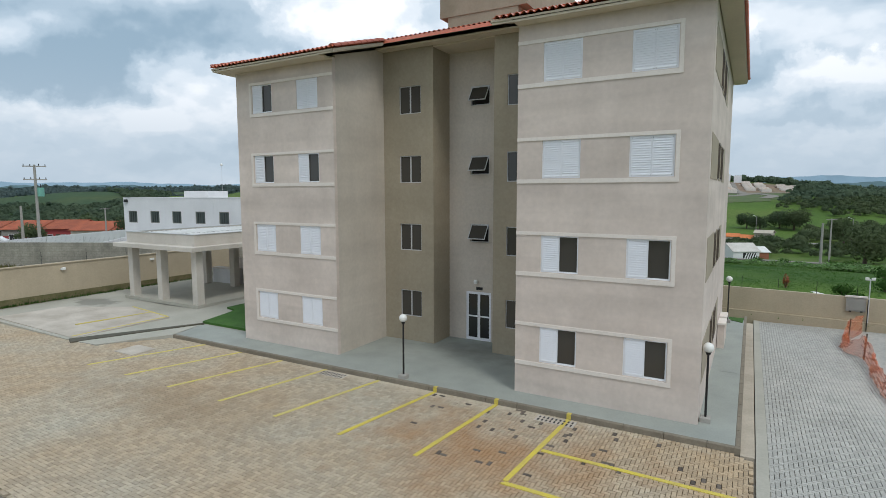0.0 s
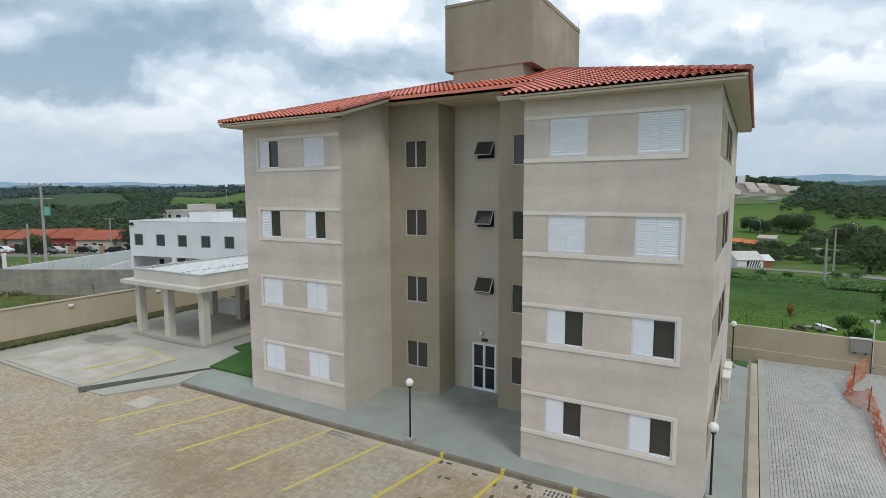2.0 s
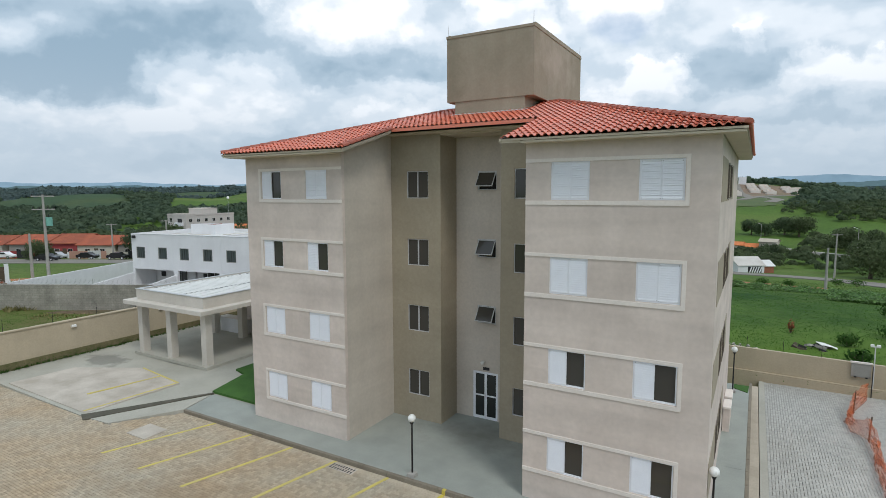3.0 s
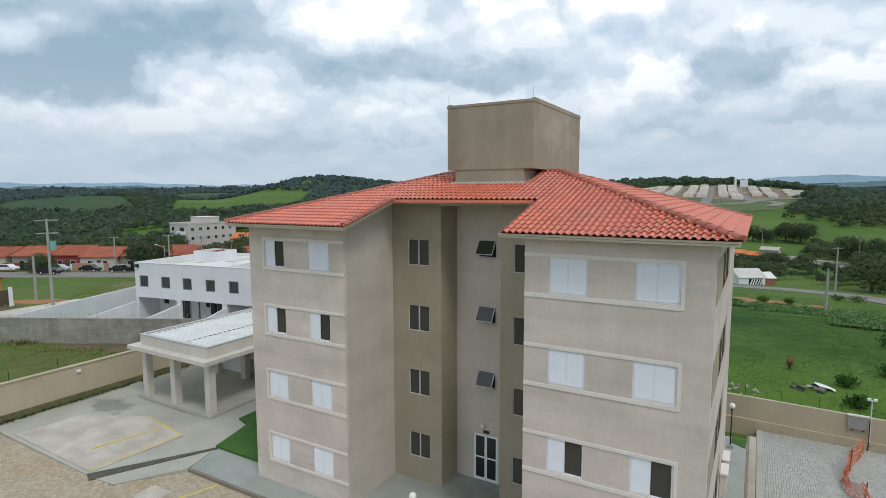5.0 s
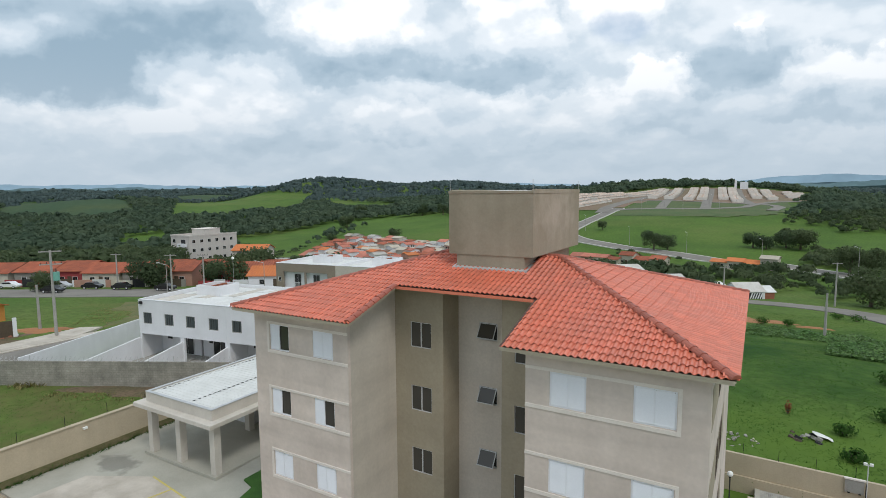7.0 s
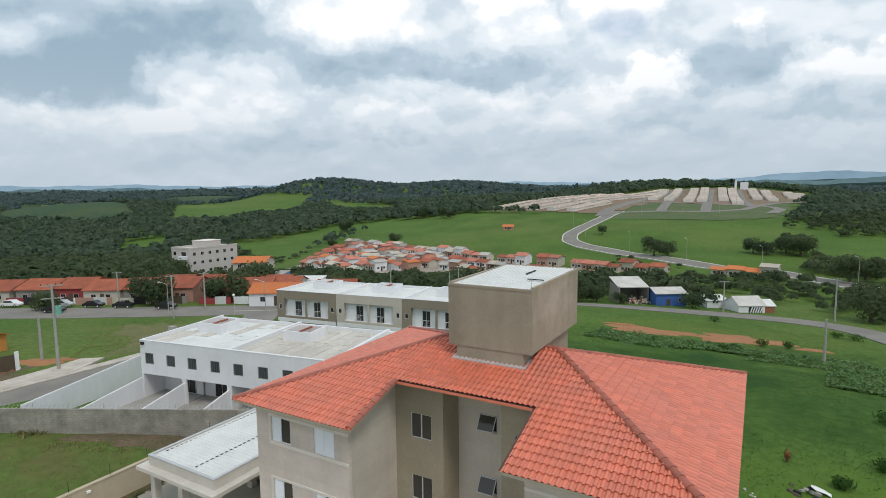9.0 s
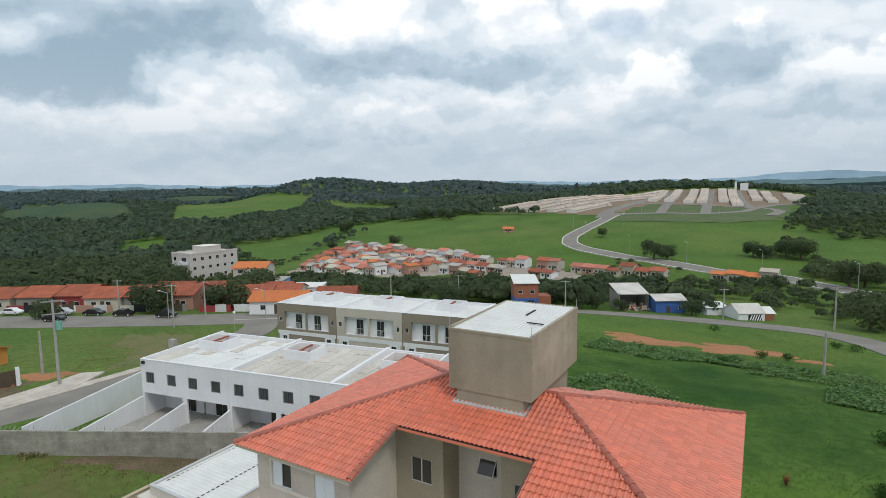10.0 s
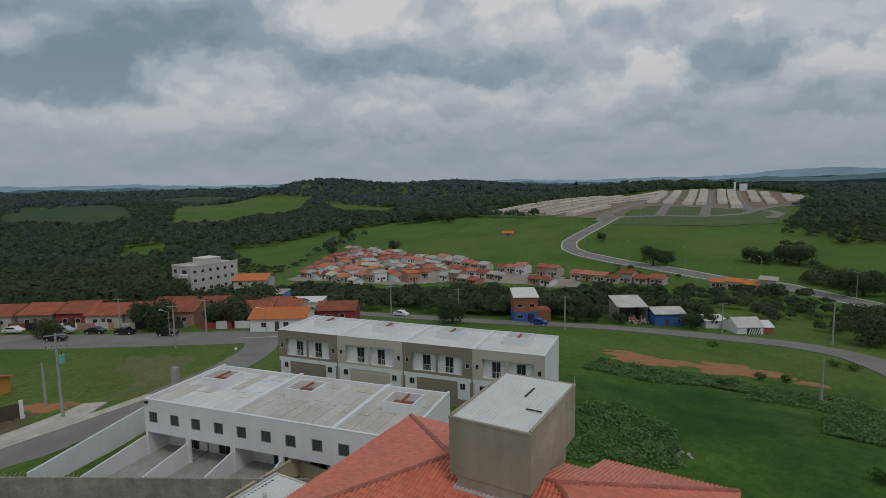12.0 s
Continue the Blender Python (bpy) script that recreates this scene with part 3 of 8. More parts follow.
def fast(name, verts, faces, mats, parent=None, mi=None, smooth=False):
    """One mesh object from numpy arrays; all faces have the same number of corners."""
    me = bpy.data.meshes.new(name)
    n, k = faces.shape
    me.vertices.add(len(verts))
    me.vertices.foreach_set("co", np.asarray(verts, np.float32).ravel())
    me.loops.add(n * k)
    me.loops.foreach_set("vertex_index", faces.astype(np.int32).ravel())
    me.polygons.add(n)
    me.polygons.foreach_set("loop_start", np.arange(0, n * k, k, dtype=np.int32))
    for q in mats if isinstance(mats, (tuple, list)) else (mats,):
        me.materials.append(q)
    if mi is not None:
        me.polygons.foreach_set("material_index", np.asarray(mi, np.int32))
    me.polygons.foreach_set("use_smooth", np.full(n, smooth))
    me.update(calc_edges=True)
    ob = new(name, me)
    ob.parent = parent
    return ob


def wall_with_holes(b, along, u0, u1, z0, z1, at, inward, holes, thick=0.15, mi=0):
    """A wall in the plane x or y = at, from u0 to u1 and z0 to z1, with real openings (ua, ub, za, zb); inward: +1 or -1, the side that its thickness lies on."""
    us = sorted({u0, u1, *(h[0] for h in holes), *(h[1] for h in holes)})
    zs = sorted({z0, z1, *(h[2] for h in holes), *(h[3] for h in holes)})

    def solid(i, j):
        if not (0 <= i < len(us) - 1 and 0 <= j < len(zs) - 1):
            return False
        cu, cz = (us[i] + us[i + 1]) / 2, (zs[j] + zs[j + 1]) / 2
        return not any(h[0] < cu < h[1] and h[2] < cz < h[3] for h in holes)

    def P(u, d, z):
        return (u, at + inward * d, z) if along == "x" else (at + inward * d, u, z)

    for i in range(len(us) - 1):
        for j in range(len(zs) - 1):
            if not solid(i, j):
                continue
            a, c, e, g = us[i], us[i + 1], zs[j], zs[j + 1]
            for d in (0, thick):
                b.face([P(a, d, e), P(c, d, e), P(c, d, g), P(a, d, g)], mi)
            if not solid(i - 1, j):
                b.face([P(a, 0, e), P(a, thick, e), P(a, thick, g), P(a, 0, g)], mi)
            if not solid(i + 1, j):
                b.face([P(c, 0, e), P(c, thick, e), P(c, thick, g), P(c, 0, g)], mi)
            if not solid(i, j - 1):
                b.face([P(a, 0, e), P(c, 0, e), P(c, thick, e), P(a, thick, e)], mi)
            if not solid(i, j + 1):
                b.face([P(a, 0, g), P(c, 0, g), P(c, thick, g), P(a, thick, g)], mi)

# ---- terrain: one sheet to the horizon ----
def make_land():
    az = np.radians(np.concatenate([np.arange(-80, 25, 0.4), np.arange(25, 280, 4.0)]))
    rr = [0.0, 10.0]
    while rr[-1] < 4700:
        rr.append(rr[-1] * 1.022 + 0.25)
    rr = np.array(rr[1:])
    R, A = np.meshgrid(rr, az, indexing="ij")
    X, Y = -5 + R * np.sin(A), R * np.cos(A)
    Z = site_land(X, Y)
    n, m = R.shape
    idx = np.arange(n * m).reshape(n, m)
    a, b2 = idx[:-1], idx[1:]
    quads = np.stack([a, np.roll(a, -1, 1), np.roll(b2, -1, 1), b2], -1).reshape(-1, 4)
    verts = np.stack([X, Y, Z], -1).reshape(-1, 3)
    centre = np.array([[-5, 0, -1.2]])
    verts = np.concatenate([verts, centre])
    ob = fast("ground", verts, quads[:, ::-1], M["grass"], smooth=True)
    return tagged(ob, "rolling green pasture and scrub land reaching the horizon", "ground", "", "structure")


M["grass"] = surface("pasture_grass", (0.086, 0.152, 0.027), (0.060, 0.114, 0.021), 0.95, 0.035, 1.2, 0.9, 0.28, 0.3, spec=0.15, wide=(0.135, 0.165, 0.046))
# lush dark growth in the hollow of the field, yellower turf towards the site and the road
tinted(M["grass"], (-2.0, 56.0, 0.0), (34.0, 25.0, 90.0), (0.017, 0.064, 0.011), 0.95, 0.16)
tinted(M["grass"], (5.0, 26.0, 0.0), (18.0, 10.0, 90.0), (0.094, 0.164, 0.024), 0.9, 0.3)
tinted(M["grass"], (-4.0, 92.0, 0.0), (30.0, 12.0, 90.0), (0.135, 0.180, 0.036), 0.6, 0.2)
tinted(M["grass"], (-82.0, 34.0, 0.0), (16.0, 8.0, 90.0), (0.165, 0.150, 0.050), 0.7, 0.25)
tinted(M["grass"], (-44.0, 3.0, 0.0), (12.0, 8.0, 90.0), (0.135, 0.115, 0.048), 0.7, 0.4)
ground = make_land()
# ---- the paved site ----
# parking bed and driveway, falling gently to the back
b = Build()
b.prism([(-34, -33), (1.63, -33), (1.63, -0.97), (1.63, 0), (-34, 0)], -0.9, -0.20)
struct("paving_bed", b, M["bed"], "sandy bed under the block paving of the car park", "paving")
b = Build()
b.prism([(1.65, -33), (11, -33), (11, 0), (1.65, 0)], -1.2, -0.20)
b.prism([(1.65, 0), (11, 0), (11, 18.3), (1.65, 18.3)], -1.4, [-0.20, -0.20, -0.85, -0.85])
struct("driveway_bed", b, M["bed"], "bed under the grey block driveway beside the building", "paving")
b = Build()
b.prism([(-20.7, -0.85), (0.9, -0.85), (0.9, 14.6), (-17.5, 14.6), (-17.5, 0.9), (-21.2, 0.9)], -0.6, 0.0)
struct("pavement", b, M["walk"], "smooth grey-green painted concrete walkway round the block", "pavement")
b = Build()
b.prism([(1.02, -1.05), (1.32, -1.05), (1.32, 0), (1.02, 0)], -0.8, -0.135)
b.prism([(1.02, 0), (1.32, 0), (1.32, 17), (1.02, 17)], -1.2, [-0.135, -0.135, -0.72, -0.72])
struct("gutter_strip", b, M["gutterstrip"], "sandy concrete gutter strip along the driveway", "gutter")
b = Build()
b.prism([(1.345, -14), (1.60, -14), (1.60, 0), (1.345, 0)], -0.8, -0.135)
b.prism([(1.345, 0), (1.60, 0), (1.60, 18.3), (1.345, 18.3)], -1.4, [-0.135, -0.135, -0.77, -0.77])
struct("edge_band", b, M["court"], "pale concrete edging band of the driveway", "edging")
# kerbs: separate stones
kerb = thing("kerb", "dark stained concrete kerb stones edging the walkway", "kerb", kind="structure")
x = -20.7
while x < 0.95:
    w = min(1.0, 1.032 - x)
    part("kerb_stone", Build().chamfer(x, x + w - 0.012, -0.98, -0.85, -0.55, 0.005, 0.015), M["kerb"], kerb)
    x += 1.0
y = -0.848
while y < 14.4:
    part("kerb_stone", Build().chamfer(0.9, 1.02, y, y + 0.988, -0.9, 0.005, 0.012), M["kerb"], kerb)
    y += 1.0
# court before the pavilion
b = Build()
b.prism([(-33.7, -3.4), (-24.0, -3.4), (-21.2, 0.9), (-17.5, 0.9), (-17.5, 18), (-33.7, 18)], -0.6, [-0.02, -0.12, 0.02, 0.02, 0.12, 0.12])
struct("court", b, M["court"], "stained pale concrete court in front of the pavilion", "court")
# lawn patch
b = Build()
b.prism([(-21.3, 0.95), (-17.45, 0.95), (-17.45, 6.5), (-23.0, 6.5), (-23.0, 3.7), (-22.0, 3.4)], -0.2, 0.13)
lawn = struct("lawn", b, M["lawn"], "small clipped green lawn beside the block", "lawn")
# boundary walls
b = Build()
b.box(-33.95, -33.75, -33, 18.4, -0.4, 2.1)
b.box(-34.0, -33.7, -33, 18.4, 2.1, 2.16)
struct("wall_west", b, M["beigewall"], "long beige rendered boundary wall", "boundary wall")
b = Build()
b.box(-33.75, -33.70, -33, 18.2, -0.2, 0.42)
struct("wall_base_west", b, M["mossy"], "damp mossy foot of the boundary wall", "wall base")
b = Build()
b.prism([(-33.75, 18.3), (11, 18.3), (11, 18.48), (-33.75, 18.48)], -1.6, [1.6, 0.78, 0.78, 1.6])
b.prism([(-17.0, 18.16), (11, 18.16), (11, 18.3), (-17.0, 18.3)], -1.6, [0.02, -0.42, -0.42, 0.02])
struct("wall_north", b, M["beigewall"], "beige rendered boundary wall behind the driveway", "boundary wall")
b = Build()
b.box(11, 11.2, -33, 18.5, -1.4, 1.2)
b.box(-34, 11, -33.2, -33, -1.2, 2.0)
struct("wall_south", b, M["beigewall"], "beige rendered boundary wall closing the site", "boundary wall")

# ---- the apartment block ----
S = 2.75
block = thing("apartment_building", "four-storey cream and olive rendered apartment block with clay tile roof", "building")
X0, X1, YB = -17.5, 0.0, 12.5
LI, RI = -12.42, -5.17          # inner sides of the wings
CL, CR = -10.05, -7.45          # edges of the olive bays
EZ, SLOPE = 11.05, 0.30         # eave height and roof slope
EX0, EX1, EY0, EY1 = -18.05, 0.55, -0.5, 12.97
NX0, NX1, NY = -11.75, -5.85, 2.45


def roof_z(x, y):
    return EZ + SLOPE * min(y - EY0, EY1 - y, x - EX0, EX1 - x)


SILL, HEAD = 1.03, 2.12
rw = [(-4.40, -3.28), (-1.96, -0.82)]
lw = [(-16.60, -15.52), (-14.22, -13.16)]


def holes(cols, z0=SILL, z1=HEAD, floors=range(4)):
    return [(a, c, z0 + S * k, z1 + S * k) for a, c in cols for k in floors]


b = Build()
wall_with_holes(b, "x", RI, X1, 0, 11.0, 0.0, 1, holes(rw))
part("front_wall", b, M["wing"], block)
b = Build()
wall_with_holes(b, "x", X0, LI, 0, 11.0, 0.22, 1, holes(lw))
part("front_wall", b, M["wing"], block)
b = Build()
wall_with_holes(b, "y", 0.153, YB, 0, 11.0, X1, -1, holes([(3.3, 4.2), (4.9, 6.1)]))
part("side_wall", b, M["wing"], block)
b = Build()
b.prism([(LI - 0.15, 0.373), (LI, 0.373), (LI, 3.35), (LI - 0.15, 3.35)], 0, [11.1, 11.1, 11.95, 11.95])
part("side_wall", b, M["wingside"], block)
b = Build()
b.prism([(RI, 0.153), (RI + 0.15, 0.153), (RI + 0.15, 3.35), (RI, 3.35)], 0, [11.0, 11.0, 11.95, 11.95])
part("side_wall", b, M["wing"], block)
b = Build()
b.box(X0, X0 + 0.15, 0.373, YB, 0, 11.0)
part("side_wall", b, M["wing"], block)
b = Build()
b.box(X0 + 0.15, LI, YB - 0.15, YB, 0, 11.0)
b.box(RI, X1 - 0.15, YB - 0.15, YB, 0, 11.0)
b.box(LI - 0.15, LI, 9.12, YB - 0.15, 0, 11.0)
b.box(RI, RI + 0.15, 9.12, YB - 0.15, 0, 11.0)
b.box(LI, RI, 9.12, 9.27, 0, 11.9)
part("back_wall", b, M["wing"], block)
b = Build()
wall_with_holes(b, "x", LI, CL, 0, 11.95, 3.35, 1, holes([(-11.64, -10.62)]))
b.box(CL - 0.15, CL, 3.50, 4.675, 0, 11.95)
part("bay_wall", b, M["bay"], block, "olive rendered bay wall")
b = Build()
wall_with_holes(b, "x", CR, RI, 0, 11.95, 3.35, 1, holes([(-6.92, -5.9)]))
b.box(CR, CR + 0.15, 3.50, 4.675, 0, 11.95)
part("bay_wall", b, M["bay"], block, "olive rendered bay wall")
b = Build()
wall_with_holes(b, "x", CL, CR, 0, 11.95, 4.675, 1, holes([(-9.07, -8.23)], 1.36, 2.12, (1, 2, 3)) + [(-9.26, -8.12, 0, 2.05)])
part("entrance_wall", b, M["recess"], block)
# dark rooms behind the openings
b = Build()
for k in range(5):
    z = 2.6 + S * k - 2.75 + 0.0
    b.box(X0 + 0.16, LI - 0.16, 0.45, YB - 0.2, z, z + 0.12)
    b.box(RI + 0.16, X1 - 0.16, 0.25, YB - 0.2, z, z + 0.12)
    b.box(LI + 0.01, RI - 0.01, 4.9, 9.1, z, z + 0.12)
part("floor_slab", b, M["recess"], block)


# windows: built once each, in the plane y = 0, opening up to x = w and z = h
def frame_bars(b, w, h, t=0.04, d=0.07, y=0.03):
    b.box(0, w, y, y + d, 0, t)
    b.box(0, w, y, y + d, h - t, h)
    b.box(0, t, y, y + d, t, h - t)
    b.box(w - t, w, y, y + d, t, h - t)
    return b


SLATS = 15
slat_meshes = {}


def slat_mesh(w, h):
    """One louvre blade; blades of one width share their mesh."""
    key = (round(w, 3), round(h, 3))
    if key not in slat_meshes:
        step = (h - 0.15) / SLATS
        za, zb = 0.0, step * 1.02
        q = [(0, 0.014, za), (w, 0.014, za), (w, 0.042, zb), (0, 0.042, zb), (0, 0.022, za - 0.004), (w, 0.022, za - 0.004), (w, 0.050, zb - 0.004), (0, 0.050, zb - 0.004)]
        slat_meshes[key] = Build().solid(q, ((0, 1, 2, 3), (7, 6, 5, 4), (0, 4, 5, 1), (1, 5, 6, 2), (2, 6, 7, 3), (3, 7, 4, 0))).data("slat", M["shutter"])
    return slat_meshes[key]


def shutter_leaf(win, x, w, h):
    b = Build()
    b.box(x, x + 0.018, 0.015, 0.055, 0.04, h - 0.04)
    b.box(x + w - 0.018, x + w, 0.015, 0.055, 0.04, h - 0.04)
    b.box(x + 0.03, x + w - 0.03, 0.015, 0.055, 0.04, 0.075)
    b.box(x + 0.03, x + w - 0.03, 0.015, 0.055, h - 0.075, h - 0.04)
    part("shutter_frame", b, M["shutter"], win)
    for i in range(SLATS):
        ob = new("slat", slat_mesh(w - 0.036, h))
        ob.parent, ob.location = win, (x + 0.018, 0, 0.075 + i * (h - 0.15) / SLATS)


def shutter_window(x, y, z, w, h, state):
    """state: shut, or half (the left leaf stands, the right half is bare glass)."""
    win = part("window", frame_bars(Build(), w, h), M["shutter"], block, "white aluminium window, shutters " + ("closed" if state == "shut" else "half open"))
    win.location = (x, y, z)
    leaf = (w - 0.08) / 2
    shutter_leaf(win, 0.04, leaf, h)
    if state == "shut":
        shutter_leaf(win, 0.042 + leaf, leaf - 0.002, h)
    part("pane", Build().box(0.04, w - 0.04, 0.078, 0.085, 0.04, h - 0.04), M["smokeglass"], win)
    return win


for k in range(4):
    for a, c in rw:
        shutter_window(a, 0.0, SILL + S * k, c - a, HEAD - SILL, "shut" if k > 1 else "half")
    for i, (a, c) in enumerate(lw):
        shutter_window(a, 0.22, SILL + S * k, c - a, HEAD - SILL, "half" if k == 2 or (k == 3 and i == 0) else "shut")


def sliding_window(x, y, z, w, h, turn=0):
    b = frame_bars(Build(), w, h, 0.028)
    b.box(w / 2 - 0.022, w / 2 + 0.022, 0.03, 0.08, 0.035, h - 0.035)
    win = part("window", b, M["bronze"] if turn else M["alu"], block, "two-leaf sliding aluminium window with dark glass")
    win.location, win.rotation_euler = (x, y, z), (0, 0, turn)
    for q in (0.035, w / 2 + 0.03):
        part("pane", Build().box(q, q + w / 2 - 0.065, 0.055, 0.062, 0.035, h - 0.035), M["smokeglass"], win)
    return win


for k in range(4):
    sliding_window(-11.64, 3.35, SILL + S * k, 1.02, HEAD - SILL)
    sliding_window(-6.92, 3.35, SILL + S * k, 1.02, HEAD - SILL)
    sliding_window(0.055, 3.3, SILL + S * k, 0.9, HEAD - SILL, math.pi / 2)
    sliding_window(0.055, 4.9, SILL + S * k, 1.2, HEAD - SILL, math.pi / 2)

# top-hung stair windows, pushed open
for k in (1, 2, 3):
    w, h = 0.84, 0.76
    win = part("window", frame_bars(Build(), w, h, 0.035), M["alu"], block, "top-hung aluminium stair window pushed open")
    win.location = (-9.07, 4.675, 1.36 + S * k)
    # dark plate painted in for the shade behind the open sash
    part("dark_opening", Build().box(0.035, w - 0.035, 0.10, 0.105, 0.035, h - 0.035), M["gap"], win)
    sb = frame_bars(Build(), w - 0.08, h - 0.08, 0.03, 0.03, 0.0)
    sash = part("sash", sb, M["alu"], win)
    part_pane = Build().box(0.03, w - 0.11, 0.012, 0.018, 0.03, h - 0.11)
    tilt = Matrix.Translation((0.04, 0.02, h - 0.04)) @ Matrix.Rotation(radians(-34), 4, "X") @ Matrix.Translation((0, 0, -(h - 0.08)))
    sash.matrix_basis = tilt
    gp = part("pane", part_pane, M["smokeglass"], win)
    gp.matrix_basis = tilt

# entrance door: two glazed leaves
door = part("entrance_door", frame_bars(Build(), 1.14, 2.05, 0.05, 0.08, 0.03), M["shutter"], block, "white aluminium double entrance door with dark glass")
door.location = (-9.26, 4.675, 0.0)
for q in (0.05, 0.575):
    lb = Build()
    lb.box(q, q + 0.05, 0.04, 0.09, 0.05, 2.0)
    lb.box(q + 0.465, q + 0.515, 0.04, 0.09, 0.05, 2.0)
    for z in (0.05, 0.98, 1.94):
        lb.box(q + 0.05, q + 0.465, 0.04, 0.09, z, z + 0.06)
    part("door_leaf", lb, M["shutter"], door)
    part("pane", Build().box(q + 0.05, q + 0.465, 0.06, 0.067, 0.11, 0.98), M["glass"], door)
    part("pane", Build().box(q + 0.05, q + 0.465, 0.06, 0.067, 1.04, 1.94), M["glass"], door)
part("door_handle", Build().tube((0.55, 0.02, 0.95), (0.55, 0.02, 1.12), 0.012), M["alu"], door)
# sign plate and lamp over the door
part("sign_plate", Build().box(-8.78, -8.5, 4.655, 4.675, 2.13, 2.25), M["gap"], block, "small dark plate over the door")
lb = Build().tube((-8.75, 4.675, 2.5), (-8.75, 4.56, 2.5), 0.03)
lb.ball((-8.75, 4.53, 2.48), 0.09, 10, 6)
part("door_lamp", lb, M["globe"], block, "round white lamp over the door")


# raised trim bands round each row of windows
def band(x0, x1, y, closed_at):
    for k in range(4):
        z0, z1 = SILL + S * k, HEAD + S * k
        bb = Build()
        bb.box(x0, x1, y - 0.025, y, z0 - 0.14, z0 - 0.02)
        bb.box(x0, x1, y - 0.025, y, z1 + 0.0, z1 + 0.10)
        xa = x0 if closed_at == x0 else x1 - 0.10
        bb.box(xa, xa + 0.10, y - 0.025, y, z0 - 0.02, z1)
        part("trim_band", bb, M["trim"], block, "pale raised trim band")


band(RI, -0.70, 0.0, -0.70)
band(-16.74, LI, 0.22, -16.74)
for k in range(4):
    z0, z1 = SILL + S * k, HEAD + S * k
    for ya, yb in ((0.45, 3.25), (4.25, 4.85), (6.15, 7.6)):
        part("wall_panel", Build().box(0, 0.012, ya, yb, z0 - 0.05, z1 + 0.05), M["bay"], block, "olive painted panel beside the windows")

# ---- roof ----
TH = 0.06
ap0, ap1 = (EX0 + 6.735, 6.235), (EX1 - 6.735, 6.235)


def slope_poly(pts):
    return [(x, y, roof_z(x, y)) for x, y in pts]


b = Build()
front = [(EX0, EY0), (NX0, EY0), (NX0, NY), (NX1, NY), (NX1, EY0), (EX1, EY0), ap1, ap0]
back = [(EX1, EY1), (NX1, EY1), (NX1, EY1 - 2.95), (NX0, EY1 - 2.95), (NX0, EY1), (EX0, EY1), ap0, ap1]
for poly in (front, back, [(EX1, EY0), (EX1, EY1), ap1], [(EX0, EY1), (EX0, EY0), ap0]):
    top = slope_poly(poly)
    b.face(top)
    b.face([(x, y, z - TH) for x, y, z in reversed(top)], 1)
rim = front[:6] + [(EX1, EY1)] + back[1:6]
for (xa, ya), (xb, yb) in zip(rim, rim[1:] + rim[:1]):
    za, zb = roof_z(xa, ya), roof_z(xb, yb)
    up = 0.06 if ya == yb == NY else 0.0
    b.face([(xa, ya, za - TH), (xb, yb, zb - TH), (xb, yb, zb + up), (xa, ya, za + up)], 0 if xa == xb == EX1 else 2 if ya == yb == NY else 1)
block_roof = part("roof", b, (M["fascia"], M["soffit"], M["tile1"]), block, "hipped clay tile roof")
# boarded soffits
so = 10.92
for xa, xb, ya, yb, z in ((EX0 + 0.03, LI - 0.003, EY0 + 0.03, 0.218, so), (RI + 0.003, EX1 - 0.03, EY0 + 0.03, -0.002, so), (0.022, EX1 - 0.03, 0.0, EY1 - 0.03, so), (EX0 + 0.03, X0 - 0.002, 0.22, EY1 - 0.03, so),
                          (X0, LI - 0.003, YB + 0.002, EY1 - 0.03, so), (RI + 0.003, X1, YB + 0.002, EY1 - 0.03, so), (LI + 0.003, RI - 0.003, NY + 0.40, 3.348, 11.80), (CL, CR, 3.348, 4.67, 11.74)):
    part("soffit", Build().box(xa, xb, ya, yb, z, z + 0.06), M["soffit"], block, "cream boarded soffit")
# sloping undersides and barge boards where the wing roofs lap the recess
for xa, xb, xe in ((LI + 0.003, NX0 - 0.03, NX0), (NX1 + 0.03, RI - 0.003, NX1 + 0.03)):
    pts = [(xa, EY0 + 0.03), (xb, EY0 + 0.03), (xb, NY), (xa, NY)]
    hz = [EZ + SLOPE * (y - EY0) - TH for x, y in pts]
    part("sloping_soffit", Build().prism(pts, [z - 0.07 for z in hz], [z - 0.004 for z in hz]), M["soffit"], block)
    pts = [(xe - 0.028, EY0), (xe - 0.002, EY0), (xe - 0.002, NY), (xe - 0.028, NY)]
    hz = [EZ + SLOPE * (y - EY0) for x, y in pts]
    part("barge_board", Build().prism(pts, [z - 0.09 for z in hz], [z - 0.01 for z in hz]), M["soffit"], block)
# ---- tank tower on the roof ----
TX0, TX1, TY0, TY1, TZ = -10.46, -6.71, 4.63, 10.78, 15.70
tower = thing("water_tank_tower", "boxy olive rendered water tank tower standing on the roof", "tank tower")
b = Build()
b.box(-10.10, -7.08, 4.66, 10.5, 11.9, 13.25)
part("tower_base", b, M["tower"], tower)
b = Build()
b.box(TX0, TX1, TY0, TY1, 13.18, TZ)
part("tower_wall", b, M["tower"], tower)
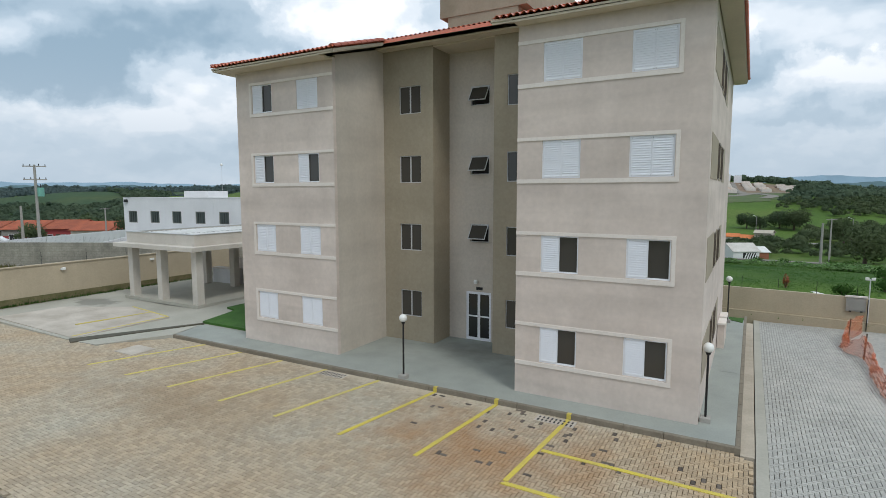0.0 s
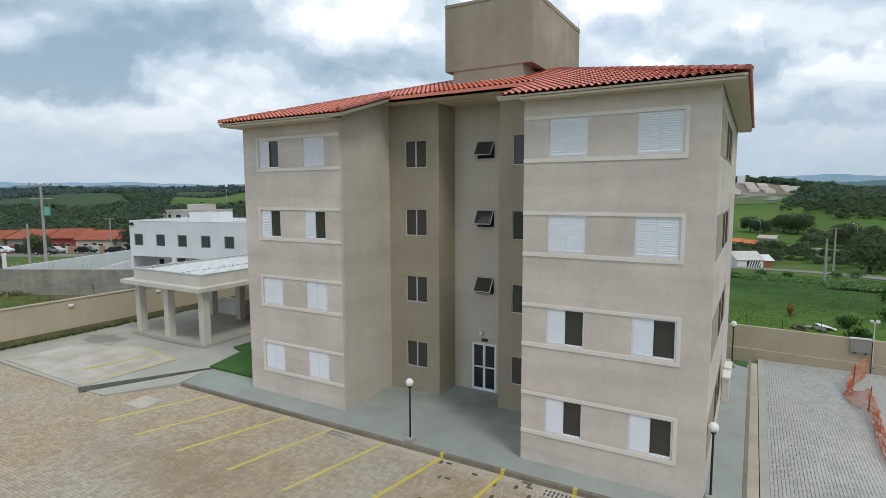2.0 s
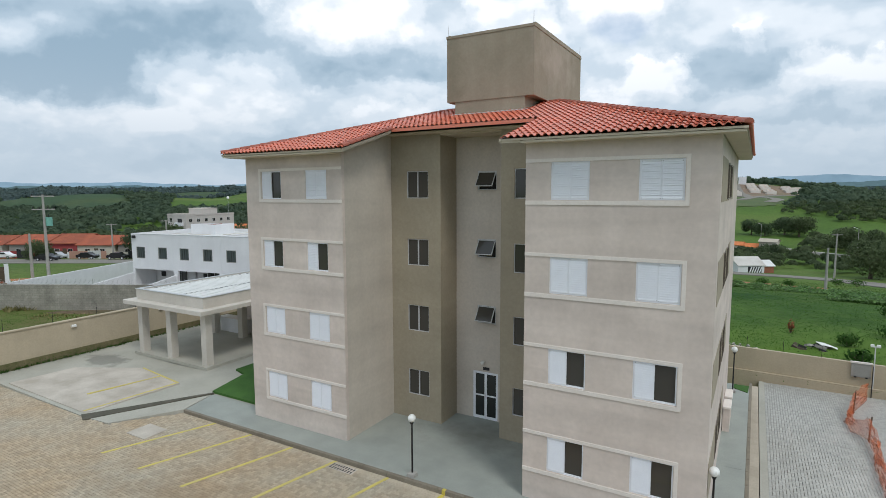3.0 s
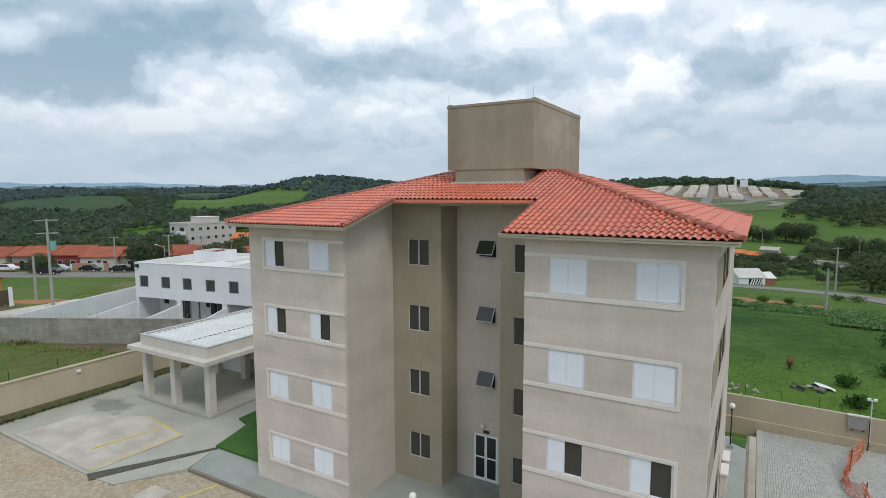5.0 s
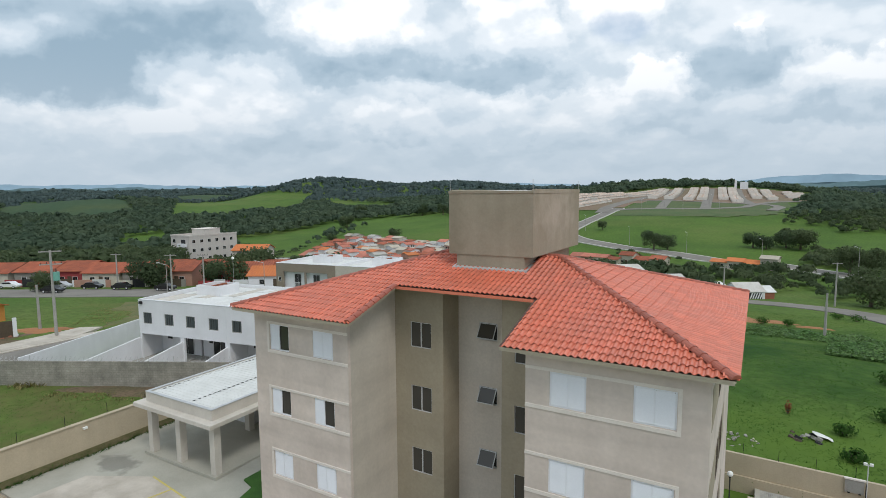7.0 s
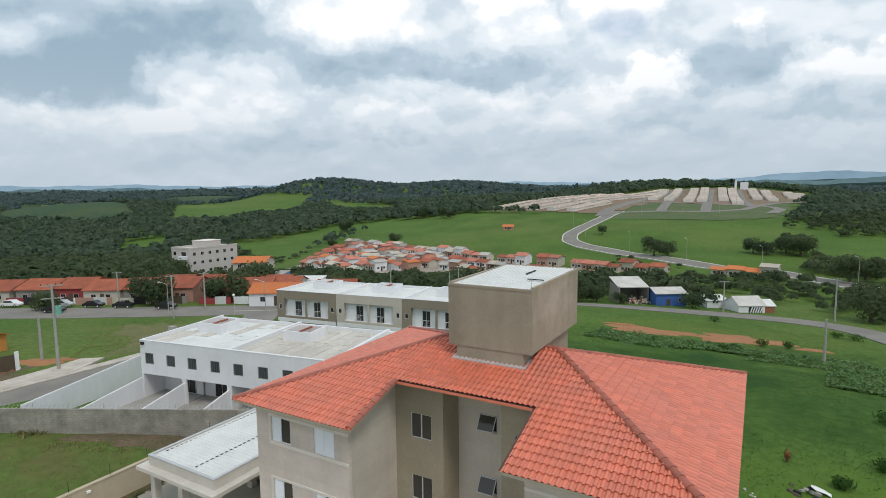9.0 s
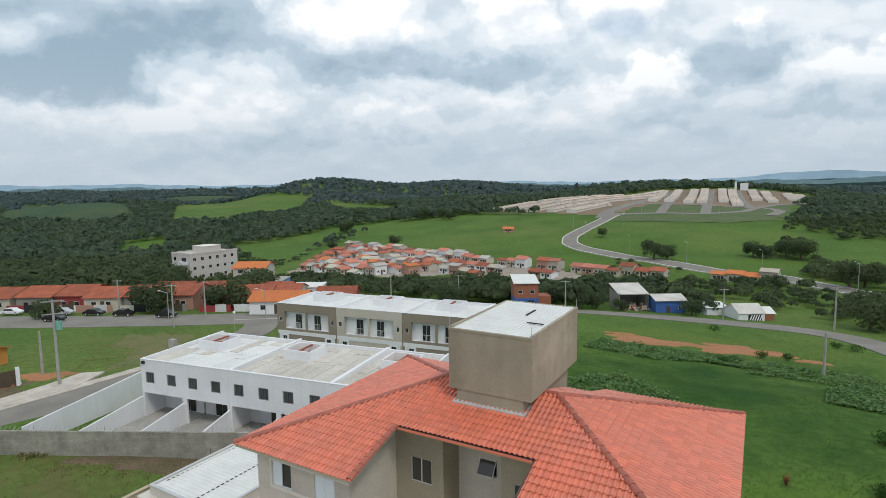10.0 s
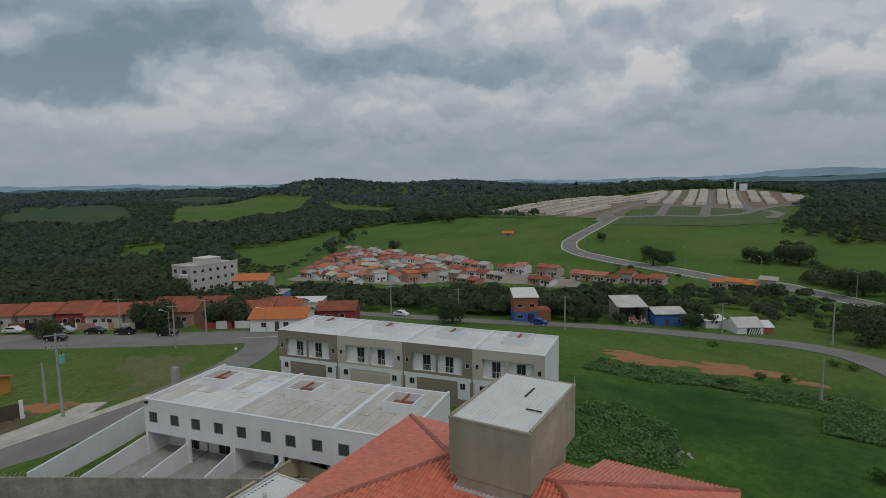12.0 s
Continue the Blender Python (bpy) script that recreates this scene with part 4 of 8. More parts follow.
for i in range(20):
    b = Build()
    x = TX0 + 0.10 + i * (TX1 - TX0 - 0.2) / 20
    w = (TX1 - TX0 - 0.2) / 20
    b.prism([(x, TY0 + 0.1), (x + w * 0.5, TY0 + 0.1), (x + w * 0.5, TY1 - 0.1), (x, TY1 - 0.1)], TZ, [TZ + 0.07, TZ + 0.07, TZ + 0.15, TZ + 0.15])
    b.prism([(x + w * 0.5, TY0 + 0.1), (x + w, TY0 + 0.1), (x + w, TY1 - 0.1), (x + w * 0.5, TY1 - 0.1)], TZ, [TZ + 0.055, TZ + 0.055, TZ + 0.135, TZ + 0.135])
    part("roof_sheet", b, M["sheet"], tower, "white ribbed metal roof sheet")
# dark strips laid on the sheets in place of shaded gaps
for xa, xb, ya, yb in ((-8.35, -8.28, 8.1, 9.3), (-7.75, -7.0, 6.75, 6.82)):
    part("roof_slit", Build().box(xa, xb, ya, yb, TZ + 0.13, TZ + 0.165), M["gap"], tower, "dark gap in the sheet roof")
b = Build()
b.box(TX0 - 0.02, TX1 + 0.02, TY0 - 0.02, TY0 + 0.1, TZ, TZ + 0.10)
b.box(TX0 - 0.02, TX1 + 0.02, TY1 - 0.1, TY1 + 0.02, TZ, TZ + 0.16)
b.box(TX0 - 0.02, TX0 + 0.1, TY0 + 0.1, TY1 - 0.1, TZ, TZ + 0.16)
b.box(TX1 - 0.1, TX1 + 0.02, TY0 + 0.1, TY1 - 0.1, TZ, TZ + 0.16)
part("edge_flashing", b, M["tower"], tower)
for x, y in ((TX0 + 0.04, TY0 + 0.04), (TX1 - 0.04, TY0 + 0.04), (TX1 - 0.04, TY1 - 0.04)):
    part("lightning_rod", Build().tube((x, y, TZ), (x, y, TZ + 0.55), 0.012, 0.008, 6), M["zinc"], tower)
b = Build()
for xa, xb, ya, yb in ((-10.2, -6.98, 4.48, 4.66), (-10.25, -10.10, 4.5, 6.5), (-7.08, -6.93, 4.5, 6.5)):
    p = [(xa, ya), (xb, ya), (xb, yb), (xa, yb)]
    b.prism(p, [roof_z(x, y) + 0.04 for x, y in p], [roof_z(x, y) + 0.10 for x, y in p])
part("roof_flashing", b, M["zinc"], tower, "pale zinc flashing round the tower foot")

# ---- car park: yellow lines, drain, manhole ----
lines = [(-5.35, -5.75), (-7.46, -8.11), (-9.63, -10.45), (-11.95, -12.78), (-14.12, -15.27), (-16.36, -17.66), (-18.55, -20.0), (-3.16, -3.42)]
for xa, xb in lines:
    b = Build()
    w = 0.06
    b.prism([(xb - w, -4.85), (xb + w, -4.85), (xa + w, -1.0), (xa - w, -1.0)], -0.17, -0.132)
    coat = M["yellow"] if xa > -8 else M["yellowworn"]
    tagged(part("parking_line", b, coat), "worn yellow painted parking bay line", "road marking", "parking lines")
    if xa > -8:
        tagged(part("kerb_mark", Build().box(xa - 0.06, xa + 0.06, -0.992, -0.87, -0.13, 0.010), coat), "yellow paint mark on the kerb", "road marking", "kerb marks")
b = Build()
b.prism([(-3.20, -3.16), (3.0, -3.30), (3.0, -3.18), (-3.20, -3.04)], -0.17, -0.130)
b.prism([(-3.48, -5.0), (3.0, -5.12), (3.0, -5.0), (-3.40, -4.88)], -0.17, -0.130)
tagged(part("parking_line", b, M["yellow"]), "yellow painted lines of a reserved bay", "road marking", "parking lines")


def drain(x, y):
    d = thing("storm_drain", "pale concrete storm drain grate with slots set in the paving", "drain", pose(x, y, -0.142))
    part("drain_slab", Build().box(-0.55, 0.55, -0.2, 0.2, -0.03, 0.008), M["slab"], d)
    # slots are thin dark plates, their inner shade given as colour
    for i in range(9):
        for q in (-0.1, 0.08):
            part("slot", Build().box(-0.48 + i * 0.115, -0.43 + i * 0.115, q - 0.06, q + 0.06, 0.008, 0.011), M["gap"], d)


drain(-3.45, -1.28)
drain(-11.4, -1.28)
b = Build().chamfer(-20.9, -19.7, -3.4, -2.4, -0.2, -0.118, 0.01)
tagged(part("inspection_cover", b, M["slab"]), "square pale concrete inspection cover in the paving", "manhole cover")
b = Build()
b.box(0.28, 0.80, 5.2, 6.4, 0.0, 0.006)
tagged(part("service_hatch", b, M["walk"]), "flush concrete service hatch in the walkway", "manhole cover")

# ramp walls at the court's edge and bright washed slab with bay lines
# ramp wall: the shade on the court's upright edge is painted dark
b = Build()
b.prism([(-24.35, -3.38), (-23.75, -3.62), (-21.12, 0.9), (-21.22, 0.96)], -0.3, [-0.085, -0.10, 0.07, 0.07])
tagged(part("ramp_kerb", b, M["edge"]), "low ramp wall beside the court, dark colour put in for its shaded face", "ramp kerb", "", "structure")
b = Build()
b.prism([(-22.5, -3.25), (-20.75, -0.95), (-21.2, 0.85), (-23.85, -3.4)], -0.3, [-0.13, -0.003, 0.015, -0.11])
tagged(part("ramp", b, M["court"]), "sloping grey concrete ramp up to the court", "ramp", "", "structure")
b = Build()
b.prism([(-31.5, -3.2), (-24.4, -3.2), (-23.9, 1.0), (-27.7, 1.5), (-31.2, -0.3)], -0.1, [0.02, -0.105, 0.05, 0.07, 0.05])
tagged(part("washed_slab", b, M["slab"]), "paler washed concrete slab set in the court", "slab", "", "structure")
for pts in ([(-27.75, 1.42), (-23.95, 0.92), (-23.95, 1.02), (-27.75, 1.52)], [(-24.05, 0.9), (-24.75, -3.1), (-24.65, -3.1), (-23.95, 0.9)], [(-25.7, 1.2), (-26.6, -2.0), (-26.5, -2.0), (-25.6, 1.2)]):
    hz = [0.012 + (0.05 if q[1] > 0.5 else (-0.105 if q[1] < -2.5 else -0.03)) + 0.005 * (-24 - q[0]) for q in pts]
    tagged(part("bay_line", Build().prism(pts, [z - 0.04 for z in hz], hz), M["yellowworn"]), "worn yellow bay line on the court", "road marking", "court lines")


for y in (1.0, 6.4):
    wl2 = thing("wall_light", "small white bulkhead light on the boundary wall", "wall light", pose(-33.75, y, 1.72), "wall lights")
    part("housing", Build().chamfer(0, 0.12, -0.12, 0.12, 0, 0.14, 0.02), M["globe"], wl2)

# ---- globe lamps ----
def garden_lamp(x, y, z, h=2.0):
    lamp = thing("garden_lamp", "black steel post lamp with a white globe on a concrete foot", "lamp post", pose(x, y, z), "garden lamps")
    part("foot", Build().chamfer(-0.13, 0.13, -0.13, 0.13, 0, 0.14, 0.02), M["concrete"], lamp)
    part("post", Build().tube((0, 0, 0.14), (0, 0, h - 0.11), 0.032, 0.028, 10), M["blackiron"], lamp, "slim black steel post")
    part("collar", Build().tube((0, 0, h - 0.17), (0, 0, h - 0.09), 0.045, 0.075, 12), M["blackiron"], lamp)
    part("globe", Build().ball((0, 0, h + 0.03), 0.135, 18, 12), M["globe"], lamp, "white opal glass globe", smooth=True)


garden_lamp(-8.82, -0.72, 0.0)
garden_lamp(0.16, 0.36, 0.0)
garden_lamp(0.22, 13.3, 0.0, 2.05)

# planter patch, side step and downpipe by the side wall
b = Build().prism([(0.25, 13.9), (0.85, 13.5), (0.9, 14.5), (0.25, 14.5)], -0.05, 0.03)
tagged(part("lawn_corner", b, M["lawn"]), "small green turf corner in the walkway", "lawn", "", "structure")
for y in (8.3, 9.6):
    mb = thing("meter_box", "low cream rendered meter box against the side wall", "meter box", pose(0.0, y, 0), "meter boxes")
    part("box_body", Build().chamfer(0.02, 0.27, 0, 0.9, 0, 0.95, 0.02), M["wing"], mb)
    part("box_cap", Build().chamfer(0.01, 0.31, -0.05, 0.95, 0.95, 1.03, 0.02), M["trim"], mb, "pale cap slab")

# ---- pavilion ----
pav = thing("pavilion", "open concrete pavilion with square columns and white metal roof", "pavilion")
PX0, PX1, PY0, PY1 = -31.3, -24.15, 2.6, 13.5
for x in (-30.7, -28.0, -24.95):
    for y in (3.1, 8.0, 12.8):
        part("column", Build().chamfer(x - 0.02, x + 0.40, y, y + 0.42, 0.05, 3.15, 0.01), M["column"], pav)
part("floor_plinth", Build().box(-31.0, -24.4, 2.95, 13.2, 0.0, 0.17), M["court"], pav)
# closing walls added to keep light out and darken the inside
part("rear_wall", Build().box(-30.9, -24.7, 13.0, 13.15, 0.17, 3.07), M["bay"], pav)
part("end_wall", Build().box(-24.69, -24.55, 8.45, 13.15, 0.17, 3.07), M["bay"], pav)
part("roof_slab", Build().chamfer(PX0, PX1, PY0, PY1, 3.08, 3.32, 0.02), M["column"], pav, "projecting concrete roof slab")
b = Build()
for xa, xb, ya, yb in ((PX0 + 0.55, PX1 - 0.5, PY0 + 0.5, PY0 + 0.65), (PX0 + 0.55, PX1 - 0.5, PY1 - 0.65, PY1 - 0.5), (PX0 + 0.55, PX0 + 0.7, PY0 + 0.65, PY1 - 0.65), (PX1 - 0.65, PX1 - 0.5, PY0 + 0.65, PY1 - 0.65)):
    b.box(xa, xb, ya, yb, 3.32, 3.92)
part("parapet", b, M["column"], pav)
b = Build()
for xa, xb, ya, yb in ((PX0 + 0.52, PX1 - 0.47, PY0 + 0.47, PY0 + 0.68), (PX0 + 0.52, PX0 + 0.73, PY0 + 0.68, PY1 - 0.6), (PX1 - 0.68, PX1 - 0.47, PY0 + 0.68, PY1 - 0.6)):
    b.box(xa, xb, ya, yb, 3.92, 3.95)
part("coping", b, M["zinc"], pav)
n = 30
w = (PY1 - PY0 - 1.3) / n
for i in range(n):
    y = PY0 + 0.65 + i * w
    bb = Build()
    za = 3.86
    bb.prism([(PX0 + 0.7, y), (PX1 - 0.65, y), (PX1 - 0.65, y + w * 0.55), (PX0 + 0.7, y + w * 0.55)], 3.5, za)
    bb.prism([(PX0 + 0.7, y + w * 0.55), (PX1 - 0.65, y + w * 0.55), (PX1 - 0.65, y + w), (PX0 + 0.7, y + w)], 3.5, za - 0.016)
    part("roof_sheet", bb, M["sheet"], pav)
b = Build()
for i in range(26):
    b.box(PX0 + 0.9 + i * 0.01, PX0 + 1.0, 4.0 + i * 0.32, 4.16 + i * 0.32, 3.865, 3.872)
    b.box(-27.0, -26.9, 3.6 + i * 0.34, 3.78 + i * 0.34, 3.865, 3.872)
part("fixing_strip", b, M["gap"], pav, "dark dashed fixing strip on the roof")
b = Build()
b.tube((-28.6, 9.9, 3.85), (-28.6, 9.9, 4.35), 0.12, 0.12, 12)
b.tube((-28.6, 9.9, 4.35), (-28.6, 9.9, 4.45), 0.2, 0.05, 12)
part("vent_cowl", b, M["zinc"], pav, "small metal roof vent")
kit = thing("barbecue_counter", "white counter and low barbecue wall under the pavilion", "counter", pose(-29.4, 8.75, 0.17))
part("counter", Build().chamfer(-1.3, 1.2, 0, 0.6, 0, 0.95, 0.02), M["white"], kit)
part("worktop", Build().chamfer(-1.35, 1.25, -0.05, 0.65, 0.95, 1.0, 0.01), M["trim"], kit)
part("upstand", Build().box(-1.3, 2.4, 1.6, 1.75, 0, 1.5), M["wing"], kit)
part("back_wall", Build().box(-1.4, 4.6, 3.9, 4.05, 0, 2.9), M["bay"], kit)

# ---- wall posts, wall hatch, lamp pole, orange netting ----
for i in range(14):
    y = -12 + i * 2.4
    b = Build().tube((-33.85, y, 2.1), (-33.85, y, 2.85), 0.012, 0.012, 5)
    b.tube((-33.85, y, 2.35), (-33.80, y, 2.35), 0.02, 0.02, 5).tube((-33.85, y, 2.6), (-33.80, y, 2.6), 0.02, 0.02, 5)
    tagged(part("fence_post", b, M["blackiron"]), "thin dark security wire post on the boundary wall", "fence post", "wall posts")
for i in range(9):
    x = -1.0 + i * 1.7
    z = 1.6 - 0.82 * (x + 33.75) / 44.75
    b = Build().tube((x, 18.39, z), (x, 18.39, z + 0.62), 0.012, 0.012, 5)
    tagged(part("fence_post", b, M["blackiron"]), "thin dark security wire post on the boundary wall", "fence post", "wall posts")
gate = thing("wall_hatch", "grey meter hatch with a white cap let into the boundary wall", "hatch", pose(5.35, 18.3, -0.78))
part("panel", Build().chamfer(0.0, 0.80, -0.09, 0.0, 0.95, 1.66, 0.01), M["concrete"], gate)
part("cap", Build().chamfer(-0.05, 0.85, -0.13, 0.0, 1.66, 1.74, 0.01), M["trim"], gate, "white painted cap")
part("door_leaf", Build().chamfer(0.08, 0.72, -0.105, -0.09, 1.02, 1.58, 0.004), M["greypaint"], gate, "grey metal door leaf")
part("hinge", Build().box(0.12, 0.22, -0.12, -0.09, 0.92, 0.98), M["blackiron"], gate)
part("hinge", Build().box(0.58, 0.68, -0.12, -0.09, 0.92, 0.98), M["blackiron"], gate)
part("conduit", Build().tube((0.86, -0.17, 0.0), (0.86, -0.17, 1.6), 0.02, 0.02, 8), M["blackiron"], gate, "thin dark conduit")
lp = thing("yard_lamp_pole", "thin galvanised pole with two small white floodlights", "lamp pole", pose(6.25, 18.2, -0.8))
part("pole", Build().tube((0, 0, 0), (0, 0, 2.65), 0.03, 0.025, 8), M["alu"], lp)
part("floodlight", Build().box(-0.2, -0.05, -0.06, 0.06, 2.62, 2.72), M["globe"], lp)
part("floodlight", Build().box(0.05, 0.2, -0.06, 0.06, 2.62, 2.72), M["globe"], lp)
part("crossbar", Build().box(-0.2, 0.2, -0.015, 0.015, 2.58, 2.62), M["alu"], lp)

net = thing("barrier_netting", "sagging translucent orange plastic barrier netting tied to stakes", "barrier netting")
NET = [(5.95, 17.6), (5.1, 15.0), (4.75, 13.6), (4.8, 12.6), (5.15, 11.5), (5.25, 10.2), (5.1, 8.6), (5.0, 6.5), (5.1, 4.6)]
HIGH = (0.85, 1.0, 0.55, 0.45, 0.95, 0.6, 0.5, 0.6, 0.35)
nu, nv = 96, 13
vs, fs = [], []
for i in range(nu):
    s = i / (nu - 1) * (len(NET) - 1)
    k = min(int(s), len(NET) - 2)
    f = s - k
    f = f * f * (3 - 2 * f)
    x, y = (NET[k][c] * (1 - f) + NET[k + 1][c] * f for c in (0, 1))
    top = HIGH[k] * (1 - f) + HIGH[k + 1] * f
    gz = -0.145 - 0.65 * max(y, 0) / 18.3
    for j in range(nv):
        q = j / (nv - 1)
        fold = 0.05 * math.sin(2.3 * j + 5.1 * s) + 0.025 * math.sin(11.0 * s + 1.7 * j)
        lie = 0.45 * max(0.0, 0.8 - top) * (1 - q) ** 2
        vs.append((x + fold - lie, y + 0.06 * math.sin(5 * q + 9 * s), gz + 0.015 + top * q * (1 + 0.05 * math.sin(17 * s)) + 0.02 * math.sin(4 * j + 13 * s)))
for i in range(nu - 1):
    for j in range(nv - 1):
        fs.append((i * nv + j, (i + 1) * nv + j, (i + 1) * nv + j + 1, i * nv + j + 1))
b = Build()
b.solid(vs, fs)
ob = part("netting", b, M["orange_net"], net, smooth=True)
md = ob.modifiers.new("thick", "SOLIDIFY")
md.thickness = 0.004
for x, y in ((5.1, 15.0), (5.17, 11.45), (5.08, 6.4)):
    zb = -0.16 - 0.65 * y / 18.3
    part("stake", Build().tube((x, y, zb), (x + 0.04, y - 0.03, zb + 1.08), 0.03, 0.026, 7), M["wood"], net, "rough dark timber stake")

# ---- roads ----
def strip(name, line, width, mat, lift, label, category="road", kind="structure"):
    pts = [Vector((x, y, 0)) for x, y in line]
    fine = []
    for a, c in zip(pts, pts[1:]):
        k = max(2, int((c - a).length / 2.5))
        fine += [a.lerp(c, i / k) for i in range(k)]
    fine.append(pts[-1])
    for _ in range(3):
        fine = [fine[0]] + [(fine[i - 1] + fine[i] * 2 + fine[i + 1]) / 4 for i in range(1, len(fine) - 1)] + [fine[-1]]
    b = Build()
    rows = []
    for i, p in enumerate(fine):
        d = (fine[min(i + 1, len(fine) - 1)] - fine[max(i - 1, 0)]).normalized()
        n = Vector((-d.y, d.x, 0))
        row = []
        for q in (-0.5, -0.25, 0, 0.25, 0.5):
            c = p + n * q * width
            row.append((c.x, c.y, float(site_land(c.x, c.y)) + lift))
        rows.append(row)
    for r, s in zip(rows, rows[1:]):
        for j in range(4):
            b.face([r[j], s[j], s[j + 1], r[j + 1]])
        b.face([r[0], (r[0][0], r[0][1], r[0][2] - 0.6), (s[0][0], s[0][1], s[0][2] - 0.6), s[0]])
        b.face([s[4], (s[4][0], s[4][1], s[4][2] - 0.6), (r[4][0], r[4][1], r[4][2] - 0.6), r[4]])
    return struct(name, b, mat, label, category, kind=kind)


ROAD_A = [(-190, -8), (-160, 14), (-140, 27.5), (-118, 40), (-100, 52), (-89, 61), (-80, 70)]
ROAD_B = [(-62, -60), (-63, -20), (-63.4, 7), (-64, 16), (-65.8, 25), (-71, 40), (-79, 54), (-88, 62)]
ROAD_C = [(-90, 64), (-106, 92), (-100, 99.5), (-81, 101), (-56, 103.5), (-40, 108), (-28, 112.5), (-14, 115), (-2, 116.6), (6, 117), (13, 115.5), (19, 110), (22, 102), (25, 88), (29, 66), (36, 40)]
ROAD_D = [(73.5, 146.6), (47.7, 166.2), (29.8, 180.5), (21.9, 193.3), (8.7, 215.1), (-8.1, 223.6), (-34.7, 237.5), (-60.2, 252.3), (-76.4, 261.2), (-87.4, 273.2), (-92.5, 291), (-90.8, 325), (-90, 353.9), (-90, 375.2), (-88.3, 397.2)]
strip("road", ROAD_A, 14.0, M["asphalt"], 0.10, "worn grey asphalt street before the row houses")
strip("road", ROAD_B, 6.2, M["asphalt"], 0.12, "narrow grey asphalt street beside the white houses")
strip("road", ROAD_C, 7.5, M["asphalt"], 0.14, "grey asphalt road crossing below the field")
strip("road", ROAD_D, 7.5, M["asphalt"], 0.30, "winding grey asphalt road up to the estate")
M["kerbwhite"] = surface("pale_kerb", (0.55, 0.53, 0.48), (0.45, 0.43, 0.4), 0.9, 1.0, 14)
for off in (-4.1, 4.1):
    line = []
    for i, p in enumerate(ROAD_D):
        a, c = Vector(ROAD_D[max(i - 1, 0)]), Vector(ROAD_D[min(i + 1, len(ROAD_D) - 1)])
        d = (c - a).normalized()
        line.append((p[0] - d.y * off, p[1] + d.x * off))
    strip("road_kerb", line, 0.7, M["kerbwhite"], 0.42, "pale concrete kerb of the winding road", "kerb")
strip("verge", [(-68.4, 26), (-67.5, 20), (-66.9, 14), (-67, 8)], 1.6, M["slab"], 0.2, "pale concrete footway at the street's edge", "pavement")


# ---- small building helpers (all in the thing's own axes: x along the front, y to the back, front at y = 0) ----
def pane_window(parent, x, z, w, h, y=0.0, frame=M["alu"], name="window", glass=M["glass"]):
    win = part(name, frame_bars(Build(), w, h, 0.06, 0.06, -0.03), frame, parent)
    win.location = (x, y, z)
    part("pane", Build().box(0.06, w / 2 - 0.02, 0.0, 0.01, 0.06, h - 0.06), glass, win)
    part("pane", Build().box(w / 2 + 0.02, w - 0.06, 0.0, 0.01, 0.06, h - 0.06), glass, win)
    return win


# ---- white terrace behind the grey wall ----
WH = pose(-50.4, 14.4, 0, 0, 0, 9.55)
M["wroof"] = surface("stained_flat_roof", (0.60, 0.58, 0.54), (0.46, 0.43, 0.38), 0.85, 0.25, 6, 0.9, 0.12, 0.1)
M["wroofw"] = surface("white_flat_roof", (0.72, 0.72, 0.70), (0.60, 0.60, 0.57), 0.8, 0.3, 5, 0.8, 0.10, 0.05)
M["fibre"] = surface("weathered_fibre_cement", (0.60, 0.56, 0.50), (0.47, 0.43, 0.375), 0.85, 0.22, 4, 0.9, 0.14, 0.1, rand=0.07)
HR = random.Random(41)
UW = 5.3


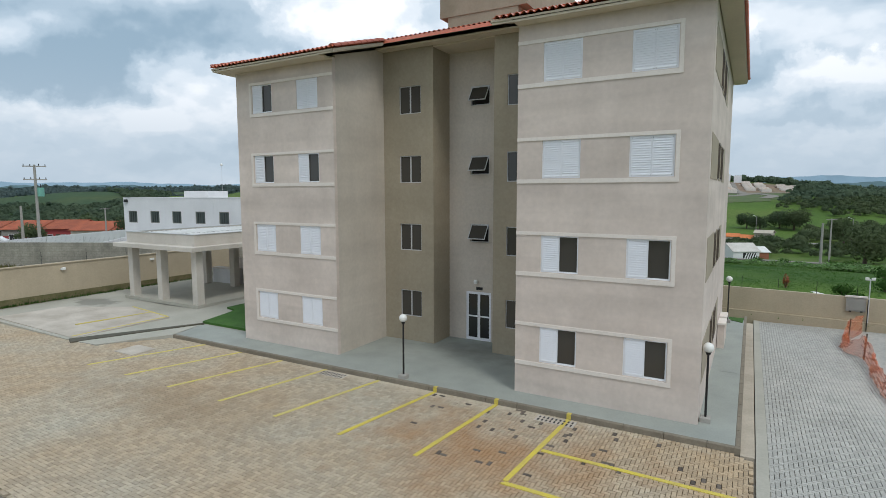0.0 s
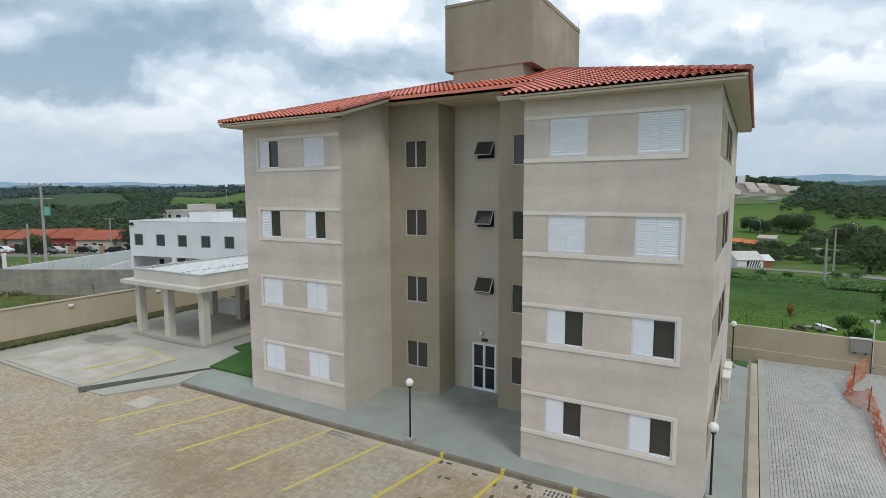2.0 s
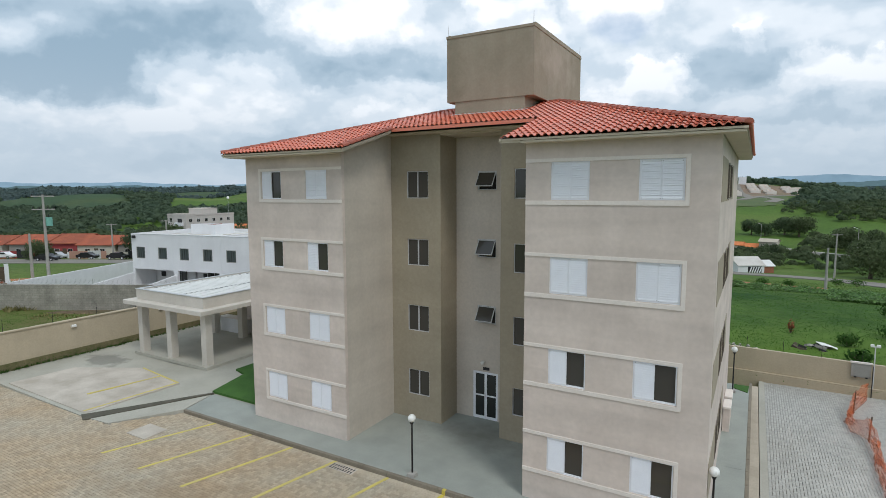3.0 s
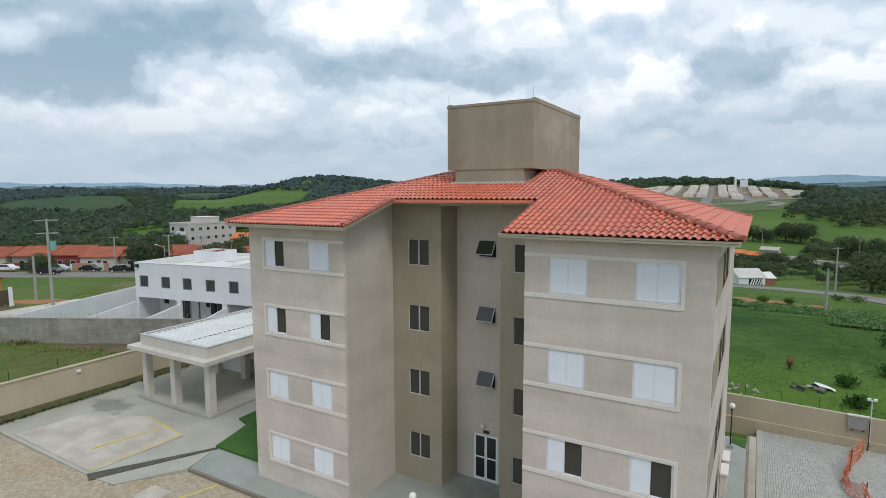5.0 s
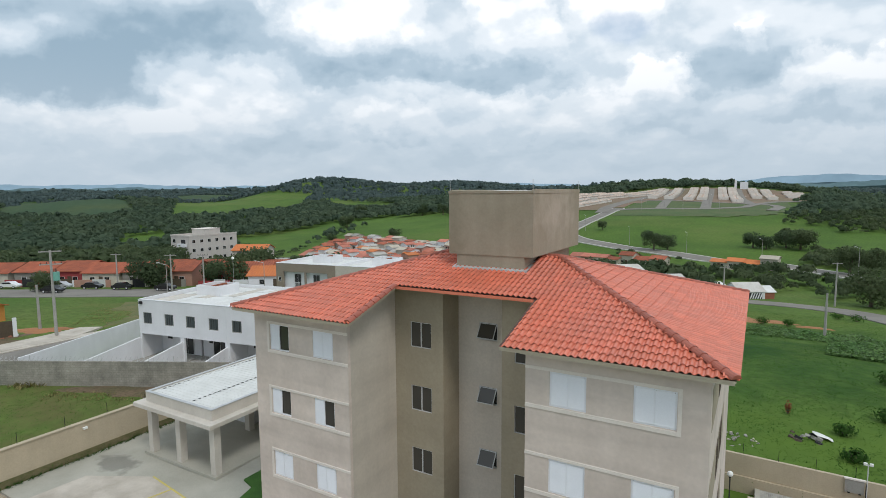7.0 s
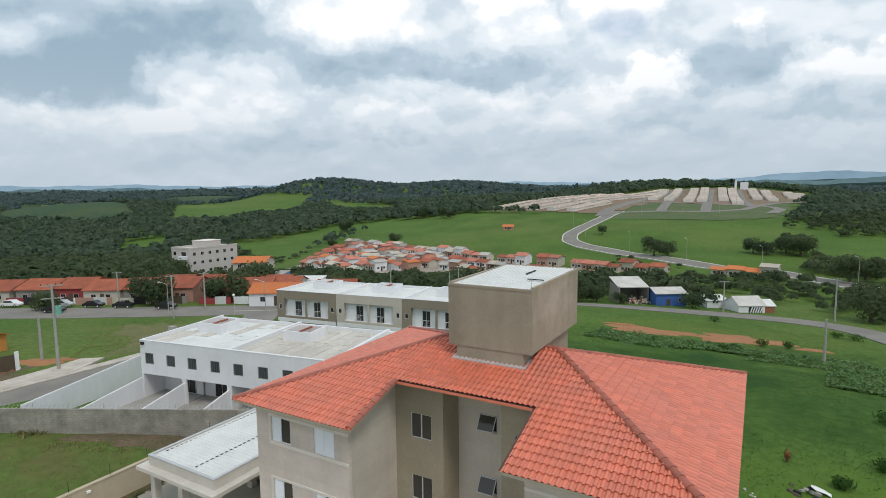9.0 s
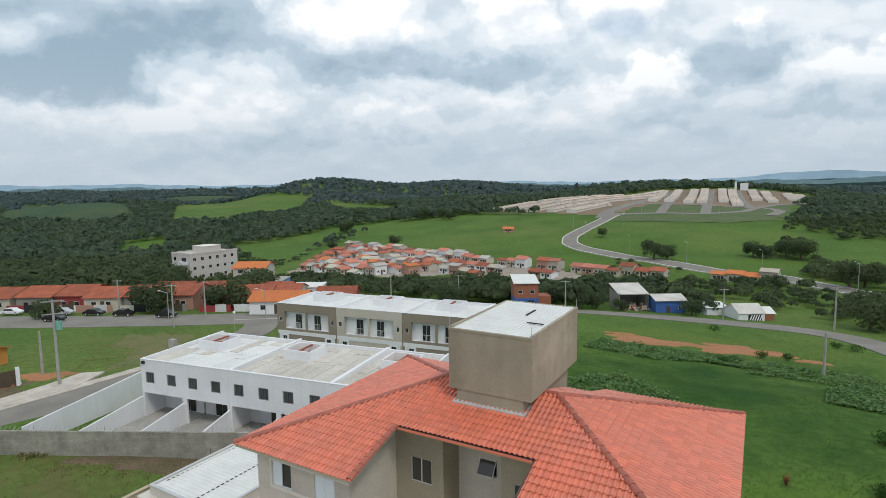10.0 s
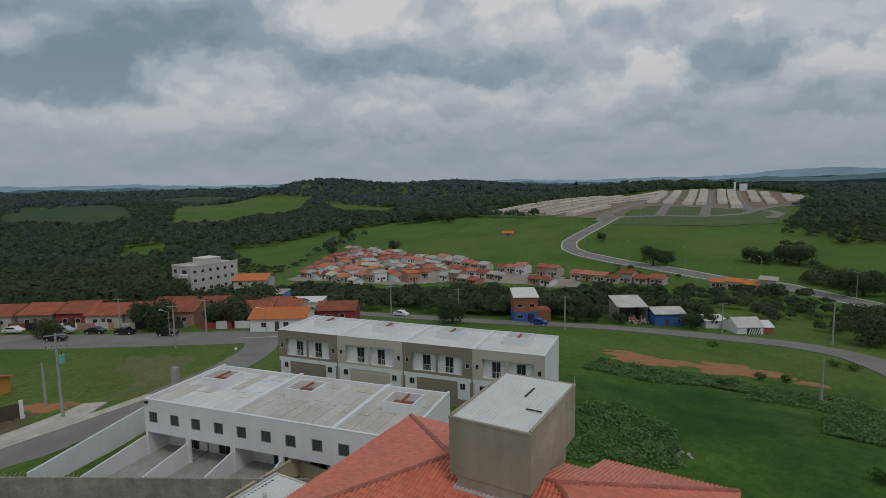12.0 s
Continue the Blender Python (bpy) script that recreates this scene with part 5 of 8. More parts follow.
def white_house(k, width, units):
    h = thing("white_house", "white rendered two-storey terrace house with flat roof and small dark windows", "house", WH @ pose(k, 0, 0), "white terrace")
    hs = []
    for i in range(units):
        hs += [(i * UW + 0.55, i * UW + 1.65, 3.45, 4.55), (i * UW + 3.25, i * UW + 4.35, 3.45, 4.55)]
        hs += [(i * UW + 0.25, i * UW + 5.05, 0.0, 2.45)]
    b = Build()
    wall_with_holes(b, "x", 0, width, -1.5, 5.75, 0.0, 1, hs, 0.2)
    part("front_wall", b, M["white"], h)
    for q in (0, width - 0.2):
        part("side_wall", Build().box(q, q + 0.2, 0.2, 11.0, -1.5, 5.75), M["white"], h)
    part("rear_wall", Build().box(0.2, width - 0.2, 10.8, 11.0, -1.5, 5.6), M["white"], h)
    part("roof", Build().prism([(0.2, 0.2), (width - 0.2, 0.2), (width - 0.2, 10.8), (0.2, 10.8)], 5.1, [5.45, 5.45, 5.3, 5.3]), M["wroof"], h, "stained grey-white flat roof")
    b = Build()
    b.box(0, width, -0.03, 0.23, 5.75, 5.79)
    b.box(-0.02, 0.22, 0.23, 11.0, 5.75, 5.79)
    part("coping", b, M["white"], h)
    for i in range(units):
        x = i * UW
        for q in (0.55, 3.25):
            win = pane_window(h, x + q, 3.45, 1.1, 1.1, 0.06, M["greypaint"], glass=M["greyglass"])
            for bar in (0.27, 0.53, 0.79):
                part("glazing_bar", Build().box(bar, bar + 0.04, -0.025, 0.02, 0.06, 1.04), M["blackiron"], win)
        part("porch_wall", Build().box(x + 0.1, x + UW - 0.1, 2.4, 2.55, 0, 2.5), M["white"], h)
        part("yard_paving", Build().box(x + 0.1, x + UW - 0.1, -6.0, 2.4, -0.4, 0.02), M["concrete"], h)
        d = part("door", frame_bars(Build(), 1.7, 2.15, 0.06, 0.06, -0.03), M["alu"], h, "dark sliding glass door")
        d.location = (x + (2.6 if i % 2 == 0 else 1.4), 2.36, 0.03)
        part("pane", Build().box(0.06, 0.82, 0.0, 0.01, 0.06, 2.09), M["glass"], d)
        part("pane", Build().box(0.88, 1.64, 0.0, 0.01, 0.06, 2.09), M["glass"], d)
        part("grille", Build().box(x + 0.9, x + 1.5, 2.37, 2.4, 1.4, 1.9), M["gap"], h)
        part("soffit", Build().box(x + 0.2, x + UW - 0.2, 0.2, 2.4, 2.46, 2.58), M["white"], h)
    # fibre cement sheets laid across the roof
    sx = 0.3
    while sx < width - 1.0:
        sy = 0.5
        while sy < 9.5:
            sl = HR.choice((3.4, 4.6, 5.1))
            z0 = 5.46 - 0.0142 * (sy - 0.2)
            q = HR.uniform(0.0, 0.02)
            part("roof_sheet", Build().prism([(sx, sy), (min(sx + 1.06, width - 0.25), sy), (min(sx + 1.06, width - 0.25), min(sy + sl - 0.05, 10.6)), (sx, min(sy + sl - 0.05, 10.6))], z0 - 0.08, [z0 + 0.035 + q, z0 + 0.035 + q, z0 - 0.0142 * sl + 0.01 + q, z0 - 0.0142 * sl + 0.01 + q]), M["wroofw"] if k < 5 and HR.random() < 0.82 else M["fibre"], h)
            sy += sl
        sx += 1.1
    for i in range(units):
        x = i * UW + 2.1
        if width - x < 4:
            continue
        y0 = 5.2
        bb = Build()
        for q in ((x, x + 3.1, y0, y0 + 0.15), (x, x + 3.1, y0 + 2.6, y0 + 2.75), (x, x + 0.15, y0 + 0.15, y0 + 2.6), (x + 2.95, x + 3.1, y0 + 0.15, y0 + 2.6)):
            bb.box(*q, 5.2, 6.4)
        if i % 2 == 0:
            part("tank_enclosure", bb, M["white"], h, "white walled tank enclosure on the roof")
            part("enclosure_floor", Build().box(x + 0.15, x + 2.95, y0 + 0.15, y0 + 2.6, 5.3, 5.6), M["brick"], h)
            part("beam", Build().box(x + 1.5, x + 1.65, y0 + 0.15, y0 + 2.6, 6.2, 6.36), M["brick"], h)
        else:
            part("vent_pipe", Build().tube((x, y0, 5.3), (x, y0, 6.0), 0.06, 0.06, 8), M["zinc"], h)
            part("roof_panel", Build().box(x - 0.6, x + 2.2, y0 - 1.2, y0 + 1.2, 5.42, 5.48), M["concrete"], h, "weathered fibre cement roof patch")


corner_light = thing("floodlight", "small dark floodlight under the coping of the white house", "floodlight", WH @ pose(0.25, -0.02, 5.35))
part("housing", Build().chamfer(0, 0.34, -0.16, 0, 0, 0.26, 0.02), M["blackiron"], corner_light)
part("bracket", Build().box(0.13, 0.21, -0.02, 0.02, 0.1, 0.34), M["alu"], corner_light)
white_house(0.0, 10.6, 2)
white_house(10.62, 10.6, 2)
white_house(21.24, 6.6, 1)
# yard walls running from the houses down to the grey block wall
GA, GB = Vector((-51.0, 4.6)), Vector((-30.0, 15.6))
for k in range(6):
    p = WH @ Vector((k * UW, 0, 0))
    d = (WH.to_3x3() @ Vector((0, -1, 0))).to_2d()
    e = (GB - GA).normalized()
    n = Vector((-e.y, e.x))
    s = (GA - p.to_2d()).dot(n) / d.dot(n)
    if s < 0.6:
        continue
    q = p.to_2d() + d * (s - 0.15)
    side = Vector((d.y, -d.x)) * 0.08
    a = p.to_2d()
    poly = [a - side, a + side, q + side, q - side]
    b = Build().prism([tuple(c) for c in poly][::-1], -1.2, [1.0, 1.0, 2.05, 2.05])
    tagged(part("yard_wall", b, M["white"]), "white rendered yard wall between the terrace houses", "wall", "yard walls")
a, c = WH @ Vector((-0.05, 10.9, 0)), Vector((-59.0, 3.8, 0))
b = Build()
for p, q, z0, z1 in (((-51.75, 4.9), (-61.0, 29.2), 2.35, 2.35),):
    p, q = Vector(p), Vector(q)
    sd = Vector((q.y - p.y, p.x - q.x)).normalized() * 0.09
    b.prism([tuple(x) for x in (p - sd, p + sd, q + sd, q - sd)], -1.2, [z0, z0, z1, z1])
tagged(part("street_wall", b, M["white"]), "long white rendered wall along the side street", "wall")
sd = (GB - GA).normalized()
sd = Vector((sd.y, -sd.x)) * 0.09
b = Build().prism([tuple(x) for x in (GA - (GB - GA) * 0.6 + sd, GB + sd, GB - sd, GA - (GB - GA) * 0.6 - sd)], -1.0, 2.3)
struct("block_wall", b, M["block"], "grey unrendered concrete block wall", "boundary wall")
way = (GB - GA).normalized()
wire = thing("razor_wire", "coiled galvanised razor wire along the grey block wall", "razor wire")
b, prev = Build(), None
turns, per = 62, 9
for i in range(turns * per + 1):
    a = math.tau * i / per
    p = Vector((*(GA - way * 5 + way * (24.0 * i / (turns * per))), 2.52))
    p += Vector((-way.y, way.x, 0)) * 0.2 * math.cos(a) + Vector((way.x, way.y, 0)) * 0.08 * math.sin(a) + Vector((0, 0, 0.2 * math.sin(a)))
    if prev is not None:
        b.tube(prev, p, 0.007, 0.007, 4, cap=False)
    prev = p
part("coil", b, M["zinc"], wire)
for i in range(9):
    p = GA - way * 5 + way * (3.0 * i)
    part("stay", Build().tube((p.x, p.y, 2.3), (p.x, p.y, 2.78), 0.018, 0.018, 6), M["zinc"], wire)

# ---- townhouses beyond ----
TH0 = pose(-57.6, 38.4, 0, 0, 0, 8.05)
M["brown"] = surface("taupe_render", (0.27, 0.225, 0.17), (0.23, 0.19, 0.15), 0.9, 0.5, 14)
M["sand"] = surface("sand_render", (0.52, 0.47, 0.40), (0.46, 0.41, 0.35), 0.9, 0.5, 14)


def townhouse(k, w, mat, colour):
    h = thing("townhouse", colour + " and white two-storey townhouse pair with flat white roof", "house", TH0 @ pose(k, 0, 0), "townhouses")
    b = Build()
    m = w / 2
    hs = [(1.25, m - 0.12, 2.55, 4.95), (m + 0.12, w - 1.25, 2.55, 4.95), (0.35, 0.85, 3.5, 4.2), (w - 0.85, w - 0.35, 3.5, 4.2)]
    wall_with_holes(b, "x", 0, w, -2.2, 6.1, 0.0, 1, hs, 0.2)
    part("front_wall", b, mat, h)
    b = Build()
    b.box(0, 0.2, 0.2, 9.2, -2.2, 6.1)
    b.box(w - 0.2, w, 0.2, 9.2, -2.2, 6.1)
    b.box(0.2, w - 0.2, 9.0, 9.2, -2.2, 6.1)
    part("wall", b, M["white"], h)
    part("roof", Build().box(0.2, w - 0.2, 0.2, 9.0, 5.2, 5.75), M["wroofw"], h, "clean white flat roof")
    part("loggia_back", Build().box(1.0, w - 1.0, 0.5, 0.65, 2.4, 5.1), M["white"], h)
    part("loggia_floor", Build().box(1.0, w - 1.0, 0.2, 0.5, 2.4, 2.54), M["white"], h)
    part("lower_band", Build().box(0.1, w - 0.1, -0.03, -0.002, 1.75, 2.25), M["white"], h)
    part("garage_gate", Build().box(2.1, w - 2.1, -0.05, -0.002, -0.5, 1.35), M["brown"] if mat is M["brown"] else M["sand"], h)
    part("door_panel", Build().box(0.3, 1.9, -0.03, -0.002, -0.5, 1.75), M["white"], h)
    part("door_panel", Build().box(w - 1.9, w - 0.3, -0.03, -0.002, -0.5, 1.75), M["white"], h)
    for x in (0.9, w - 1.6):
        pane_window(h, x, 0.75, 0.75, 0.85, -0.05)
    for x in (0.35, w - 0.85):
        pane_window(h, x, 3.5, 0.5, 0.7, 0.05)
    for x in (m - 2.1, m + 1.0):
        d = part("french_window", frame_bars(Build(), 1.15, 2.1, 0.06, 0.06, -0.03), M["alu"], h)
        d.location = (x, 0.46, 2.55)
        part("pane", Build().box(0.06, 0.55, 0.0, 0.01, 0.06, 2.04), M["glass"], d)
        part("pane", Build().box(0.6, 1.09, 0.0, 0.01, 0.06, 2.04), M["glass"], d)
        rb = Build()
        for i in range(7):
            rb.box(x + 0.05 + i * 0.17, x + 0.07 + i * 0.17, 0.05, 0.07, 2.55, 3.45)
        rb.box(x - 0.1, x + 1.25, 0.04, 0.08, 3.45, 3.5)
        part("railing", rb, M["alu"], h)
    bb = Build()
    for q in ((m - 1.7, m + 1.7, 4.2, 4.35), (m - 1.7, m + 1.7, 6.8, 6.95), (m - 1.7, m - 1.55, 4.35, 6.8), (m + 1.55, m + 1.7, 4.35, 6.8)):
        bb.box(*q, 5.7, 6.75)
    part("tank_enclosure", bb, M["white"], h)
    part("beam", Build().box(m - 0.1, m + 0.1, 4.35, 6.8, 6.45, 6.65), M["brick"], h)
    cb = Build()
    cb.box(-0.02, 0.22, -0.02, 9.2, 6.1, 6.14)
    cb.box(0.22, w + 0.0, -0.02, 0.22, 6.1, 6.14)
    part("coping", cb, M["white"], h)


townhouse(0.0, 9.75, M["brown"], "taupe")
townhouse(9.8, 9.85, M["sand"], "sand")
townhouse(19.7, 9.4, M["brown"], "taupe")
townhouse(29.15, 8.9, M["sand"], "sand")
gm = thing("globe_mast", "thin metal mast with a white globe on the terrace roof", "mast", pose(-46.64, 22.49, 5.2))
part("pole", Build().tube((0, 0, 0), (0, 0, 3.75), 0.012, 0.010, 6), M["zinc"], gm)
part("globe", Build().ball((0, 0, 3.88), 0.14, 14, 9), M["globe"], gm, smooth=True)

# ---- houses of the street and the valley ----
M["redtile"] = surface("old_red_tiles", (0.37, 0.105, 0.052), (0.23, 0.072, 0.043), 0.85, 0.6, 5, 0.9, 0.22, 0.3, rand=0.25)
M["orangetile"] = surface("orange_tiles", (0.60, 0.19, 0.055), (0.50, 0.16, 0.06), 0.8, 0.6, 5, 0.8, 0.15, 0.3, rand=0.12)
M["creamtile"] = surface("cream_cement_tiles", (0.50, 0.45, 0.36), (0.42, 0.37, 0.30), 0.85, 0.6, 5, 0.8, 0.12, 0.2, rand=0.12)
M["cream"] = surface("cream_house_render", (0.56, 0.51, 0.43), (0.48, 0.43, 0.36), 0.9, 0.5, 8, 0.8, 0.08, 0.1, rand=0.15)
M["pink"] = surface("pink_house_render", (0.46, 0.26, 0.20), (0.38, 0.22, 0.17), 0.9, 0.5, 8)
M["crimson"] = surface("crimson_house_render", (0.33, 0.055, 0.055), (0.26, 0.05, 0.05), 0.9, 0.5, 8)
M["greyr"] = surface("grey_house_render", (0.30, 0.28, 0.25), (0.22, 0.21, 0.19), 0.9, 0.5, 8)
M["blue2"] = surface("pale_blue_paint", (0.16, 0.30, 0.62), (0.13, 0.25, 0.52), 0.85, 0.6, 10)
M["ochre"] = surface("ochre_house_render", (0.60, 0.26, 0.06), (0.52, 0.22, 0.06), 0.9, 0.5, 8)


def gable_roof(b, x0, x1, y0, y1, ze, rise, over=0.4, t=0.12):
    """Ridge along x."""
    ym = (y0 + y1) / 2
    a, c = y0 - over, y1 + over
    zo = ze - rise * over / (ym - y0)
    prof = [(a, zo), (ym, ze + rise), (c, zo), (c, zo + t), (ym, ze + rise + t), (a, zo + t)]
    p = [(x0 - over, y, z) for y, z in prof] + [(x1 + over, y, z) for y, z in prof]
    b.solid(p, [(0, 5, 4, 1), (1, 4, 3, 2), (6, 7, 10, 11), (7, 8, 9, 10)] + [(i, (i + 1) % 6, 6 + (i + 1) % 6, 6 + i) for i in range(6)])
    return b


def gable_house(m, w, d, h, rise, wall, roof, label, group="", windows=((0.2, 0.9, 1.2, 1.1), (0.6, 0.9, 1.2, 1.1)), door=0.45, depth_down=2.0, ribs=True):
    hse = thing("house", label, "house", m, group)
    prof = [(0, -depth_down), (d, -depth_down), (d, h), (d / 2, h + rise), (0, h)]
    b = Build().solid([(0, y, z) for y, z in prof] + [(w, y, z) for y, z in prof], [(0, 1, 2, 3, 4), (9, 8, 7, 6, 5)] + [(i, 5 + i, 5 + (i + 1) % 5, (i + 1) % 5) for i in range(5)])
    part("wall", b, wall, hse)
    part("roof", gable_roof(Build(), 0, w, 0, d, h, rise), roof, hse)
    if ribs:
        rb = Build()
        k = int(w / 0.55)
        for i in range(k + 1):
            x = -0.3 + i * (w + 0.6) / k
            zo = h - rise * 0.4 / (d / 2) + 0.12
            p = [(x - 0.1, -0.4, zo), (x + 0.1, -0.4, zo), (x + 0.1, d / 2, h + rise + 0.12), (x - 0.1, d / 2, h + rise + 0.12)]
            q = [(x, -0.4, zo + 0.08), (x, d / 2, h + rise + 0.20)]
            rb.solid(p + q, ((0, 4, 5, 3), (4, 1, 2, 5), (0, 1, 4), (2, 3, 5)))
        tagged(part("roof_covering", rb, roof, hse), kind="stuff")
    for fx, z, ww, wh in windows:
        pane_window(hse, fx * w, z, ww, wh, -0.02)
    if door is not None:
        part("door", Build().box(door * w, door * w + 0.9, -0.05, -0.005, 0, 2.1), M["wood"], hse)
    return hse


# row along the street
E1 = Vector((0.866, 0.5))
NB = Vector((-0.5, 0.866))
spec = [(-178, 7.5, M["cream"], M["redtile"]), (0, 8.0, M["greyr"], M["redtile"]), (8.3, 7.6, M["crimson"], M["redtile"]), (16.2, 8.4, M["cream"], M["redtile"]), (24.9, 8.0, M["greyr"], M["redtile"]),
        (33.2, 7.4, M["pink"], M["redtile"]), (44.0, 7.2, M["crimson"], M["redtile"]), (51.4, 7.0, M["cream"], M["redtile"]), (58.6, 6.2, M["cream"], M["redtile"])]
for i, (s, w, wall, roof) in enumerate(spec):
    if s < -100:
        s = -8.4
    p = Vector((-146.5, 41.5)) + E1 * s + NB * (0.8 * (i % 3))
    z = float(land(p.x, p.y)) + 0.15
    gable_house(pose(p.x, p.y, z, 0, 0, 30), w, 11, 2.9 + 0.2 * (i % 3), 1.7, wall, roof,
                ("grey", "red", "cream", "pink")[i % 4] + "-walled low row house with a weathered red tile roof", "street houses", depth_down=1.5)
    # street wall with a gate
    q = p - NB * 3.0
    f = thing("front_wall", "low rendered garden wall with a sheet metal gate", "garden wall", pose(q.x, q.y, z - 0.1, 0, 0, 30), "front walls")
    part("wall", Build().box(0.1, w * 0.5, 0, 0.15, -0.8, 1.7 + 0.2 * (i % 2)), (M["greyr"], M["crimson"], M["white"], M["pink"], M["cream"])[i % 5], f)
    part("wall", Build().box(w * 0.85, w - 0.1, 0, 0.15, -0.8, 1.7 + 0.2 * (i % 2)), (M["greyr"], M["crimson"], M["white"], M["pink"], M["cream"])[i % 5], f)
    part("gate", Build().box(w * 0.5, w * 0.85, 0.05, 0.09, -0.1, 2.0), (M["alu"], M["gap"], M["wood"])[i % 3], f)
p = Vector((-93.5, 63.5))
gable_house(pose(p.x, p.y, float(land(p.x, p.y)) + 0.2, 0, 0, 30), 12.0, 8.5, 2.8, 1.5, M["white"], M["orangetile"], "white corner house with a bright orange tile roof", "street houses")
p = Vector((-90.0, 80.3))
gable_house(pose(p.x, p.y, float(land(p.x, p.y)) + 0.2, 0, 0, 30), 9.2, 8.0, 2.9, 1.4, M["crimson"], M["redtile"], "dark red house with a red tile roof by the road", "street houses")
p = Vector((-101.0, 80.0))
fl = thing("flat_house", "white flat-roofed workshop with a dark doorway", "house", pose(p.x, p.y, float(land(p.x, p.y)), 0, 0, 30))
part("wall", Build().box(0, 9.5, 0, 7, -1.5, 4.4), M["white"], fl)
part("roof", Build().chamfer(-0.2, 9.7, -0.2, 7.2, 4.4, 4.65, 0.04), M["wroofw"], fl)
# doorway: dark plate on the wall instead of a shaded opening
part("doorway", Build().box(7.4, 8.6, -0.03, -0.004, 0.2, 2.6), M["gap"], fl)
p = Vector((-119.0, 88.9))
bh = thing("blue_house", "pale blue plain rendered house", "house", pose(p.x, p.y, float(land(p.x, p.y)), 0, 0, 30))
part("wall", Build().box(0, 6.2, 0, 8, -1.5, 5.0), M["blue2"], bh)
part("roof", Build().chamfer(-0.15, 6.35, -0.15, 8.15, 5.0, 5.2, 0.03), M["concrete"], bh)
pane_window(bh, 1.2, 2.6, 1.2, 1.0, -0.02)
# second rank of roofs behind the street
for x, y, w, k in ((-128, 63, 9, 0), (-119, 69, 8, 1), (-112, 72, 9, 0), (-104, 74, 8, 1)):
    gable_house(pose(x, y, float(land(x, y)) + 0.6, 0, 0, 30), w, 9, 3.2, 1.6, M["cream"], M["redtile"], "cream house with a red tile roof behind the street", "back street houses")
# cream three-storey house and the pale apartment block
x, y = -138.0, 95.2
gable_house(pose(x, y, -9.0, 0, 0, 30), 10.0, 9, 7.6, 1.4, M["cream"], M["orangetile"], "cream three-storey house with an orange tile roof", "",
            windows=((0.15, 1.0, 1.2, 1.1), (0.6, 1.0, 1.2, 1.1), (0.15, 3.6, 1.2, 1.1), (0.6, 3.6, 1.2, 1.1), (0.15, 6.0, 1.2, 1.1), (0.6, 6.0, 1.2, 1.1)), door=None)
ap = thing("apartment_block", "pale grey-cream five-storey apartment block with flat roof", "building", pose(-158, 88.5, -11.4))
M["palegrey"] = surface("pale_render", (0.56, 0.52, 0.48), (0.49, 0.455, 0.415), 0.9, 0.4, 8, streak=0.08)
part("wall", Build().box(0, 9, 0, 17.5, -1, 14.2), M["palegrey"], ap)
part("parapet", Build().box(-0.1, 9.1, -0.1, 0.1, 14.2, 14.7), M["palegrey"], ap)
part("parapet", Build().box(8.9, 9.1, 0.1, 17.6, 14.2, 14.7), M["palegrey"], ap)
part("parapet", Build().box(-0.1, 0.1, 0.1, 17.6, 14.2, 14.7), M["palegrey"], ap)
part("stair_tower", Build().box(2, 8, 6, 12, 14.2, 16.2), M["palegrey"], ap)
part("roof_edge", Build().box(1.9, 8.1, 5.9, 12.1, 16.2, 16.35), M["trim"], ap)
for k in range(5):
    for j in range(6):
        wn2 = pane_window(ap, 0, 0, 1.1, 1.05, 0)
        wn2.matrix_basis = pose(9.02, 1.0 + j * 2.75, 1.2 + 2.75 * k, 0, 0, 90)
    pane_window(ap, 1.0, 1.2 + 2.75 * k, 1.4, 1.2, -0.02)
    part("balcony", Build().box(4.4, 7.8, -0.9, 0, 0.1 + 2.75 * k, 1.1 + 2.75 * k), M["white"], ap)
    part("balcony_door", Build().box(5.0, 7.2, -0.03, -0.005, 1.1 + 2.75 * k, 2.3 + 2.75 * k), M["gap"], ap)
# ochre house at the near corner of the side street
gable_house(pose(-92.4, 6.6, -1.5, 0, 0, 25), 9, 8, 2.4, 1.2, M["ochre"], M["orangetile"], "ochre house with an orange tile roof at the street corner", "")
gw = thing("garden_gate_wall", "dark sheet metal gate between white garden walls", "garden wall", pose(-75.4, 8.4, -0.9, 0, 0, 75))
part("gate", Build().box(0, 5.0, 0, 0.06, 0, 2.1), M["wood"], gw)
part("wall", Build().box(5.0, 5.4, -0.1, 0.15, -0.3, 2.4), M["white"], gw)
part("wall", Build().box(-7.0, 0, -0.05, 0.12, -0.3, 1.9), M["white"], gw)

# ---- by the crossing road: blue and brick house, ruin, blue shed, white barn ----
bb = thing("brick_house", "two-storey house, blue below and bare brick above, white roof", "house", pose(-50.2, 107.2, -7.6, 0, 0, 30) @ Matrix.Scale(0.86, 4))
part("lower_wall", Build().box(0, 6.8, 0, 8, -1, 3.0), M["blue"], bb, "bright blue painted ground floor")
part("upper_wall", Build().box(0.003, 6.797, 0.003, 7.997, 3.0, 7.2), M["brick"], bb, "bare brick upper floor")
part("roof", Build().prism([(-0.3, -0.4), (7.1, -0.4), (7.1, 8.3), (-0.3, 8.3)], [7.2, 7.2, 8.5, 8.5], [7.4, 7.4, 8.7, 8.7]), M["sheet"], bb, "white sheet roof")
# flat dark plate stands in for the shade within the doorway
part("doorway", Build().box(3.9, 5.6, -0.04, -0.004, 0, 2.4), M["gap"], bb)
pane_window(bb, 0.8, 1.2, 1.8, 1.0, -0.02)
pane_window(bb, 1.0, 4.4, 1.3, 1.0, -0.02)
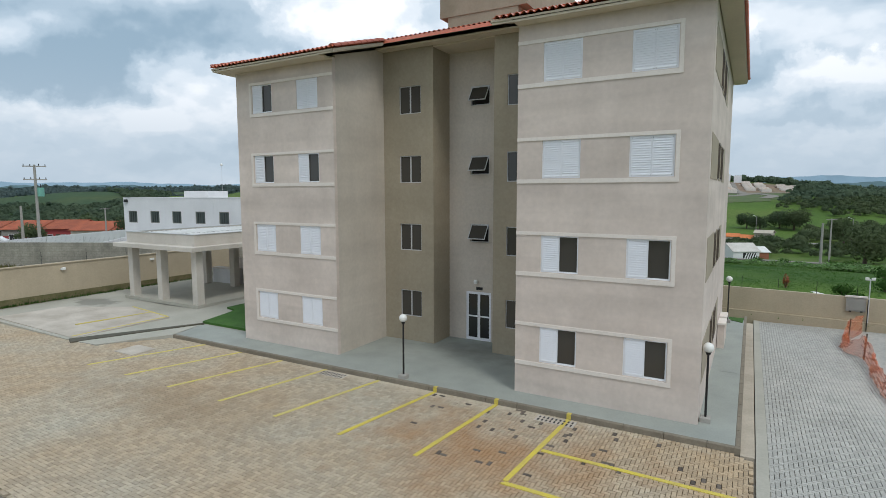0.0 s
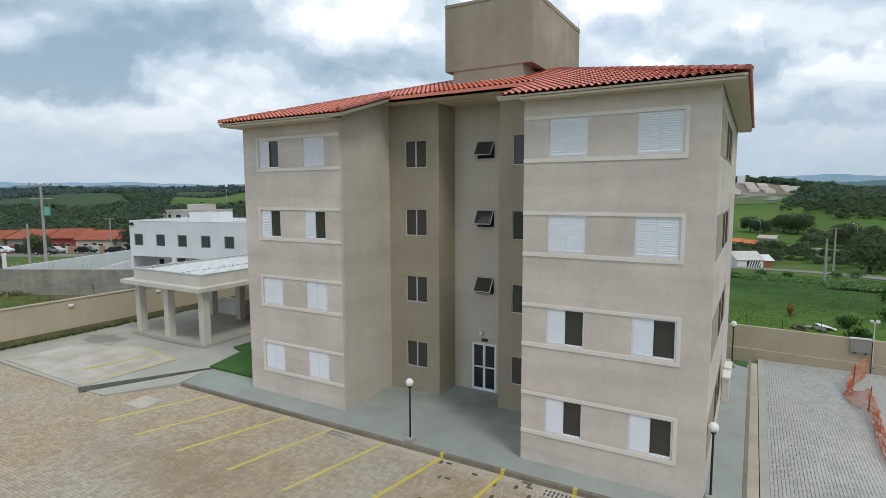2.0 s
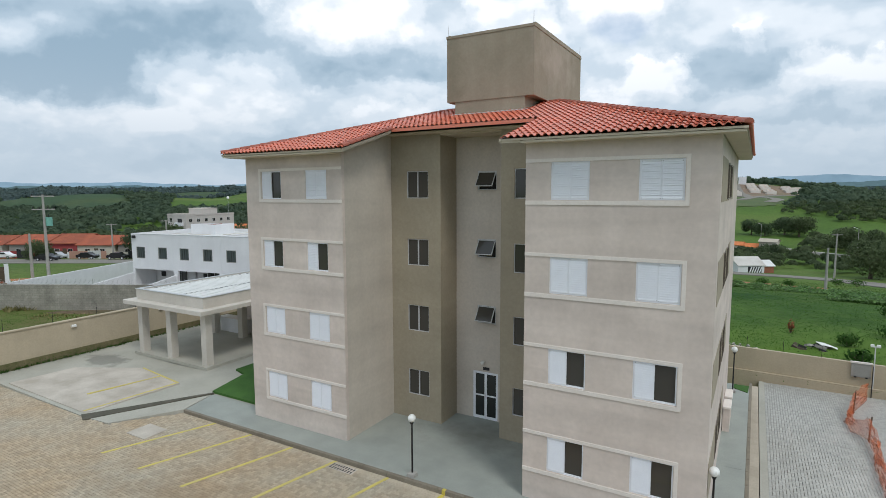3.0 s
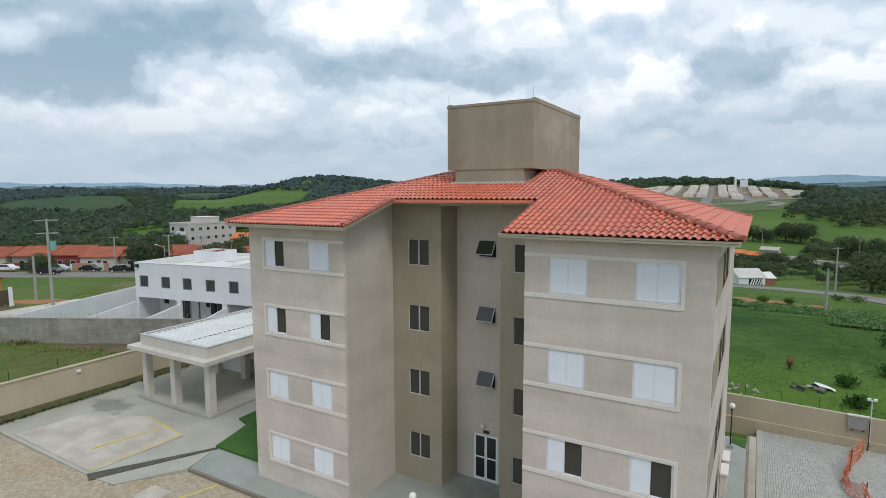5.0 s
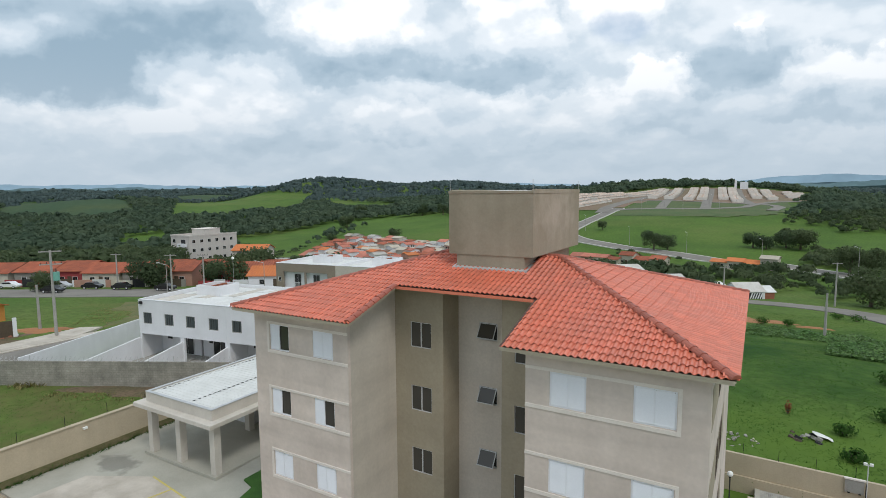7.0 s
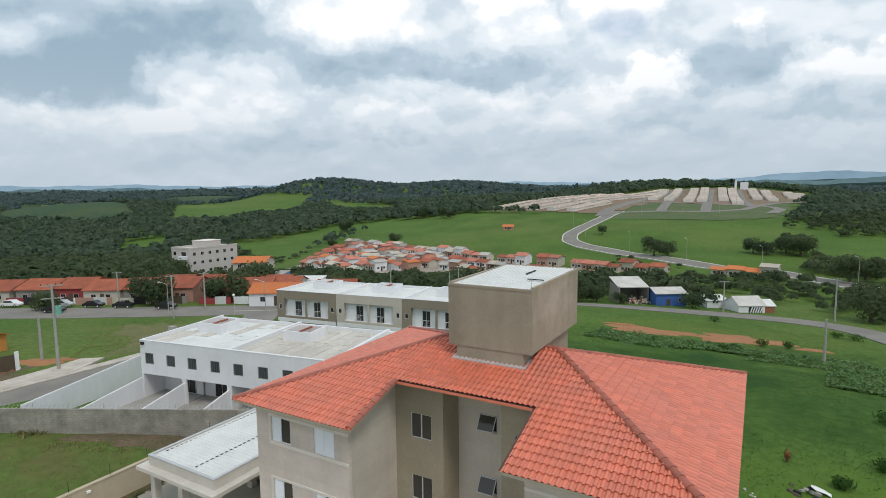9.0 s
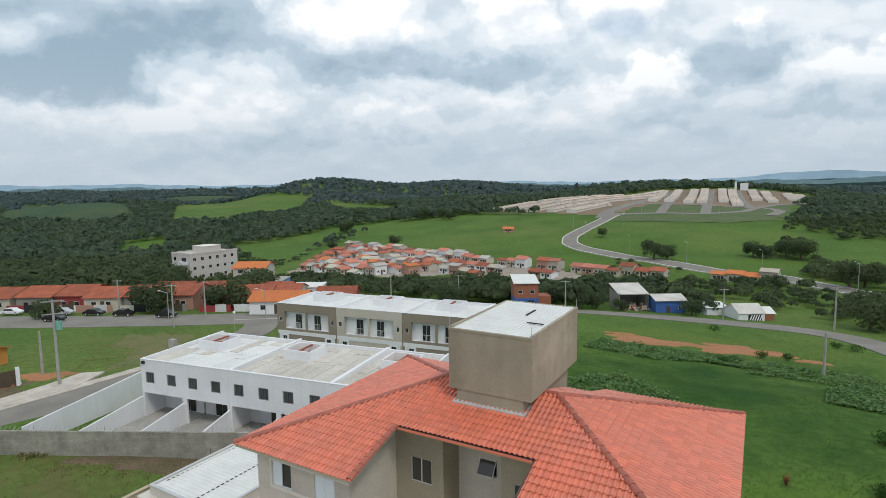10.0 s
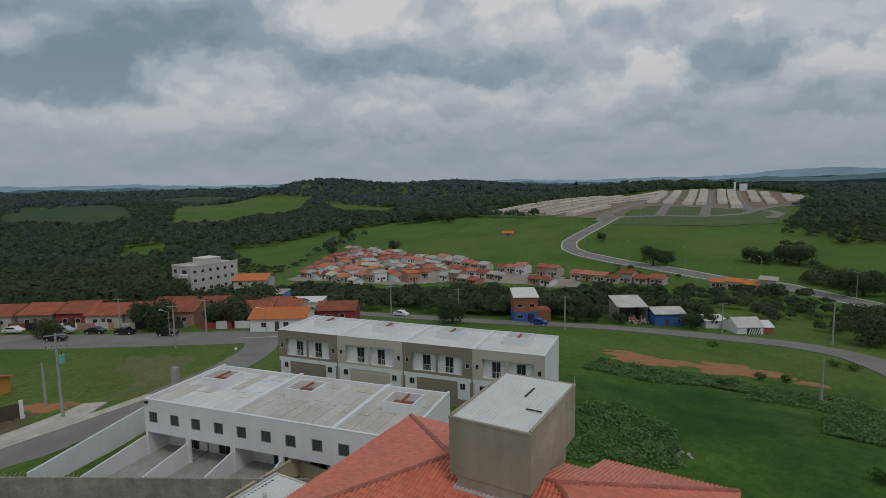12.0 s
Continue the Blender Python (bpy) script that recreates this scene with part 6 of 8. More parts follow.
pane_window(bb, 4.4, 4.4, 1.3, 1.0, -0.02)
part("annex", Build().box(7.0, 11.0, 3.0, 8.0, -1, 3.0), M["brick"], bb)
ru = thing("ruined_shed", "half-open grey shed with collapsed front and rubble", "shed", pose(-28.6, 123.0, -9.3, 0, 0, 30))
rb = Build().box(0, 0.2, 0, 8, -1, 4.6)
rb.box(7.2, 7.4, 0, 8, -1, 4.3).box(0.2, 7.2, 7.8, 8, -1, 5.0)
part("wall", rb, M["greyr"], ru)
part("roof", Build().prism([(-0.2, 0.2), (7.6, 0.2), (7.6, 8.2), (-0.2, 8.2)], [4.3, 4.3, 5.8, 5.8], [4.45, 4.45, 5.95, 5.95]), M["wroof"], ru)
rk = np.random.default_rng(3)
rub = Build()
for i in range(70):
    sx, sy, sz = rk.uniform(0.2, 0.7, 3)
    m3 = Matrix.Translation((rk.uniform(0.5, 7), rk.uniform(-2.5, 4), rk.uniform(0, 1.6))) @ Euler(tuple(rk.uniform(0, 3, 3))).to_matrix().to_4x4()
    rub.box(-sx / 2, sx / 2, -sy / 2, sy / 2, -sz / 2, sz / 2, i % 3, m3)
tagged(part("rubble", rub, (M["brick"], M["slab"], M["greyr"]), ru), kind="stuff")
gable_house(pose(-19.9, 123.6, -9.3, 0, 0, 30), 7.2, 7.5, 3.5, 0.9, M["blue"], M["wroof"], "blue shed with a grey fibre cement roof", "", windows=((0.75, 1.4, 0.8, 0.8),), door=0.35)
bn = thing("white_barn", "white gabled workshop with a black and white striped gate", "barn", pose(-2.2, 123.2, -8.9, 0, 0, 30) @ Matrix.Scale(0.70, 4))
prof = [(0, -1.5), (9, -1.5), (9, 2.7), (4.5, 5.0), (0, 2.7)]
part("wall", Build().solid([(0, y, z) for y, z in prof] + [(8.5, y, z) for y, z in prof], [(0, 1, 2, 3, 4), (9, 8, 7, 6, 5)] + [(i, 5 + i, 5 + (i + 1) % 5, (i + 1) % 5) for i in range(5)]), M["white"], bn)
part("roof", gable_roof(Build(), 0, 8.5, 0, 9, 2.7, 2.3, 0.3), M["wroof"], bn, "stained pale sheet metal roof")
gt = part("gate", Build().box(3.2, 7.6, -0.08, -0.004, -0.2, 2.3), M["gap"], bn, "black gate with white diagonal stripes")
for i in range(5):
    x = 3.4 + i * 0.8
    part("stripe", Build().solid([(x, -0.09, -0.1), (x + 0.4, -0.09, -0.1), (x + 1.2, -0.09, 2.2), (x + 0.8, -0.09, 2.2), (x, -0.085, -0.1), (x + 0.4, -0.085, -0.1), (x + 1.2, -0.085, 2.2), (x + 0.8, -0.085, 2.2)],
                                 ((0, 1, 2, 3), (7, 6, 5, 4), (0, 4, 5, 1), (2, 6, 7, 3), (1, 5, 6, 2), (3, 7, 4, 0))), M["white"], gt)
part("annex", Build().box(8.5, 12.2, 1, 8, -1.5, 2.3), M["brick"], bn)
part("annex_roof", gable_roof(Build(), 8.6, 12.4, 1, 8, 2.3, 1.5, 0.3), M["sheet"], bn)
sd2 = thing("small_shed", "small white lean-to shed beside the road", "shed", pose(-9.0, 127.2, -9.3, 0, 0, 30))
part("wall", Build().box(0, 5, 0, 4, -1, 2.1), M["white"], sd2)
part("roof", Build().prism([(-0.3, -0.3), (5.3, -0.3), (5.3, 4.3), (-0.3, 4.3)], [2.1, 2.1, 2.7, 2.7], [2.2, 2.2, 2.8, 2.8]), M["sheet"], sd2)

def inside(px, py, poly):
    hit = np.zeros(px.shape, bool)
    for (xa, ya), (xb, yb) in zip(poly, poly[1:] + poly[:1]):
        cross = ((ya > py) != (yb > py)) & (px < (xb - xa) * (py - ya) / ((yb - ya) or 1e-9) + xa)
        hit ^= cross
    return hit


# ---- the village in the valley ----
rv = random.Random(11)


def village_house(x, y, turn, w, roof, wall, label):
    return gable_house(pose(x, y, float(land(x, y)) + 0.1, 0, 0, turn), w, rv.uniform(5.2, 6.6), rv.choice((2.4, 2.6, 2.8, 3.0, 4.2)), rv.uniform(0.7, 1.2), wall, roof, label, "village houses", windows=((0.15, 1.0, 1.1, 1.0), (0.65, 1.0, 1.1, 1.0)), ribs=False)


M["street"] = surface("village_street", (0.36, 0.31, 0.26), (0.27, 0.23, 0.19), 0.95, 0.12, 2.0, 0.9, 0.15, 0.15)
M["grout"] = surface("grey_flat_roof", (0.42, 0.40, 0.36), (0.32, 0.30, 0.27), 0.9, 0.2, 4, 0.9, 0.15, 0.15, rand=0.2)


def land_sheet(name, poly, step, lift, mat, label):
    """A sheet over part of the land, with a stepped rim."""
    xs, ys = [p[0] for p in poly], [p[1] for p in poly]
    GX, GY = np.meshgrid(np.arange(min(xs), max(xs), step), np.arange(min(ys), max(ys), step), indexing="ij")
    keep = inside(GX + step / 2, GY + step / 2, poly)
    b = Build()
    for x, y in zip(GX[keep], GY[keep]):
        b.face([(px, py, float(land(px, py)) + lift) for px, py in ((x, y), (x + step, y), (x + step, y + step), (x, y + step))])
    return struct(name, b, mat, label, "ground", smooth=True)


land_sheet("village_ground", [(-194, 170), (-206, 200), (-230, 252), (-224, 256), (-146, 233), (-118, 224), (-64, 212), (-62, 198), (-110, 200), (-134, 178)], 3.0, 0.10, M["street"], "pale streets and yards between the village houses")
M["rosetile"] = surface("rose_clay_tiles", (0.50, 0.19, 0.13), (0.40, 0.14, 0.095), 0.85, 0.5, 4, 0.9, 0.18, 0.2, rand=0.2)
ROOFS = ((M["redtile"], "red"), (M["orangetile"], "orange"), (M["creamtile"], "cream"), (M["grout"], "grey"), (M["rosetile"], "rose-red"))
# terraces climbing the slope: rows run level, back to back in pairs with streets between
for r, (s0, s1, back) in enumerate(((0, 80, 0), (0, 84, 12), (-5, 84, 27), (-6, 80, 39), (-5, 74, 54), (-4, 60, 66), (-3, 42, 80))):
    p = s0
    while p < s1:
        w = rv.uniform(4.6, 6.6)
        if rv.random() > 0.10:
            x, y = -226 + 0.965 * p + 0.42 * back, 251 - 0.263 * p - 0.90 * back
            roof, tint = ROOFS[rv.choice((0, 0, 4, 4, 4, 4, 2, 2, 3, 3, 1))]
            village_house(x, y + rv.uniform(-1.2, 1.2), rv.choice((-15, -15, 12, 72)) + rv.uniform(-5, 5), w, roof, rv.choice((M["white"], M["cream"], M["white"], M["cream"], M["pink"])), tint + "-roofed small house in the valley village")
        p += w + rv.choice((0.1, 0.1, 0.3, 1.2))
# the long double row on the valley floor
for r, (s0, s1) in enumerate(((0, 104), (4, 78), (10, 50))):
    p = s0
    while p < s1:
        w = rv.uniform(4.8, 6.0)
        if rv.random() > 0.05 + 0.08 * r:
            x, y = -150 + 0.978 * p - 3 * r, 229 - 0.205 * p - 13.5 * r
            roof, tint = ROOFS[rv.choice((0, 0, 0, 4, 4, 4, 4, 2, 3))]
            village_house(x, y + rv.uniform(-0.6, 0.6), -12, w, roof, rv.choice((M["cream"], M["white"], M["cream"], M["pink"])), tint + "-roofed small house in a valley row")
        p += w + rv.choice((0.1, 0.1, 0.1, 0.8))
for i in range(4):
    village_house(-13.5 + i * 5.2, 203.5 - i * 0.9, -11, 5.1, M["orangetile"] if i < 3 else M["creamtile"], M["cream"], "orange-roofed house in a short terrace below the road" if i < 3 else "cream-roofed end house of the short terrace")
for i in range(3):
    village_house(-47.5 + i * 6.1, 211 - i * 1.4, -14, 5.6, M["redtile"], M["cream"], "red-roofed small house in a valley row")
gable_house(pose(-140.5, 304.5, float(land(-140, 304)), 0, 0, 20), 6.6, 5, 2.4, 1.2, M["pink"], M["orangetile"], "lone farm hut with an orange roof in the pasture", "")

# ---- the new estate on the far rise: long terraces of equal roofs ----
M["estate"] = surface("estate_roofs", (0.60, 0.47, 0.385), (0.50, 0.38, 0.30), 0.85, 0.05, 0.5, 0.9, 0.15, 0.1, rand=0.16)
M["estatewall"] = surface("estate_walls", (0.70, 0.66, 0.61), (0.60, 0.56, 0.50), 0.9, 0.1, 1.0, 0.8, 0.08, 0.05)
M["baresoil"] = surface("bare_red_earth", (0.23, 0.15, 0.105), (0.16, 0.135, 0.075), 0.95, 0.03, 0.5, 0.9, 0.2, 0.2)
M["lots"] = surface("rough_lots", (0.060, 0.105, 0.028), (0.105, 0.118, 0.045), 0.95, 0.06, 0.6, 0.8, 0.2, 0.2)
HOUSE = 7.2


def terrace(x, y, way, length, w):
    """A row of small equal houses from (x, y) along way, each stepped a little to follow the slope, with party walls above the roofs."""
    t2 = thing("row_terrace", "pale row of small terraced houses with one even tiled roof", "terrace", None, "estate terraces")
    dx, dy = way[0] / math.hypot(*way), way[1] / math.hypot(*way)
    wb3, rb3, pb3 = Build(), Build(), Build()
    for k in range(max(2, int(length / HOUSE))):
        a0, a1 = k * HOUSE, (k + 1) * HOUSE
        c = [(x + dx * a + dy * q, y + dy * a - dx * q) for a, q in ((a0, 0), (a0, w), (a1, w), (a1, 0))]
        z = float(land((c[0][0] + c[2][0]) / 2, (c[0][1] + c[2][1]) / 2))
        wb3.prism(c[::-1], z - 3, z + 2.2)
        ridge = [(x + dx * a + dy * w / 2, y + dy * a - dx * w / 2, z + 3.1) for a in (a0, a1)]
        eave = [(x + dx * a + dy * q, y + dy * a - dx * q, z + 2.12) for a, q in ((a0, -0.4), (a0, w + 0.4), (a1, w + 0.4), (a1, -0.4))]
        rb3.solid(eave + ridge, ((0, 4, 5, 3), (4, 1, 2, 5), (0, 1, 4), (2, 3, 5), (3, 2, 1, 0)))
        pw = [(x + dx * a + dy * q, y + dy * a - dx * q) for a, q in ((a0 - 0.12, -0.3), (a0 - 0.12, w + 0.3), (a0 + 0.12, w + 0.3), (a0 + 0.12, -0.3))]
        pb3.prism(pw, z - 1, z + 2.85)
    tagged(part("wall", wb3, M["estatewall"], t2), kind="stuff")
    tagged(part("roof", rb3, M["estate"], t2), kind="stuff")
    tagged(part("party_wall", pb3, M["estatewall"], t2, "white party walls between the houses"), kind="stuff")


land_sheet("estate_ground", [(-206, 412), (-160, 540), (-112, 662), (-60, 676), (6, 680), (40, 660), (44, 575), (18, 530), (-4, 460), (-40, 470), (-78, 470), (-92, 384), (-120, 388), (-150, 398)], 6.0, 0.25, M["baresoil"], "bare brown earth and tracks of the new estate")
land_sheet("estate_lots", [(-82, 352), (-84, 470), (-4, 458), (18, 528), (24, 480), (12, 372), (-20, 352)], 5.0, 0.2, M["lots"], "rough levelled building lots below the estate")
# rows west of the main street
for i in range(6):
    x, y = -199.5 + i * 18.0, 418 - i * 5.4
    p, n = 0.0, 0
    while p < 250 - i * 6:
        ex, ey = x + 0.26 * (p + 58), y + 0.966 * (p + 58)
        if ex + 12 > -99 + (ey - 386) * 0.075 or ey > 655:
            break
        terrace(x + 0.26 * p, y + 0.966 * p, (0.26, 0.966), 58, 6.8)
        p += 66
# columns east of it
for x, y0, y1 in ((-86, 503, 651), (-72, 500, 655), (-55.0, 488, 659), (-45.0, 494, 664), (-30.0, 522, 663), (-17.5, 473, 664), (-4.5, 565, 662), (7.8, 551, 660), (24.2, 592, 648), (33.5, 586, 640)):
    half = (y1 - y0 - 10) / 2
    terrace(x, y0, (-0.065, 1), half, 7.4)
    terrace(x - 0.065 * (half + 10), y0 + half + 10, (-0.065, 1), half, 7.4)
for line, w in (([(-94, 368), (-98, 400), (-92, 480), (-88, 560), (-80, 656)], 9), ([(-60, 400), (-66, 480), (-76, 660)], 7), ([(-31, 398), (-37, 500), (-46, 660)], 7), ([(-4, 452), (-12, 540), (-20, 662)], 7),
                ([(-94, 384), (-60, 398), (-31, 398), (-8, 420), (-2, 452), (14, 520), (38, 560)], 6), ([(-96, 468), (-60, 476), (-20, 462), (0, 462)], 5), ([(8, 398), (14, 430), (10, 452), (0, 462)], 7)):
    strip("estate_street", line, w, M["asphalt"], 0.45, "pale asphalt street of the new estate")
wb = thing("white_hall", "white block building with a slim tank tower on the skyline", "building", pose(-18.0, 668, float(land(-18, 668))))
part("wall", Build().box(0, 7.5, 0, 9, -4, 8.0), M["white"], wb)
part("tower", Build().box(-5.6, -3.4, 0, 2.2, -4, 9.8), M["white"], wb)


# ---- cars ----
def car(x, y, turn, paint, label):
    c = thing("car", label, "car", pose(x, y, float(site_land(x, y)) + 0.16, 0, 0, turn), "parked cars")
    side = [(-2.0, 0.35), (-2.05, 0.75), (-1.9, 0.92), (-1.45, 0.98), (-0.95, 1.42), (0.55, 1.45), (1.15, 0.98), (1.9, 0.82), (2.05, 0.6), (2.0, 0.32)]
    n = len(side)
    b = Build()
    pts = [(px, -0.82, pz) for px, pz in side] + [(px, 0.82, pz) for px, pz in side]
    b.solid(pts, [tuple(range(n)), tuple(range(2 * n - 1, n - 1, -1))] + [(i, n + i, n + (i + 1) % n, (i + 1) % n) for i in range(n)])
    part("body", b, paint, c)
    gl = [(-1.32, 0.99), (-0.92, 1.36), (0.52, 1.38), (1.0, 0.99)]
    gb = Build()
    for s in (-0.826, 0.82):
        gb.solid([(px, s, pz) for px, pz in gl] + [(px, s + 0.006, pz) for px, pz in gl], ((0, 1, 2, 3), (7, 6, 5, 4), (0, 4, 5, 1), (1, 5, 6, 2), (2, 6, 7, 3), (3, 7, 4, 0)))
    part("side_glass", gb, M["glass"], c)
    for px in (-1.3, 1.3):
        for s in (-0.84, 0.66):
            wh = part("wheel", Build().tube((px, s, 0.31), (px, s + 0.18, 0.31), 0.31, 0.31, 14), M["blackiron"], c)
            part("rim", Build().tube((px, s - 0.005, 0.31), (px, s + 0.185, 0.31), 0.18, 0.18, 10), M["alu"], wh)
    return c


def paint(name, col):
    m = surface(name, col, tuple(c * 0.9 for c in col), 0.25, 1, 20, 0.3, 0.02, 0.0, spec=0.6)
    return m


PW, PS, PB, PU = paint("white_car_paint", (0.75, 0.75, 0.75)), paint("silver_car_paint", (0.45, 0.46, 0.47)), paint("black_car_paint", (0.015, 0.015, 0.017)), paint("blue_car_paint", (0.02, 0.06, 0.30))

for x, y, mt, nm in ((-140.0, 38.6, PW, "white"), (-129.4, 43.8, PS, "silver"), (-122.4, 46.6, PB, "black"), (-115.7, 49.2, PB, "dark grey"), (-105.9, 52.6, PB, "black"), (-121.6, 38.6, PB, "dark")):
    car(x, y, 30, mt, nm + " hatchback parked at the street's edge")
car(-80.0, 101.4, 3, PW, "white hatchback on the crossing road")
car(-43.0, 105.0, 8, PU, "blue hatchback before the brick house")


# ---- utility poles ----
def utility_pole(x, y, h, arms=1, trafo=False, turn=30):
    z = float(site_land(x, y))
    p = thing("utility_pole", "grey concrete utility pole with crossarm" + (" and green transformer" if trafo else ""), "utility pole", pose(x, y, z - 0.3, 0, 0, turn), "utility poles")
    part("shaft", Build().tube((0, 0, 0), (0, 0, h), 0.19, 0.12, 8), M["wood_pole"], p)
    for k in range(arms):
        zz = h - 0.25 - 1.5 * k
        part("crossarm", Build().box(-1.1, 1.1, -0.06, 0.06, zz, zz + 0.12), M["wood_pole"], p)
        for q in (-1.0, -0.4, 0.4, 1.0):
            part("insulator", Build().tube((q, 0, zz + 0.12), (q, 0, zz + 0.34), 0.05, 0.03, 6), M["gap"], p)
    if trafo:
        part("transformer", Build().tube((0.45, -0.1, h - 3.6), (0.45, -0.1, h - 2.6), 0.33, 0.33, 12), M["teal"], p, "pale green transformer drum")
        part("bushing", Build().tube((0.45, -0.1, h - 2.6), (0.45, -0.1, h - 2.2), 0.06, 0.04, 6), M["gap"], p)


def street_light(x, y, h, turn):
    z = float(site_land(x, y))
    p = thing("street_lamp", "slim grey street lamp post with a single arm", "street lamp", pose(x, y, z - 0.2, 0, 0, turn), "street lamps")
    part("post", Build().tube((0, 0, 0), (0, 0, h), 0.09, 0.06, 8), M["wood_pole"], p)
    part("arm", Build().tube((0, 0, h - 0.1), (1.6, 0, h + 0.3), 0.035, 0.03, 6), M["alu"], p)
    part("lamp_head", Build().box(1.5, 2.1, -0.1, 0.1, h + 0.24, h + 0.36), M["globe"], p)


M["teal"] = surface("green_transformer_paint", (0.18, 0.42, 0.34), (0.14, 0.34, 0.28), 0.6, 1.5, 12)
utility_pole(-70.2, 16.0, 10.6, 2, True, 60)
utility_pole(-93.5, 46.0, 8.5, 1)
utility_pole(-99.3, 57.0, 8.0, 1)
utility_pole(-118.5, 49.8, 8.0, 1)
utility_pole(9.2, 71.5, 6.2, 0)
utility_pole(-35.6, 101.3, 8.0, 1)
utility_pole(-5.2, 120.6, 7.5, 1)
utility_pole(15.4, 121.5, 9.5, 1)
utility_pole(26.5, 112.5, 8.5, 1)
utility_pole(-86.5, 106.0, 8.0, 1)
utility_pole(-66.0, 107.5, 8.0, 1)
utility_pole(-76.5, 17.0, 6.0, 0)
street_light(-84.5, 60.0, 6.5, 200)
street_light(-102.0, 50.5, 6.0, 200)
for x, y in ((27.6, 187.2), (2.7, 225), (-25.4, 239.2), (-52.6, 256.2), (-83.2, 289.3), (-97.6, 314)):
    street_light(x, y, 9.0, 120)
for x, y in ((-70, 382), (-58, 404), (-44, 388), (-30, 420), (-22, 392), (-8, 410), (6, 408), (-52, 452), (-34, 456), (-14, 446), (-76, 436), (-84, 410)):
    street_light(x, y, 8.5, 60)
b = Build().chamfer(-0.45, 0.45, -0.35, 0.35, 0, 3.3, 0.05)
gp = tagged(part("gate_pier", b, M["concrete"]), "thick weathered concrete pier beside the street", "pier")
gp.matrix_basis = pose(-68.2, 29.3, -1.6, 0, 0, 20)
# kerbed corner of the crossing road with a white board
b = Build()
corner = [(24.4, 108.5), (31.0, 101.0), (34.0, 108.0), (28.0, 114.5)]
b.prism(corner, -14.0, [float(site_land(x, y)) + 0.34 for x, y in corner])
struct("footway", b, M["slab"], "pale concrete footway at the bend of the road", "pavement")
board = thing("sign_board", "blank white board on two posts at the bend", "sign", pose(27.6, 110.0, float(site_land(27.6, 110)) + 0.3, 0, 0, -30))
part("board", Build().box(-0.9, 0.9, -0.03, 0.03, 0.8, 2.0), M["white"], board)
for q in (-0.7, 0.7):
    part("post", Build().tube((q, 0.06, 0), (q, 0.06, 1.9), 0.04, 0.04, 6), M["wood_pole"], board)
# white arrow on the street crossing
b = Build()
strip("road_marking", [(-90.5, 57.5), (-84.0, 63.0)], 0.35, M["kerbwhite"], 0.125 + 0.02, "worn white line on the street", "road marking")

# ---- vegetation ----
FIELDS = [
    [(22, 330), (40, 322), (70, 335), (62, 262), (38, 232), (24, 250), (19, 290)],
    [(-203.9, 177.1), (-249.8, 250.2), (-259.1, 297), (-286.3, 376), (-251.5, 395.6), (-209.8, 392.2), (-98.5, 380.2), (-95.1, 289.3), (-64.5, 252.8), (-44.9, 244.2), (-75.4, 220.1), (-153.7, 239.2)],
    [(-338.2, 249.3), (-322.9, 278.3), (-323.7, 359), (-282.9, 407.4), (-270.2, 297), (-227.7, 200), (-267.6, 206)],
    [(-1081.1, 721.9), (-665.4, 694.8), (-560.9, 554.5), (-518.4, 431.2), (-441.9, 337.8), (-509.9, 316.5), (-679.9, 439.8)],
    [(-611.9, 643.8), (-397.7, 565.6), (-344.1, 461), (-475, 533.2)],
    [(-365.4, 182.2), (-439.3, 232.4), (-422.3, 260.4), (-364.5, 217.9)],
    [(-798.9, 278.2), (-849.9, 307.2), (-1383.7, 550.3), (-764.9, 422.8), (-611.9, 346.2), (-594.9, 303.8)],
    [(-1274.9, 762.8), (-1614.9, 1060.2), (-1104.9, 975.2), (-934.9, 762.8)],
    [(10.3, 339.4), (34.1, 335.2), (30.7, 305.5), (12, 310.6)],
    [(22.2, 291), (51.1, 263), (49.4, 240), (18.8, 268)],
    [(-87.4, 365), (-84.9, 401.5), (-44.9, 397.2), (1.8, 422.8), (10.3, 385.3), (12, 314), (14.6, 273.2), (21.4, 265.5), (15.7, 222.2), (-8.5, 227.5), (-35.6, 239.2), (-61.1, 252.8), (-74.7, 263), (-87.4, 274.8)],
]
CLEAR = [
    [(-60, 100), (-52, 122), (-40, 118), (-36, 137), (-14, 136), (-8, 128), (-6, 145), (10, 146), (20, 118), (10, 100)],
    [(-199.6, 149), (-254.9, 291), (-152.9, 257), (-34.8, 217.7), (-22.6, 193.9), (-76.7, 183.7), (-107.5, 173.3), (-126.7, 154.3), (-155.9, 140.9)],
    [(-25.8, 224.6), (17.9, 205.2), (16.4, 196), (-26.9, 199.6)],
    [(-212, 405), (-165, 540), (-118, 672), (-60, 684), (8, 688), (46, 668), (50, 575), (22, 520), (30, 440), (14, 360), (-90, 350), (-130, 385)],
    [(-160, 20), (-165.9, 48.4), (-125, 80), (-95, 95), (-75, 92), (-78, 60)],
]


def near_line(px, py, line, width):
    best = np.full(px.shape, 1e9)
    for (xa, ya), (xb, yb) in zip(line, line[1:]):
        L = (xb - xa) ** 2 + (yb - ya) ** 2
        s = np.clip(((px - xa) * (xb - xa) + (py - ya) * (yb - ya)) / L, 0, 1)
        best = np.minimum(best, np.hypot(px - xa - s * (xb - xa), py - ya - s * (yb - ya)))
    return best < width


def uv_of(px, py):
    return (px - 0.8) * AX[0] + (py + 15) * AX[1], (px - 0.8) * AY[0] + (py + 15) * AY[1]


